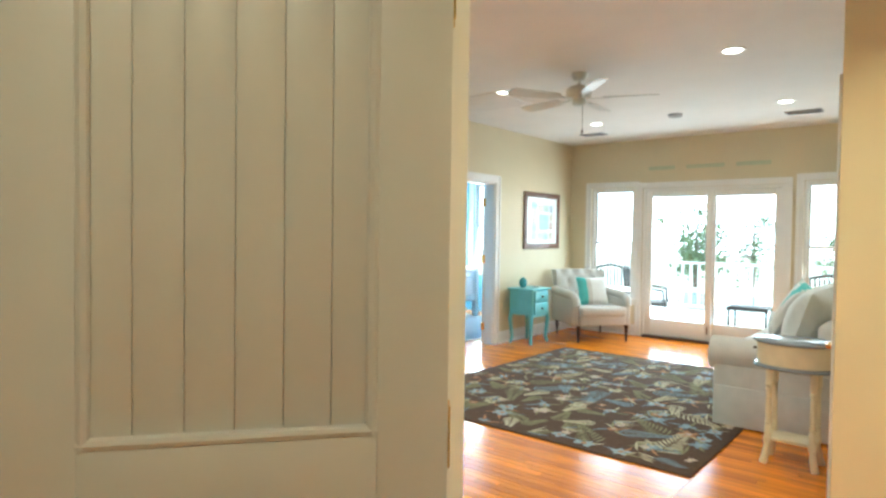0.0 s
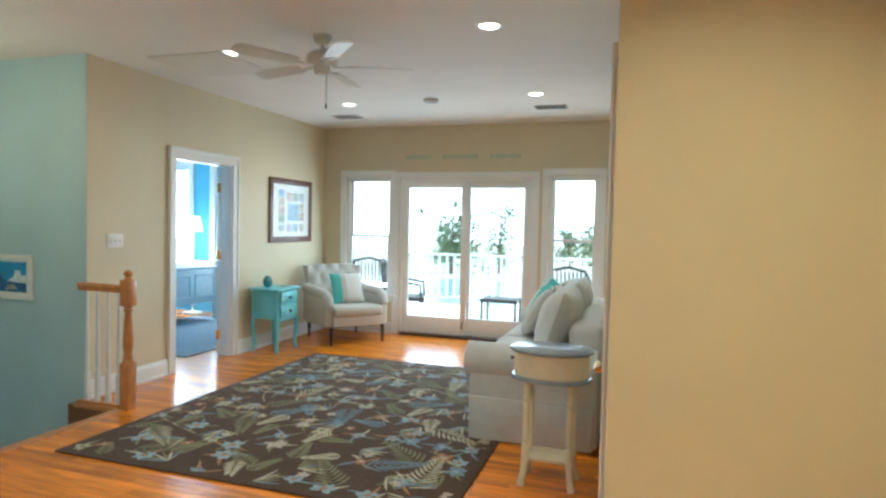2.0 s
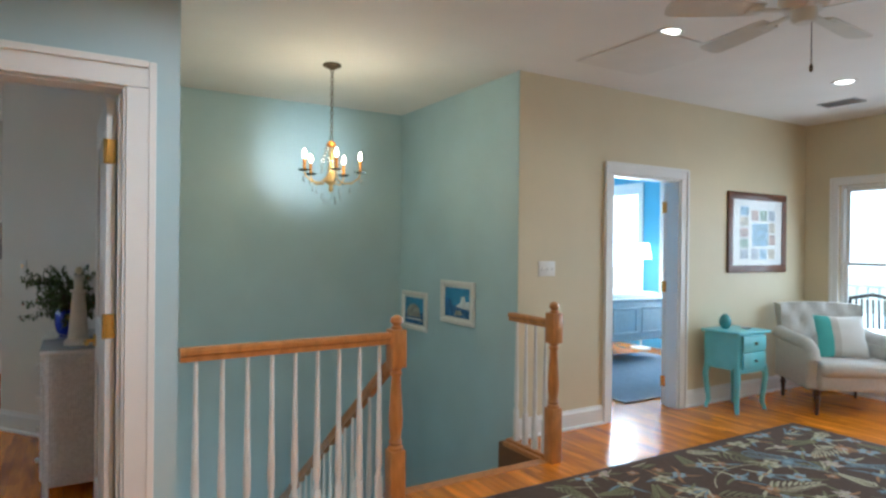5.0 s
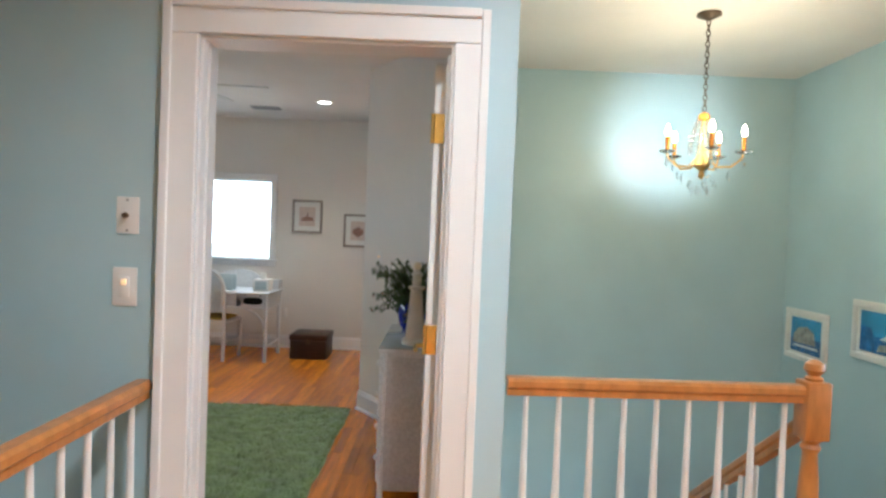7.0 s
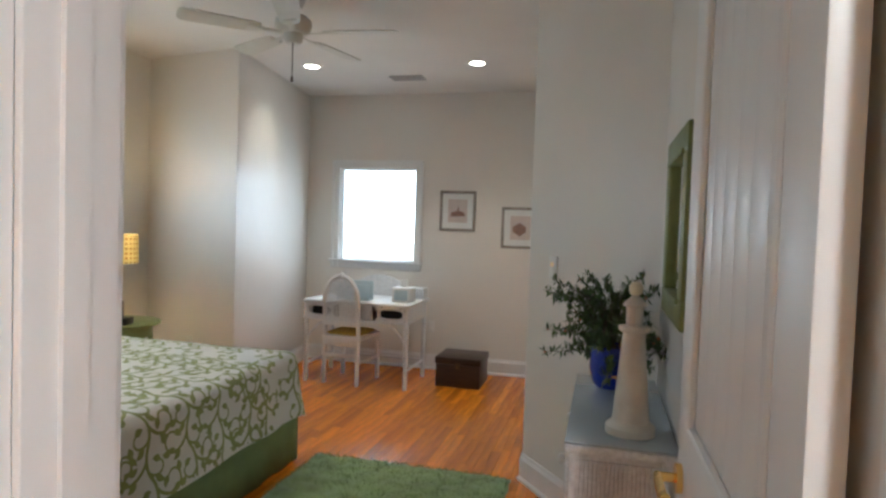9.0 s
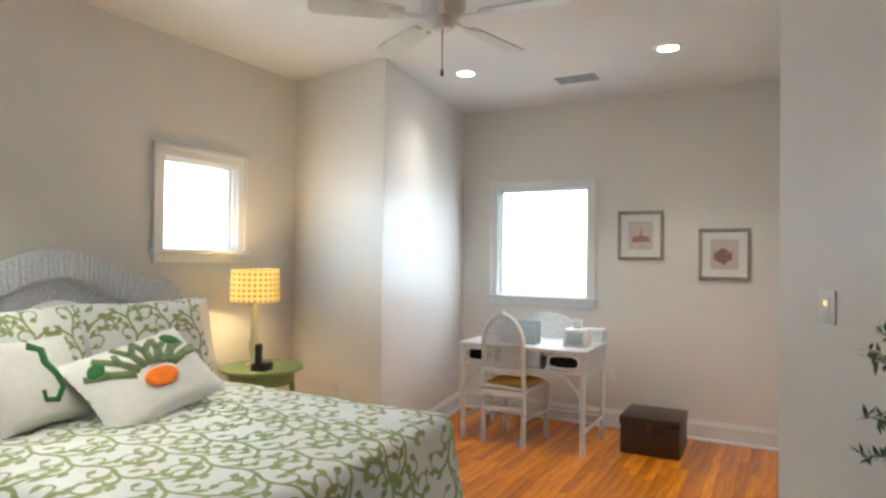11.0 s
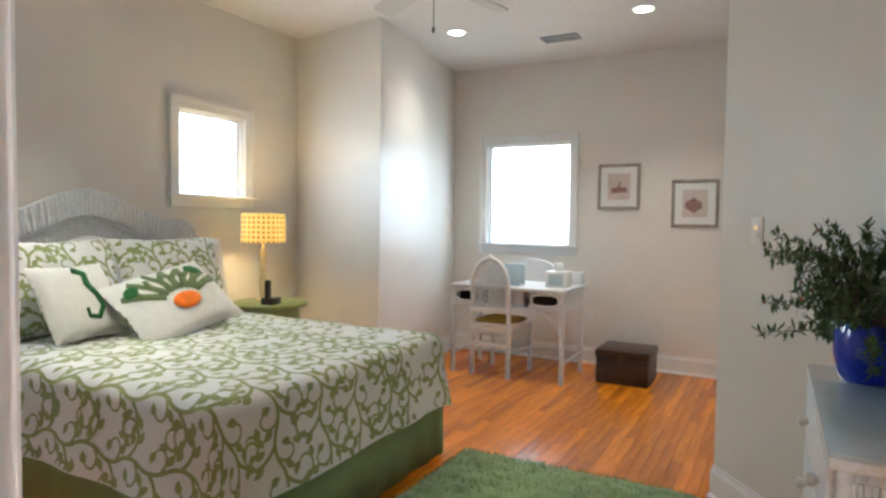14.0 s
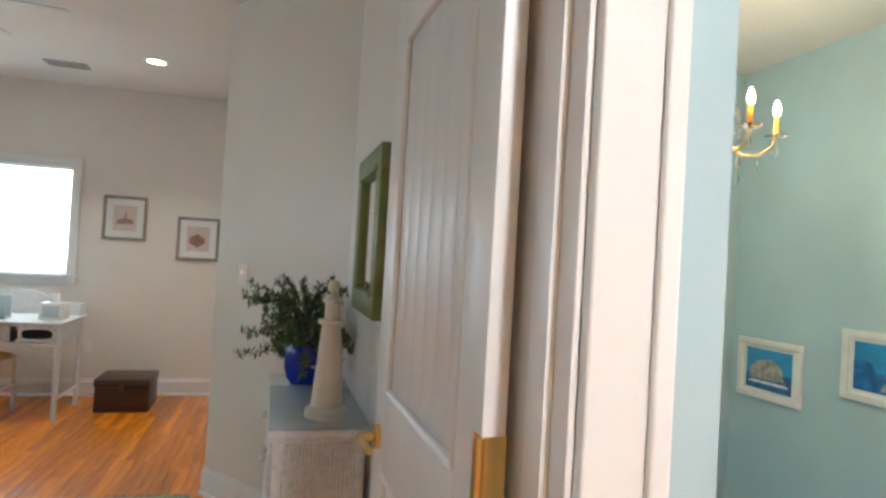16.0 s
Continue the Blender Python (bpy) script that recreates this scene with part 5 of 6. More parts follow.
def tree(x, y, h, r, seed):
    g = random.Random(seed)
    t = thing("tree", pose(x, y, -3.6), "leafy green tree beyond the deck", "tree", "trees")
    bm = tube(bmesh.new(), [(0, 0, 0), (0.1, 0.05, h * 0.3), (0, 0.1, h * 0.6), (0.1, 0, h * 0.85)], 0.028 * h, 8, 0.008 * h)
    for i in range(9):
        a, z = g.random() * 6.28, h * (0.35 + 0.5 * g.random())
        ln = r * (0.5 + 0.5 * g.random())
        tube(bm, [(0, 0, z), (ln * 0.5 * math.cos(a), ln * 0.5 * math.sin(a), z + ln * 0.25), (ln * math.cos(a), ln * math.sin(a), z + ln * 0.4)], 0.009 * h, 6, 0.002 * h)
    part("trunk", bm, M_BARK, t)
    bm = bmesh.new()
    cl = [(g.gauss(0, 0.45) * r, g.gauss(0, 0.45) * r, h * (0.16 + 0.84 * g.random())) for _ in range(40)]
    for cx, cy, cz in cl:
        for _ in range(38):
            p = Vector((cx + g.gauss(0, 0.17) * r, cy + g.gauss(0, 0.17) * r, cz + g.gauss(0, 0.06) * h))
            q = Euler((g.random() * 6, g.random() * 6, g.random() * 6)).to_matrix()
            s = 0.065 * r * (0.6 + g.random())
            bm.faces.new([bm.verts.new(p + q @ Vector(c)) for c in ((-s, 0, 0), (0, -s * 0.5, 0), (s, 0, 0), (0, s * 0.5, 0))])
    tagged(part("crown", bm, M_LEAF, t, "", False), kind="stuff")


for i, (x, y, h, r) in enumerate([(-18.6, 62, 7.4, 3.0), (-14.4, 66, 7.2, 2.0), (-22.5, 74, 4.6, 2.4), (-4.0, 70, 5.6, 2.8), (-9.0, 84, 5.2, 2.6), (4.0, 80, 6.0, 2.6), (-52, 1.0, 6.2, 2.2), (-56, -8.5, 6.4, 2.4), (-40, 74, 6.4, 3)]):
    tree(x, y, h, r, i + 20)


# glowing cylinder stands in for hazy sky and whitens the windows
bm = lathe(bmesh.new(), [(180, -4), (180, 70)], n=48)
structure("backdrop", bm, glow("glowing_sky_backdrop", (0.88, 0.94, 1.0), 1.3), "glowing backdrop standing in for bright hazy sky", "backdrop")

# ---- bedroom things ----
M_SPREAD = mat("white_cotton_spread", (0.76, 0.76, 0.73), 0.85, 0.04, 5, 0.06, 350, sheen=0.2)
M_SCROLL = mat("olive_green_print", (0.30, 0.34, 0.13), 0.85, 0.12, 14, 0.05, 350, sheen=0.15)


def print_scrolls(cloth, u0, u1, v0, v1, seed, scale=1.0, facing=None):
    """Leafy scrolls printed on a cloth: drawn flat on its unfolded plane and laid on its surface."""
    g = random.Random(seed)
    me = cloth.data
    me.calc_loop_triangles()
    uv = me.uv_layers[0].data
    flatv, tris, real = [], [], []
    for lt in me.loop_triangles:
        if facing is not None and lt.normal.dot(facing) < 0.02:
            continue
        k = len(flatv)
        flatv += [Vector((*uv[l].uv, 0)) for l in lt.loops]
        real.append([me.vertices[v].co.copy() for v in lt.vertices] + [lt.normal.copy()])
        tris.append((k, k + 1, k + 2))
    tree = BVHTree.FromPolygons(flatv, tris)
    bm = bmesh.new()

    def lay(p):
        co, _, idx, dist = tree.find_nearest(Vector((p[0], p[1], 0)))
        if idx is None or dist > 0.002:
            return None
        a, b, c, n = real[idx]
        q = barycentric_transform(co, *[flatv[k] for k in tris[idx]], a, b, c)
        if facing is None and n.z < -0.2:
            n = -n
        return bm.verts.new(q + n * 0.0022)

    def strip(pts, widths):
        prev = None
        for k, p in enumerate(pts):
            d = pts[min(k + 1, len(pts) - 1)] - pts[max(k - 1, 0)]
            d.normalize()
            side = Vector((-d.y, d.x)) * widths[k]
            a, b = lay(p + side), lay(p - side)
            if a and b and prev:
                bm.faces.new((prev[0], prev[1], b, a))
            prev = (a, b) if a and b else None

    def curve(p, ang, ln, turn, grow, n):
        """Points along a curve whose bend grows towards its tip."""
        pts, angs = [p.copy()], [ang]
        for k in range(n):
            ang += turn / n * (1 + grow * (2 * k / n - 1))
            p = p + Vector((math.cos(ang), math.sin(ang))) * ln / n
            pts.append(p.copy())
            angs.append(ang)
        return pts, angs

    def leaf(p, ang, ln, w, bend):
        pts, _ = curve(p, ang, 1.25 * ln, bend, 0.2, 5)
        strip(pts, [1.3 * w * x for x in (0.3, 0.8, 1.0, 0.85, 0.5, 0.06)])

    col = 0.235 * scale
    nc = int((u1 - u0) / col) + 2
    for c in range(nc):
        p = Vector((u0 + (c + 0.2 * g.random()) * col, v0 - g.random() * 0.15))
        ang = math.pi / 2 + 0.5 * (1 if c % 2 else -1)
        side = 1 if c % 2 else -1
        while p.y < v1 + 0.05:
            seg = (0.115 + 0.03 * g.random()) * scale
            pts, angs = curve(p, ang, seg, -side * (0.95 + 0.2 * g.random()), 0.0, 6)
            strip(pts, [0.0078 * scale] * 7)
            # a scroll leaves the stem on its outer side and winds up
            q, qa = curve(pts[2], angs[2] + side * 0.45, (0.25 + 0.05 * g.random()) * scale, side * (4.6 + 0.8 * g.random()), 0.75, 18)
            strip(q, [scale * (0.0080 - 0.0032 * k / 18) for k in range(19)])
            leaf(q[-1], qa[-1] - side * 0.4, 0.040 * scale, 0.012 * scale, side * 1.0)
            for f in (5, 9, 13):
                leaf(q[f], qa[f] - side * 0.75, (0.050 - 0.0012 * f) * scale, 0.0125 * scale, side * 0.9)
            leaf(q[7], qa[7] + side * 0.9, 0.034 * scale, 0.010 * scale, -side * 0.7)
            # a short curl the other way
            q, qa = curve(pts[4], angs[4] - side * 0.5, 0.135 * scale, -side * 3.6, 0.7, 12)
            strip(q, [scale * (0.0068 - 0.0026 * k / 12) for k in range(13)])
            leaf(q[-1], qa[-1] + side * 0.3, 0.036 * scale, 0.012 * scale, -side)
            leaf(q[4], qa[4] + side * 0.8, 0.045 * scale, 0.012 * scale, -side * 0.8)
            p, ang = pts[-1], angs[-1]
            ang += (math.pi / 2 + side * -0.5 - ang) * 0.6
            side = -side
    ob = part("scroll_print", bm, M_SCROLL, cloth, "olive green printed scrolls", False)
    tagged(ob, kind="stuff")
    return ob


M_SKIRT = mat("green_bed_skirt", (0.25, 0.33, 0.15), 0.9, 0.08, 12, 0.08, 300)
M_WHITEWICKER = mat("white_wicker", (0.74, 0.75, 0.76), 0.55, 0.12, 60, 0.2, 140)

bed = thing("bed", pose(-4.98, -1.86, 0), "bed under a white spread with green scrolls and a green skirt", "bed")
BW, BL, BH = 0.76, 1.90, 0.66
part("mattress", B(-BW + 0.03, BW - 0.03, 0.06, BL - 0.05, 0.26, BH - 0.03, 0.06, 3), M_PAPER, bed)
part("box_spring", B(-BW + 0.05, BW - 0.05, 0.06, BL - 0.06, 0.08, 0.26, 0.02), M_PAPER, bed)
for x in (-0.6, 0.6):
    for y in (0.15, BL - 0.2):
        part("leg", rod(bmesh.new(), (x, y, 0), (x, y, 0.09), 0.025), M_DARKWOOD, bed)


def drape(bm, half, length, top, drop, flare, r=0.07):
    """A cloth over the mattress: flat on top, rounded at the edges, falling in soft folds on three sides."""
    uv = bm.loops.layers.uv.new("uv")
    prof = [(-0.35, 0), (-0.2, 0), (-0.1, 0)]
    for k in range(6):
        a = math.pi / 2 * k / 5
        prof.append((r * math.sin(a) - r, -(r - r * math.cos(a))))
    n = 7
    for k in range(1, n + 1):
        prof.append((flare * (k / n) ** 1.5, -r - (drop - r) * k / n))
    ln = [0]
    for a, b in zip(prof, prof[1:]):
        ln.append(ln[-1] + math.dist(a, b))
    path = []
    cr = 0.10
    m = 30
    for i in range(m):
        path.append((-half, 0.0 + (length - cr) * i / (m - 1), -1, 0))
    for i in range(1, 8):
        a = math.pi / 2 * i / 8
        path.append((-half + cr - cr * math.cos(a), length - cr + cr * math.sin(a), -math.cos(a), math.sin(a)))
    for i in range(m):
        path.append((-half + cr + (2 * half - 2 * cr) * i / (m - 1), length, 0, 1))
    for i in range(1, 8):
        a = math.pi / 2 * i / 8
        path.append((half - cr + cr * math.sin(a), length - cr + cr * math.cos(a), math.sin(a), math.cos(a)))
    for i in range(m):
        path.append((half, length - cr - (length - cr) * i / (m - 1), 1, 0))
    s = 0
    grid = []
    for i, (x, y, nx, ny) in enumerate(path):
        if i:
            s += math.dist(path[i - 1][:2], (x, y))
        row = []
        for (o, z), l in zip(prof, ln):
            f = max(0, -z / drop)
            wob = 0.013 * f * math.sin(s * 11 + 1.5 * math.sin(s * 3.1)) + 0.010 * noise.noise((s * 2, z * 5, 3))
            ox, oy = (x + nx * (o + wob), y + ny * (o + wob))
            if o < -0.05:
                ox, oy = x + nx * o, max(0.0, y + ny * o)
            zz = top + z + 0.008 * noise.noise((ox * 4, oy * 4, 1)) + (-0.03 * abs(nx * ny) * 2 * f)
            row.append((bm.verts.new((ox, oy, zz)), (x + nx * (l - 0.35), y + ny * (l - 0.35))))
        grid.append(row)
    for a, b in zip(grid, grid[1:]):
        for j in range(len(prof) - 1):
            f = bm.faces.new((a[j][0], b[j][0], b[j + 1][0], a[j + 1][0]))
            for lp, k in zip(f.loops, (a[j], b[j], b[j + 1], a[j + 1])):
                lp[uv].uv = k[1]
    # the middle of the top
    hx = half - 0.349
    gx, gy = 16, 24
    g = {}
    for i in range(gx + 1):
        for j in range(gy + 1):
            x, y = -hx + 2 * hx * i / gx, (length - 0.349) * j / gy
            g[i, j] = bm.verts.new((x, y, top + 0.0005 + 0.008 * noise.noise((x * 4, y * 4, 1))))
    for i in range(gx):
        for j in range(gy):
            f = bm.faces.new((g[i, j], g[i + 1, j], g[i + 1, j + 1], g[i, j + 1]))
            for lp in f.loops:
                lp[uv].uv = lp.vert.co.xy
    return bm


sp = part("bedspread", drape(bmesh.new(), BW + 0.01, BL + 0.0, BH, 0.36, 0.04), M_SPREAD, bed, "white cotton spread printed with green scrolls")
print_scrolls(sp, -BW - 0.36, BW + 0.36, 0.0, BL + 0.40, 7)
bm = bmesh.new()
pts = [(-BW + 0.01, 0.05)] + [(-BW + 0.01, 0.05 + i * 0.045) for i in range(1, 41)] + [(-BW + 0.01 + i * 0.05, BL - 0.02) for i in range(0, 31)] + [(BW - 0.01, BL - 0.02 - i * 0.045) for i in range(0, 41)]
lo, hi = [], []
for i, (x, y) in enumerate(pts):
    o = 0.008 * math.sin(i * 1.3) + 0.006 * math.sin(i * 0.37)
    sx, sy = (1 if x > 0 else -1) * (abs(x) > BW - 0.03), (y > BL - 0.05)
    hi.append(bm.verts.new((x, y, 0.42)))
    lo.append(bm.verts.new((x + sx * o, y + sy * o, 0.008)))
for i in range(len(pts) - 1):
    bm.faces.new((lo[i], lo[i + 1], hi[i + 1], hi[i]))
sk = part("bed_skirt", bm, M_SKIRT, bed, "plain green bed skirt")
sk.modifiers.new("thick", "SOLIDIFY").thickness = 0.006

# wicker headboard: arched outline, braided rim and open lattice
hbx = 0.78


def arch(u, k=1.0):
    """Height of the headboard's outline over u from -1 to 1."""
    a = abs(u)
    return 1.225 + 0.165 * (0.5 + 0.5 * math.cos(min(1, a / 0.72) * math.pi)) - 0.15 * max(0, (a - 0.80) / 0.20) ** 2


hb = part("headboard", bmesh.new(), M_WHITEWICKER, bed, "white arched wicker headboard")
bm = bmesh.new()
n = 40
for lay in range(5):
    sc = 1 - 0.038 * lay
    row = [(-hbx * sc, -0.03, 0.35), (-hbx * sc, -0.03, 0.8)] + [(hbx * sc * (2 * i / n - 1), -0.03, arch(2 * i / n - 1) - 0.030 * lay) for i in range(n + 1)] + [(hbx * sc, -0.03, 0.8), (hbx * sc, -0.03, 0.35)]
    tube(bm, row, 0.019, 8)
part("woven_rim", bm, M_WHITEWICKER, hb)
bm = bmesh.new()
for i in range(58):
    u = 2 * i / 57 - 1
    z1 = arch(u)
    rod(bm, (hbx * u, -0.012, z1 + 0.014), (hbx * u * 0.95, -0.006, z1 - 0.125), 0.0105, n=6)
for s in (-1, 1):
    for i in range(26):
        z = 0.4 + i * 0.027
        rod(bm, (s * (hbx + 0.015), -0.012, z), (s * hbx * 0.84, -0.008, z), 0.0085, n=5)
part("weave", bm, M_WHITEWICKER, hb)
bm = bmesh.new()
for i in range(44):
    u = 2 * i / 43 - 1
    x = 0.6 * u
    z1 = arch(u) - 0.135
    rod(bm, (x, -0.03, z1), (x + 0.05, -0.03, z1 - 0.12), 0.0065, n=5)
    rod(bm, (x + 0.05, -0.026, z1), (x, -0.026, z1 - 0.12), 0.0065, n=5)
part("lattice", bm, M_WHITEWICKER, hb)
bm = bmesh.new()
ring = [(0.60 * (2 * i / 30 - 1), arch(2 * i / 30 - 1) - 0.245) for i in range(31)]
top = [bm.verts.new((x, -0.03, z)) for x, z in ring]
bot = [bm.verts.new((x, -0.03, 0.4)) for x, z in ring]
for i in range(30):
    bm.faces.new((bot[i], bot[i + 1], top[i + 1], top[i]))
inner = part("inner_panel", bm, M_WHITEWICKER, hb)
inner.modifiers.new("thick", "SOLIDIFY").thickness = 0.02
for s in (-1, 1):
    part("post", rod(bmesh.new(), (s * (hbx - 0.02), -0.03, 0), (s * (hbx - 0.02), -0.03, 0.9), 0.028), M_WHITEWICKER, hb)
# the headboard part itself: its lower rail
bm = B(-hbx + 0.02, hbx - 0.02, -0.045, -0.015, 0.30, 0.36, 0.008)
bm.to_mesh(hb.data)
bm.free()


def pillow(m, w, h, th, material, label):
    t = thing("bed_pillow", m, label, "pillow", "pillows on the bed")
    cover = part("cover", cushion(bmesh.new(), w, h, th, 0.42, 18, None, 0.006), M_SPREAD if material is None else material, t)
    if material is None:
        print_scrolls(cover, w / 2, 1.5 * w, h / 2, 1.5 * h, int(abs(m.translation.x) * 100), 0.82, Vector((0, 0, 1)))
    return t


pillow(pose(-4.66, -1.62, 0.90, 68, 0, 183), 0.70, 0.50, 0.17, None, "white sham printed with green scrolls")
pillow(pose(-5.34, -1.62, 0.90, 68, 0, 177), 0.70, 0.50, 0.17, None, "white sham printed with green scrolls")
pillow(pose(-4.45, -1.72, 0.88, 74, 0, 185), 0.38, 0.48, 0.12, M_PAPER, "plain white pillow behind the shams")
pillow(pose(-5.60, -1.70, 0.89, 74, 0, 175), 0.40, 0.48, 0.12, M_PAPER, "plain white pillow behind the shams")
M_CANVAS = mat("cream_canvas", (0.70, 0.68, 0.62), 0.9, 0.04, 30, 0.12, 420)
M_GREENP, M_DKGREEN, M_ORANGE = mat("applique_green", (0.15, 0.19, 0.08), 0.9, 0.15, 30), mat("applique_dark_green", (0.03, 0.13, 0.03), 0.9, 0.15, 30), mat("applique_orange", (0.85, 0.19, 0.01), 0.9, 0.12, 30)


def applique(t, outline_fn, material, name, w, h, th):
    """Thin felt shapes that lie on a pillow's swelling front."""
    bm = bmesh.new()
    outline_fn(bm)
    for v in bm.verts:
        u, q = 2 * v.co.x / w, 2 * v.co.y / h
        v.co.z = th / 2 * max(0.0, (1 - u * u) * (1 - q * q)) ** 0.42 + 0.0045
    ob = part(name, bm, material, t, "", True)
    ob.modifiers.new("thick", "SOLIDIFY").thickness = 0.0015


def strip2(bm, pts, w0, w1):
    pts = [Vector((x, y, 0)) for x, y in pts]
    rows = []
    for i, p in enumerate(pts):
        d = (pts[min(i + 1, len(pts) - 1)] - pts[max(i - 1, 0)]).normalized()
        s = Vector((-d.y, d.x, 0)) * (w0 + (w1 - w0) * i / (len(pts) - 1))
        rows.append((bm.verts.new(p + s), bm.verts.new(p), bm.verts.new(p - s)))
    for a, b in zip(rows, rows[1:]):
        for j in range(2):
            bm.faces.new((a[j], b[j], b[j + 1], a[j + 1]))


def disc2(bm, x, y, rx, ry, turn=0.0):
    c = bm.verts.new((x, y, 0))
    prev = None
    for k in (0.5, 1.0):
        ring = [bm.verts.new((x + k * (rx * math.cos(a) * math.cos(turn) - ry * math.sin(a) * math.sin(turn)), y + k * (rx * math.cos(a) * math.sin(turn) + ry * math.sin(a) * math.cos(turn)), 0)) for a in [i * math.pi / 8 for i in range(16)]]
        for i in range(16):
            if prev is None:
                bm.faces.new((c, ring[i], ring[(i + 1) % 16]))
            else:
                bm.faces.new((prev[i], ring[i], ring[(i + 1) % 16], prev[(i + 1) % 16]))
        prev = ring


sea = pillow(pose(-4.63, -1.40, 0.84, 60, 0, 190), 0.42, 0.40, 0.13, M_CANVAS, "cream canvas pillow with a green seahorse")
applique(sea, lambda bm: strip2(bm, [(-0.02, 0.15), (0.03, 0.12), (0.02, 0.06), (0.05, 0.0), (0.06, -0.06), (0.02, -0.11), (-0.03, -0.10), (-0.03, -0.06)], 0.022, 0.009), M_DKGREEN, "seahorse", 0.42, 0.40, 0.13)
crab = pillow(pose(-5.03, -1.22, 0.81, 42, 0, 170) @ pose(0, 0, 0, 0, 0, 16), 0.62, 0.44, 0.15, M_CANVAS, "cream canvas pillow with an orange crab and green coral")


def coral(bm):
    for a, ln in ((0.35, 0.20), (0.75, 0.20), (1.1, 0.19), (1.45, 0.18), (1.8, 0.19), (2.2, 0.20), (2.65, 0.20)):
        x, y = 0.10 * math.cos(a), -0.02 + 0.04 * math.sin(a)
        strip2(bm, [(x, y), (x + ln * 0.5 * math.cos(a), y + ln * 0.45 * math.sin(a)), (x + ln * math.cos(a + 0.15), y + ln * 0.9 * math.sin(a))], 0.023, 0.017)
        strip2(bm, [(x + ln * 0.5 * math.cos(a), y + ln * 0.45 * math.sin(a)), (x + ln * 0.9 * math.cos(a - 0.35), y + ln * 0.75 * math.sin(a - 0.1))], 0.018, 0.013)


applique(crab, coral, M_GREENP, "coral", 0.62, 0.44, 0.15)
applique(crab, lambda bm: disc2(bm, 0.0, -0.06, 0.085, 0.05), M_ORANGE, "crab_body", 0.62, 0.44, 0.17)
applique(crab, lambda bm: disc2(bm, -0.215, 0.10, 0.045, 0.032, 0.6), M_DKGREEN, "crab_claw", 0.62, 0.44, 0.15)

applique(crab, lambda bm: disc2(bm, 0.19, 0.13, 0.05, 0.035, -0.5), M_DKGREEN, "crab_claw", 0.62, 0.44, 0.15)

# bedside table, lamp, phone
ns = thing("bedside_table", pose(-6.13, -1.60, 0), "round green bedside table on slim legs", "bedside table")
M_SAGE = mat("sage_green_paint", (0.22, 0.28, 0.11), 0.4, 0.1, 12, 0.02)
part("tabletop", lathe(bmesh.new(), [(0.0, 0.64), (0.245, 0.64), (0.262, 0.648), (0.262, 0.662), (0.25, 0.67), (0.0, 0.67)], n=36), M_SAGE, ns)
part("apron", lathe(bmesh.new(), [(0.20, 0.56), (0.205, 0.64), (0.0, 0.64)], n=30), M_SAGE, ns)
for i in range(4):
    a = math.pi / 4 + i * math.pi / 2
    c, s = math.cos(a), math.sin(a)
    part("leg", tube(bmesh.new(), [(0.185 * c, 0.185 * s, 0.62), (0.20 * c, 0.20 * s, 0.35), (0.22 * c, 0.22 * s, 0.0)], 0.018, 8, 0.012), M_SAGE, ns)
part("shelf", lathe(bmesh.new(), [(0.0, 0.20), (0.17, 0.20), (0.175, 0.208), (0.17, 0.216), (0.0, 0.216)], n=30), M_SAGE, ns)
lp = thing("table_lamp", pose(-6.08, -1.62, 0.67), "lit bedside lamp with a yellow checked drum shade", "lamp")
part("base", lathe(bmesh.new(), [(0.055, 0), (0.058, 0.015), (0.03, 0.03), (0.022, 0.06), (0.032, 0.10), (0.034, 0.15), (0.020, 0.20), (0.026, 0.23), (0.016, 0.26), (0.022, 0.30), (0.028, 0.34), (0.012, 0.38), (0.010, 0.46)]), M_CREAM, lp, "distressed cream turned base")
mg = bpy.data.materials.new("yellow_checked_shade")
mg.use_nodes = True
nt = mg.node_tree
b = nt.nodes["Principled BSDF"]
tc, mp, mx = nt.nodes.new("ShaderNodeTexCoord"), nt.nodes.new("ShaderNodeMapping"), nt.nodes.new("ShaderNodeTexBrick")
nt.links.new(tc.outputs["UV"], mp.inputs[0])
nt.links.new(mp.outputs[0], mx.inputs["Vector"])
mx.inputs["Scale"].default_value, mx.offset = 1.0, 0.0
mx.inputs["Color1"].default_value = mx.inputs["Color2"].default_value = (0.50, 0.25, 0.02, 1)
mx.inputs["Mortar"].default_value = (0.90, 0.74, 0.30, 1)
mx.inputs["Mortar Size"].default_value, mx.inputs["Brick Width"].default_value, mx.inputs["Row Height"].default_value = 0.009, 0.034, 0.034
nt.links.new(mx.outputs[0], b.inputs["Base Color"])
b.inputs["Transmission Weight"].default_value = 0.0
b.inputs["Roughness"].default_value = 0.9
tr, ms = nt.nodes.new("ShaderNodeBsdfTranslucent"), nt.nodes.new("ShaderNodeMixShader")
nt.links.new(mx.outputs[0], tr.inputs[0])
nt.links.new(b.outputs[0], ms.inputs[1])
nt.links.new(tr.outputs[0], ms.inputs[2])
ms.inputs[0].default_value = 0.10
nt.links.new(ms.outputs[0], nt.nodes["Material Output"].inputs[0])
bm = bmesh.new()
uv = bm.loops.layers.uv.new("uv")
n = 40
cols = [[bm.verts.new((r * math.cos(2 * math.pi * i / n), r * math.sin(2 * math.pi * i / n), z)) for r, z in ((0.155, 0.42), (0.15, 0.625))] for i in range(n)]
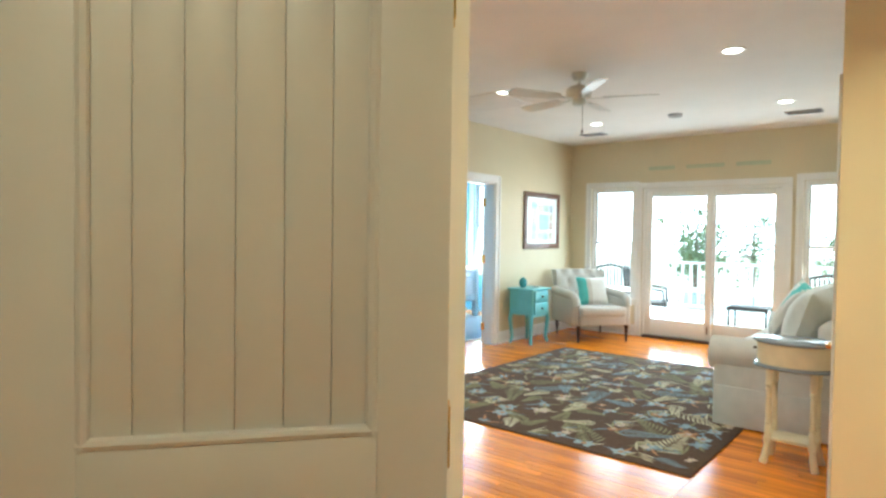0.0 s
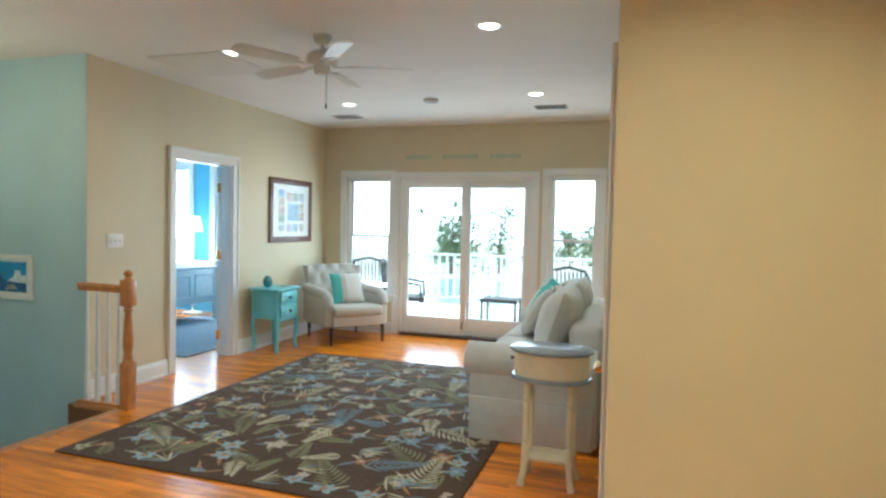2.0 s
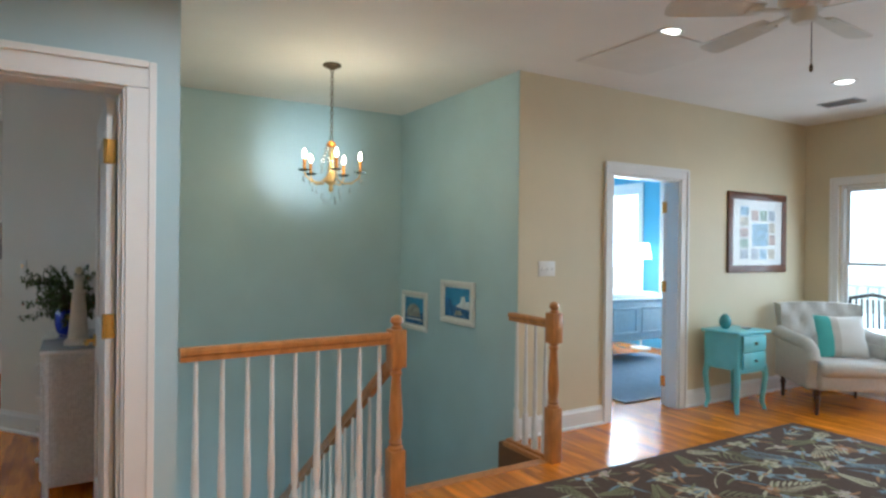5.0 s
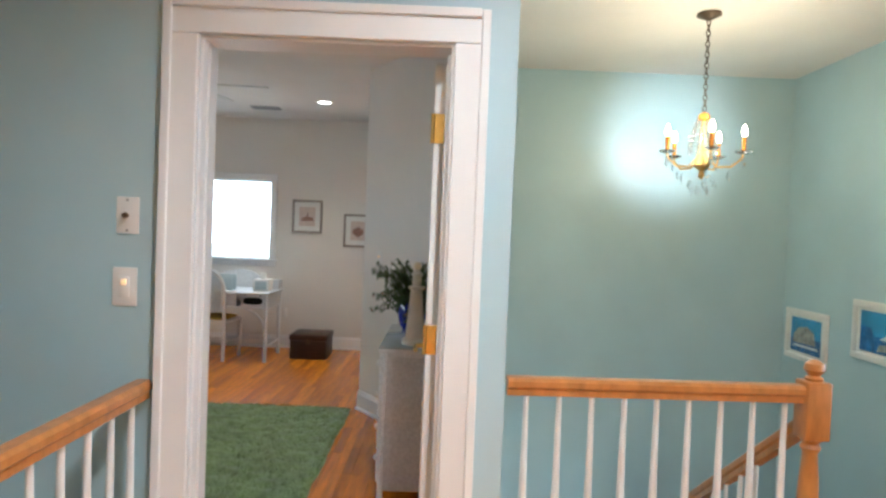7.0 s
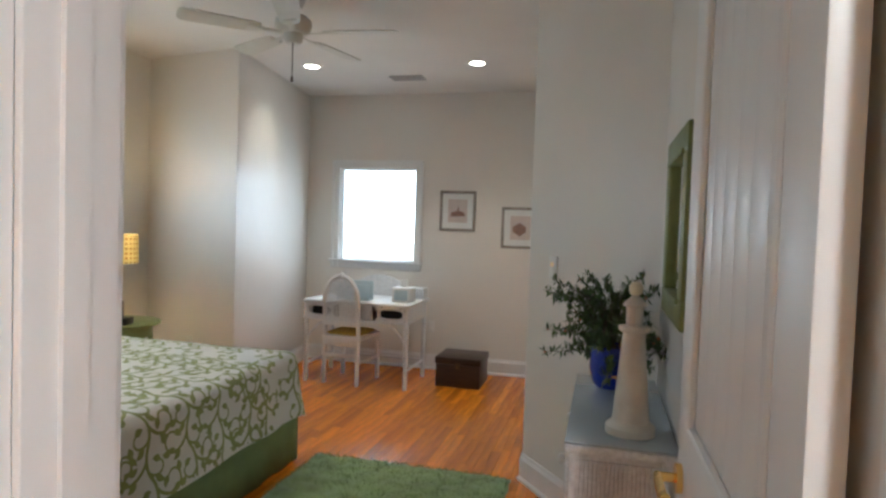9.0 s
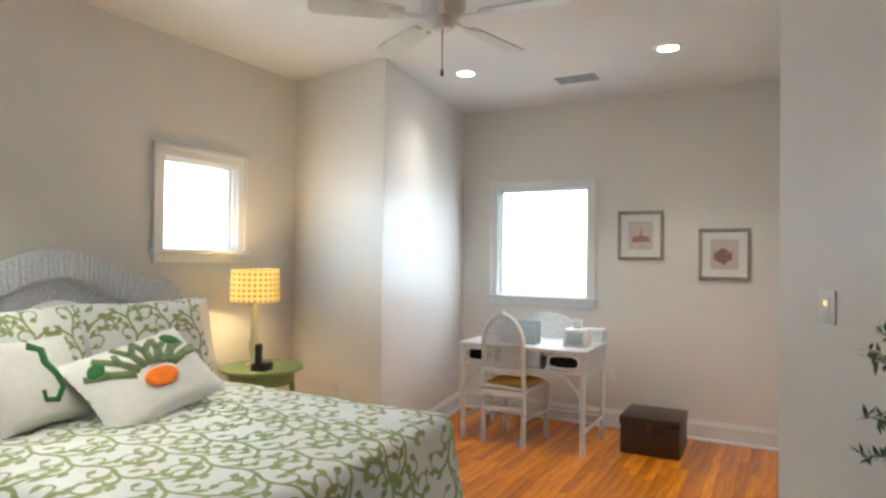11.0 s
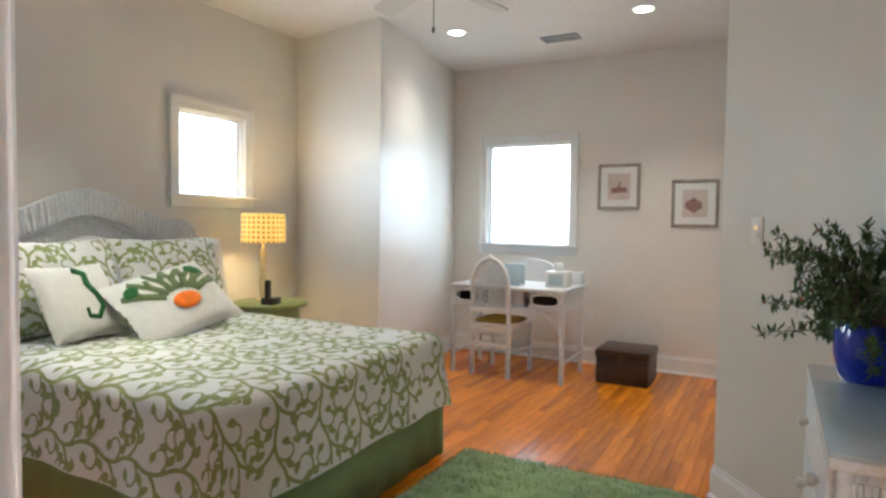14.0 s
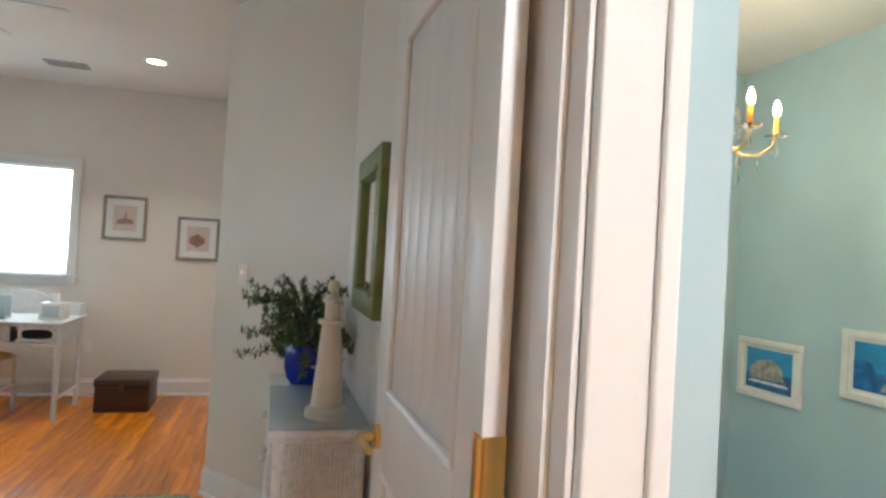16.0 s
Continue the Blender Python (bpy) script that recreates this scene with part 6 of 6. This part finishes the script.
for i in range(n):
    f = bm.faces.new((cols[i][0], cols[(i + 1) % n][0], cols[(i + 1) % n][1], cols[i][1]))
    for l, (k, zz) in zip(f.loops, ((i, 0.42), (i + 1, 0.42), (i + 1, 0.625), (i, 0.625))):
        l[uv].uv = (k / n * 0.96, zz)
shade = part("shade", bm, mg, lp, "glowing yellow checked drum shade")
part("bulb", lathe(bmesh.new(), [(0.012, 0.46), (0.028, 0.50), (0.03, 0.52), (0.018, 0.55), (0, 0.56)]), glow("lit_lamp_bulb", (1.0, 0.72, 0.38), 6), lp, "lit bulb")
lamp_point("bedside_lamp", -6.08, -1.62, 0.67 + 0.52, 13.0, (1.0, 0.66, 0.30), 0.04)
ph = thing("cordless_phone", pose(-6.00, -1.47, 0.67, 0, 0, 15), "black cordless phone in its stand on the bedside table", "phone")
M_BLACK = mat("black_plastic", (0.015, 0.014, 0.015), 0.3, 0.1)
part("cradle", B(-0.055, 0.055, -0.05, 0.05, 0, 0.05, 0.01), M_BLACK, ph)
part("handset", box(bmesh.new(), 0.012, 0.06, -0.02, 0.012, 0.03, 0.17, 0.009), M_BLACK, ph)
part("display", B(-0.045, 0.0, -0.0525, -0.05, 0.012, 0.04), M_GREYTOP, ph)

# wicker desk
dk = thing("desk", pose(-7.72, -0.33, 0, 0, 0, 90), "white wicker desk with open cubbies and curved braces", "desk")
DW, DD = 0.50, 0.30
part("desktop", B(-DW, DW, -DD, DD + 0.05, 0.715, 0.74, 0.008), M_WHITEWICKER, dk)
part("apron", box(B(-DW + 0.03, DW - 0.03, DD - 0.02, DD, 0.58, 0.715), -DW + 0.02, DW - 0.02, -DD + 0.05, DD - 0.02, 0.565, 0.585, 0.004), M_WHITEWICKER, dk)
for s in (-1, 1):
    part("side_panel", B(s * DW - 0.012 - s * 0.03, s * DW + 0.012 - s * 0.03, -DD + 0.03, DD - 0.02, 0.58, 0.715, 0.003), M_WHITEWICKER, dk)
    # near-black panel colours in the shade inside the open cubby
    part("cubby_back", B(s * 0.33 - 0.13, s * 0.33 + 0.13, -DD + 0.12, -DD + 0.13, 0.585, 0.71), M_DARK, dk, "dark panel for the shade inside the cubby")
    bm = bmesh.new()
    ov = [(s * 0.33 + 0.115 * math.copysign(abs(math.cos(a)) ** 0.6, math.cos(a)), -DD + 0.02, 0.648 + 0.048 * math.copysign(abs(math.sin(a)) ** 0.7, math.sin(a))) for a in [k * math.pi / 12 for k in range(25)]]
    tube(bm, ov, 0.012)
    for sx in (-1, 1):
        for z in (0.60, 0.70):
            box(bm, s * 0.33 + sx * 0.115 - 0.02, s * 0.33 + sx * 0.115 + 0.02, -DD + 0.015, -DD + 0.025, z - 0.012, z + 0.012)
    part("cubby_rim", bm, M_WHITEWICKER, dk)
    for y in (-DD + 0.03, DD - 0.03):
        part("leg", rod(bmesh.new(), (s * (DW - 0.03), y, 0), (s * (DW - 0.03), y, 0.715), 0.019, 0.021), M_WHITEWICKER, dk)
    part("brace", tube(bmesh.new(), [(s * (DW - 0.03), -DD + 0.03, 0.34), (s * (DW - 0.07), -DD + 0.03, 0.44), (s * (DW - 0.14), -DD + 0.03, 0.52), (s * (DW - 0.26), -DD + 0.03, 0.57)], 0.011), M_WHITEWICKER, dk, "curved cane brace")
    part("stretcher", rod(bmesh.new(), (s * (DW - 0.03), -DD + 0.03, 0.16), (s * (DW - 0.03), DD - 0.03, 0.16), 0.011), M_WHITEWICKER, dk)
part("stretcher", rod(bmesh.new(), (-DW + 0.03, DD - 0.03, 0.16), (DW - 0.03, DD - 0.03, 0.16), 0.011), M_WHITEWICKER, dk)
dd = part("drawer", B(-0.15, 0.15, -DD + 0.03, -DD + 0.05, 0.59, 0.705, 0.005), M_WHITEWICKER, dk)
part("front_rail", box(B(-DW, DW, -DD + 0.01, -DD + 0.03, 0.565, 0.585, 0.004), -DW, DW, -DD + 0.01, -DD + 0.03, 0.708, 0.716), M_WHITEWICKER, dk)
bm = prism(bmesh.new(), [(0.30 * math.cos(a), 0.20 * math.sin(a)) for a in [k * math.pi / 16 for k in range(17)]], -0.012, 0.012)
bmesh.ops.transform(bm, matrix=pose(0, DD + 0.02, 0.74, 90), verts=bm.verts[:])
part("gallery", bm, M_WHITEWICKER, dk, "arched wicker gallery")
part("gallery_box", B(-DW + 0.02, -DW + 0.18, DD - 0.10, DD + 0.04, 0.74, 0.84, 0.006), M_WHITEWICKER, dk)
part("gallery_box", B(DW - 0.18, DW - 0.02, DD - 0.10, DD + 0.04, 0.74, 0.84, 0.006), M_WHITEWICKER, dk)
fl = thing("letter_rack", pose(-7.60, -0.40, 0.74, 0, 0, 90), "pale blue-grey letter rack on the desk", "letter rack")
M_PALEBLUE = mat("pale_blue_card", (0.46, 0.55, 0.58), 0.6, 0.05, 12)
part("front", B(-0.15, 0.15, -0.06, -0.05, 0, 0.145, 0.003), M_PALEBLUE, fl)
part("back", B(-0.15, 0.15, 0.05, 0.06, 0, 0.17, 0.003), M_PALEBLUE, fl)
part("tray", B(-0.15, 0.15, -0.05, 0.05, 0, 0.01), M_PALEBLUE, fl)
tx = thing("tissue_box", pose(-7.66, 0.04, 0.74, 0, 0, 90), "white and pale blue tissue box cover on the desk", "tissue box")
part("cover", B(-0.085, 0.085, -0.085, 0.085, 0, 0.13, 0.006), M_WHITEPAINT, tx)
part("panel", B(-0.06, 0.06, -0.089, -0.085, 0.02, 0.11, 0.002), M_PALEBLUE, tx)
part("tissue", cushion(bmesh.new(), 0.07, 0.09, 0.03, 0.5, 8, pose(0, 0, 0.155, 80, 0, 20)), M_PAPER, tx, "crumpled tissue")

# chair at the desk
ch = thing("desk_chair", pose(-7.62, -0.44, 0, 0, 0, 85), "white wooden chair with an arched woven back and yellow seat", "chair")
for s in (-1, 1):
    part("back_leg", tube(bmesh.new(), [(s * 0.165, -0.19, 0), (s * 0.165, -0.18, 0.42), (s * 0.165, -0.20, 0.72)], 0.019), M_WHITEPAINT, ch)
    part("front_leg", rod(bmesh.new(), (s * 0.18, 0.19, 0), (s * 0.18, 0.19, 0.42), 0.017, 0.020), M_WHITEPAINT, ch)
    part("side_stretcher", rod(bmesh.new(), (s * 0.17, -0.185, 0.20), (s * 0.18, 0.19, 0.20), 0.011), M_WHITEPAINT, ch)
part("stretcher", B(-0.165, 0.165, -0.20, -0.175, 0.24, 0.275, 0.004), M_WHITEPAINT, ch)
part("seat_frame", box(B(-0.19, 0.19, -0.20, 0.21, 0.40, 0.43, 0.006), -0.165, 0.165, -0.20, -0.18, 0.34, 0.40, 0.003), M_WHITEPAINT, ch)
part("seat_cushion", cushion(bmesh.new(), 0.34, 0.36, 0.06, 0.3, 12, pose(0, 0.005, 0.445)), mat("yellow_seat_cloth", (0.62, 0.44, 0.10), 0.9, 0.2, 20), ch, "yellow cloth seat")
arc = [(-0.165, -0.20, 0.70)] + [(-0.165 * math.cos(a), -0.205, 0.74 + 0.22 * math.sin(a)) for a in [k * math.pi / 14 for k in range(15)]] + [(0.165, -0.20, 0.70)]
part("back_hoop", tube(bmesh.new(), arc, 0.020), M_WHITEPAINT, ch)
part("back_rail", B(-0.165, 0.165, -0.21, -0.19, 0.52, 0.56, 0.004), M_WHITEPAINT, ch)
bm = bmesh.new()
for i in range(21):
    x = -0.15 + i * 0.015
    rod(bm, (x, -0.2, 0.55), (x, -0.205, 0.74 + 0.22 * math.sqrt(max(0, 1 - (x / 0.165) ** 2))), 0.0042, n=5)
for i in range(24):
    z = 0.565 + i * 0.016
    hw = 0.16 if z < 0.74 else 0.16 * math.sqrt(max(0.0, 1 - ((z - 0.74) / 0.22) ** 2))
    rod(bm, (-hw, -0.199, z), (hw, -0.199, z), 0.0035, n=5)
tagged(part("woven_back", bm, M_WHITEWICKER, ch, "woven cane back"), kind="stuff")
part("crest", lathe(bmesh.new(), [(0.0, 0.95), (0.02, 0.955), (0.024, 0.975), (0.012, 0.992), (0, 0.995)], 0, -0.205, 0, 12), M_WHITEPAINT, ch)

# trunk
tk = thing("wooden_chest", pose(-7.90, 0.545, 0, 0, 0, 90), "low dark brown wooden chest against the wall", "chest")
part("body", B(-0.20, 0.20, -0.20, 0.20, 0.0, 0.20, 0.006), M_DARKWOOD, tk)
part("lid", B(-0.208, 0.208, -0.208, 0.205, 0.203, 0.265, 0.008), M_DARKWOOD, tk)
part("latch", B(-0.02, 0.02, -0.213, -0.208, 0.17, 0.225, 0.002), M_BRONZE, tk, "dark metal latch")

# shaggy green rug
M_GRUG = mat("green_shag", (0.25, 0.35, 0.12), 0.98, 0.3, 9, 0.5, 90, sheen=0.4)
gr = thing("green_rug", pose(-4.95, 0.70, 0), "shaggy grass-green rug beside the bed", "rug")
bm = bmesh.new()
nx, ny = 60, 40
g = {}
for i in range(nx + 1):
    for j in range(ny + 1):
        x, y = -0.9 + 1.8 * i / nx, -0.60 + 1.2 * j / ny
        e = min(i, nx - i, j, ny - j)
        g[i, j] = bm.verts.new((x + 0.012 * noise.noise((x * 9, y * 9, 0)) * (e < 1), y + 0.014 * noise.noise((x * 9, y * 9, 4)), 0.003 if e == 0 else 0.022 + 0.010 * noise.noise((x * 14, y * 14, 2)) + 0.006 * noise.noise((x * 40, y * 40, 5))))
for i in range(nx):
    for j in range(ny):
        bm.faces.new((g[i, j], g[i + 1, j], g[i + 1, j + 1], g[i, j + 1]))
part("backing", bm, M_GRUG, gr)
bm = bmesh.new()
gg = random.Random(4)
for k in range(14000):
    x, y = gg.uniform(-0.89, 0.89), gg.uniform(-0.595, 0.595)
    a = gg.random() * 6.28
    ln = gg.uniform(0.012, 0.024)
    dx, dy = 0.0022 * math.cos(a), 0.0022 * math.sin(a)
    tx_, ty_ = gg.gauss(0, 0.010), gg.gauss(0, 0.010)
    bm.faces.new((bm.verts.new((x - dx, y - dy, 0.014)), bm.verts.new((x + dx, y + dy, 0.014)), bm.verts.new((x + tx_, y + ty_, 0.018 + ln))))
tagged(part("shag", bm, M_GRUG, gr, "long green pile", False), kind="stuff")

# wicker dresser with a glass top
M_PLATE = clear("greenish_plate_glass", (0.66, 0.73, 0.77))
M_PLATE.node_tree.nodes["Principled BSDF"].inputs["Transmission Weight"].default_value = 0.4
ds = thing("dresser", pose(-4.165, 1.962, 0, 0, 0, 180), "white wicker dresser with a glass top", "dresser")
# local x runs west from the near end, y towards the room
DSL, DSD = 0.86, 0.30
part("carcass", B(0.015, DSL - 0.015, 0.0, DSD - 0.02, 0.06, 0.80, 0.004), M_WHITEWICKER, ds)
part("top", B(0, DSL, -0.01, DSD, 0.80, 0.822, 0.006), M_WHITEWICKER, ds)
part("glass_top", B(0.0, DSL, -0.01, DSD, 0.8235, 0.8315, 0.002), M_PLATE, ds, "clear plate glass top").visible_shadow = False
for i in range(23):
    y = 0.012 + i * 0.0118
    part("end_cane", rod(bmesh.new(), (0.012, y, 0.07), (0.012, y, 0.78), 0.0058, n=6), M_WHITEWICKER, ds)
for i in range(4):
    d = part("drawer", B(0.05, DSL - 0.05, DSD - 0.02, DSD + 0.0, 0.09 + i * 0.178, 0.255 + i * 0.178, 0.008), M_WHITEWICKER, ds)
    for x in (0.2, DSL - 0.2):
        part("knob", lathe(bmesh.new(), [(0.006, 0), (0.016, 0.012), (0.014, 0.024), (0, 0.028)], 0, 0, 0, 10), M_WHITEPAINT, d).matrix_basis = pose(x, DSD, 0.172 + i * 0.178, -90)
for x in (0.02, DSL - 0.02):
    for y in (0.02, DSD - 0.03):
        part("corner_post", rod(bmesh.new(), (x, y, 0), (x, y, 0.80), 0.016), M_WHITEWICKER, ds)
vz = thing("vase_with_plant", pose(-4.86, 1.80, 0.8315), "cobalt blue vase of feathery greenery on the dresser", "plant")
part("vase", lathe(bmesh.new(), [(0.0, 0.0), (0.062, 0.0), (0.078, 0.02), (0.088, 0.07), (0.086, 0.13), (0.076, 0.16), (0.070, 0.16), (0.076, 0.12), (0.07, 0.03), (0.0, 0.015)], n=28), mat("cobalt_glass", (0.006, 0.03, 0.42), 0.08, 0.1, 10, 0.0, coat=0.6), vz, "glossy cobalt blue vase")
gp = random.Random(9)
M_FERN = mat("feathery_green", (0.085, 0.14, 0.045), 0.7, 0.4, 20, 0.0, rnd=0.3)
M_BUD = mat("orange_buds", (0.55, 0.17, 0.06), 0.7, 0.2)
stems, fern, buds = bmesh.new(), bmesh.new(), bmesh.new()
for k in range(54):
    a = gp.random() * 6.28
    out, up = gp.uniform(0.12, 0.33), gp.uniform(0.05, 0.27)
    if gp.random() < 0.35:
        out, up = gp.uniform(0.22, 0.35), gp.uniform(-0.08, 0.08)
    ca, sa = math.cos(a), math.sin(a) * 0.75 - 0.12
    P = [Vector((0.03 * ca, 0.03 * sa, 0.10)), Vector((out * 0.4 * ca, out * 0.4 * sa, 0.17 + up * 0.7)), Vector((out * ca, out * sa, 0.16 + up))]
    tube(stems, P, 0.0025, 5, 0.001)
    for i in range(34):
        f = 0.3 + 0.7 * i / 33
        q = P[1].lerp(P[2], (f - 0.5) * 2) if f > 0.5 else P[0].lerp(P[1], f * 2)
        for _ in range(3):
            d = Vector((gp.gauss(0, 1), gp.gauss(0, 1), gp.gauss(0.2, 1))).normalized() * gp.uniform(0.02, 0.045)
            s = d.cross(Vector((0, 0, 1))).normalized() * 0.004
            fern.faces.new((fern.verts.new(q - s), fern.verts.new(q + d * 0.5 - s * 1.3), fern.verts.new(q + d), fern.verts.new(q + d * 0.5 + s * 1.3)))
    if k % 3 == 0:
        lathe(buds, [(0, -0.006), (0.006, 0), (0, 0.008)], *P[2], 6)
part("stems", stems, M_BARK, vz)
tagged(part("foliage", fern, M_FERN, vz, "feathery green sprigs", False), kind="stuff")
tagged(part("buds", buds, M_BUD, vz, "small orange buds"), kind="stuff")
lh = thing("lighthouse_figure", pose(-4.31, 1.845, 0.8315), "white carved wooden lighthouse figure on the dresser", "ornament")
M_CHALK = mat("chalky_cream_paint", (0.66, 0.62, 0.54), 0.7, 0.1, 16, 0.06, 60)
part("base", lathe(bmesh.new(), [(0.072, 0), (0.072, 0.022), (0.057, 0.036)], n=24), M_CHALK, lh)
part("tower", lathe(bmesh.new(), [(0.054, 0.03), (0.032, 0.30), (0.044, 0.305), (0.046, 0.318), (0.026, 0.32)], n=16), M_CHALK, lh)
part("lantern", lathe(bmesh.new(), [(0.025, 0.318), (0.025, 0.375), (0.034, 0.378), (0.034, 0.385), (0.0, 0.42)], n=8), M_CHALK, lh)
part("cap_ball", lathe(bmesh.new(), [(0.0, 0.405), (0.018, 0.415), (0.021, 0.432), (0.014, 0.448), (0, 0.452)], n=12), M_CREAM, lh)
part("starfish", lathe(bmesh.new(), [(0, -0.005), (0.016, 0), (0, 0.005)], 0.0, -0.048, 0.16, 5), mat("starfish_tan", (0.58, 0.34, 0.16), 0.8, 0.2), lh, "small tan starfish")
# mirror in a green frame
mr = thing("mirror", pose(-4.365, 1.98, 1.447), "mirror in a wide olive green wooden frame", "mirror")
M_OLIVE = mat("olive_green_paint", (0.20, 0.23, 0.07), 0.5, 0.15, 16, 0.05, 60)
w, h, fw = 0.51, 0.555, 0.08
bm = bmesh.new()
for a in [(-w / 2, w / 2, h / 2 - fw, h / 2), (-w / 2, w / 2, -h / 2, -h / 2 + fw), (-w / 2, -w / 2 + fw, -h / 2 + fw, h / 2 - fw), (w / 2 - fw, w / 2, -h / 2 + fw, h / 2 - fw)]:
    box(bm, a[0], a[1], -0.035, 0, a[2], a[3], 0.005)
for a in [(-w / 2 + fw - 0.015, w / 2 - fw + 0.015, h / 2 - fw, h / 2 - fw + 0.015), (-w / 2 + fw - 0.015, w / 2 - fw + 0.015, -h / 2 + fw - 0.015, -h / 2 + fw)]:
    box(bm, a[0], a[1], -0.042, -0.03, a[2], a[3], 0.003)
part("frame", bm, M_OLIVE, mr)
mm = mat("mirror_silver", (0.9, 0.9, 0.9), 0.02, 0.0, 5, 0.0, metal=1.0)
part("glass", B(-w / 2 + fw, w / 2 - fw, -0.016, -0.01, -h / 2 + fw, h / 2 - fw), mm, mr, "silvered mirror glass")

# rocking chair by the headboard
rc = thing("rocking_chair", pose(-3.47, -1.40, 0, 0, 0, 62), "dark red-brown wooden rocking chair with a bright cushion", "chair")
M_CHERRY = mat("cherry_wood", (0.12, 0.035, 0.014), 0.28, 0.3, 12, 0.02, 60, stretch=(1, 5, 5), coat=0.3)
part("seat", prism(bmesh.new(), [(-0.24, -0.22), (-0.27, 0.0), (-0.25, 0.24), (0, 0.28), (0.25, 0.24), (0.27, 0.0), (0.24, -0.22)], 0.385, 0.42), M_CHERRY, rc)
for s in (-1, 1):
    part("rocker", tube(bmesh.new(), [(s * 0.23, -0.52, 0.13), (s * 0.23, -0.25, 0.035), (s * 0.23, 0.05, 0.016), (s * 0.23, 0.3, 0.035), (s * 0.23, 0.42, 0.07)], 0.017), M_CHERRY, rc)
    part("armrest", tube(bmesh.new(), [(s * 0.26, -0.24, 0.68), (s * 0.29, -0.05, 0.655), (s * 0.30, 0.12, 0.655), (s * 0.29, 0.23, 0.675), (s * 0.285, 0.285, 0.665)], 0.020, 10, 0.028), M_CHERRY, rc)
    for y in (0.02, 0.18):
        part("arm_spindle", lathe(bmesh.new(), [(0.010, 0), (0.016, 0.08), (0.012, 0.14), (0.016, 0.2), (0.010, 0.25)], s * 0.27, y, 0.41, 10), M_CHERRY, rc)
    for y0, y1 in ((0.19, 0.24), (-0.17, -0.22)):
        part("leg", tube(bmesh.new(), [(s * 0.20, y0, 0.39), (s * 0.215, (y0 + y1) / 2, 0.22), (s * 0.23, y1, 0.03)], 0.017, 10, 0.015), M_CHERRY, rc)
    part("back_post", tube(bmesh.new(), [(s * 0.21, -0.2, 0.41), (s * 0.23, -0.27, 0.75), (s * 0.24, -0.36, 1.05)], 0.018), M_CHERRY, rc)
for i in range(6):
    x = -0.15 + i * 0.06
    part("back_spindle", tube(bmesh.new(), [(x, -0.2, 0.41), (x, -0.27, 0.75), (x, -0.36, 1.02)], 0.009, 6), M_CHERRY, rc)
part("crest_rail", box(bmesh.new(), -0.27, 0.27, -0.385, -0.35, 1.0, 1.12, 0.014), M_CHERRY, rc)
rp = thing("chair_pillow", pose(-3.55, -1.44, 0.60, 68, 0, 62), "bright orange and green pillow on the rocking chair", "pillow")
part("cover", cushion(bmesh.new(), 0.38, 0.36, 0.13, 0.45, 12), banded("orange_green_bands", [(0.60, 0.12, 0.03), (0.16, 0.22, 0.05), (0.55, 0.30, 0.05), (0.60, 0.12, 0.03)], 0, 0.1, 0.3), rp)

# ---- floor boards, last ----
def boards(floor, area, count, name="board", w=0.0572, seed=3, parts=True):
    """Oak strips along x over the rectangles of the area; the first count are parts, the rest one mesh."""
    rng = random.Random(seed)
    meshes = {}
    rest = bmesh.new()
    made = 0
    for x0, x1, y0, y1 in area:
        y = y0
        while y < y1 - 0.004:
            ww = min(w, y1 - y)
            x = x0 - rng.random() * 0.6
            while x < x1:
                ln = rng.choice((0.45, 0.6, 0.75, 0.9, 1.05))
                a, b = max(x, x0), min(x + ln, x1)
                x += ln
                if b - a < 0.02:
                    continue
                if made < count:
                    key = (round(b - a, 3), round(ww, 4))
                    if key not in meshes:
                        t = bmesh.new()
                        box(t, 0.0006, key[0] - 0.0006, 0.0006, key[1] - 0.0006, -0.0145, 0, 0.0008, 1)
                        me = bpy.data.meshes.new(name)
                        t.to_mesh(me)
                        t.free()
                        me.materials.append(M_OAK)
                        meshes[key] = me
                    ob = new(name, meshes[key])
                    ob.parent = floor
                    ob.location = (a, y, -0.0002)
                    made += 1
                else:
                    v = [rest.verts.new(c) for c in ((a + 0.0006, y + 0.0006, 0), (b - 0.0006, y + 0.0006, 0), (b - 0.0006, y + ww - 0.0006, 0), (a + 0.0006, y + ww - 0.0006, 0))]
                    u = [rest.verts.new((p.co.x, p.co.y, -0.0145)) for p in v]
                    rest.faces.new(v)
                    for i in range(4):
                        rest.faces.new((u[i], u[(i + 1) % 4], v[(i + 1) % 4], v[i]))
            y += ww
    me = bpy.data.meshes.new("boards")
    rest.to_mesh(me)
    rest.free()
    me.materials.append(M_OAK)
    ob = new("boards", me)
    ob.parent = floor
    tagged(ob, "narrow oak strips", kind="stuff")


boards(FLOOR_L, [(-3.10, 1.12, 1.0, 2.98), (-3.10, 0.33, 2.98, 3.36), (-0.45, 0.33, 3.36, 4.53), (-3.30, -0.45, 3.36, 4.53), (-3.78, 0.33, 4.53, 8.46), (-1.28, 1.12, -1.5, 1.0)], 300)
boards(FLOOR_B, [(-8.33, -5.4, -0.6, 1.45), (-5.4, -2.88, -1.94, 1.98), (-8.33, -5.4, -1.94, -0.6), (-5.97, -5.4, 1.45, 1.7)], 300, seed=5)
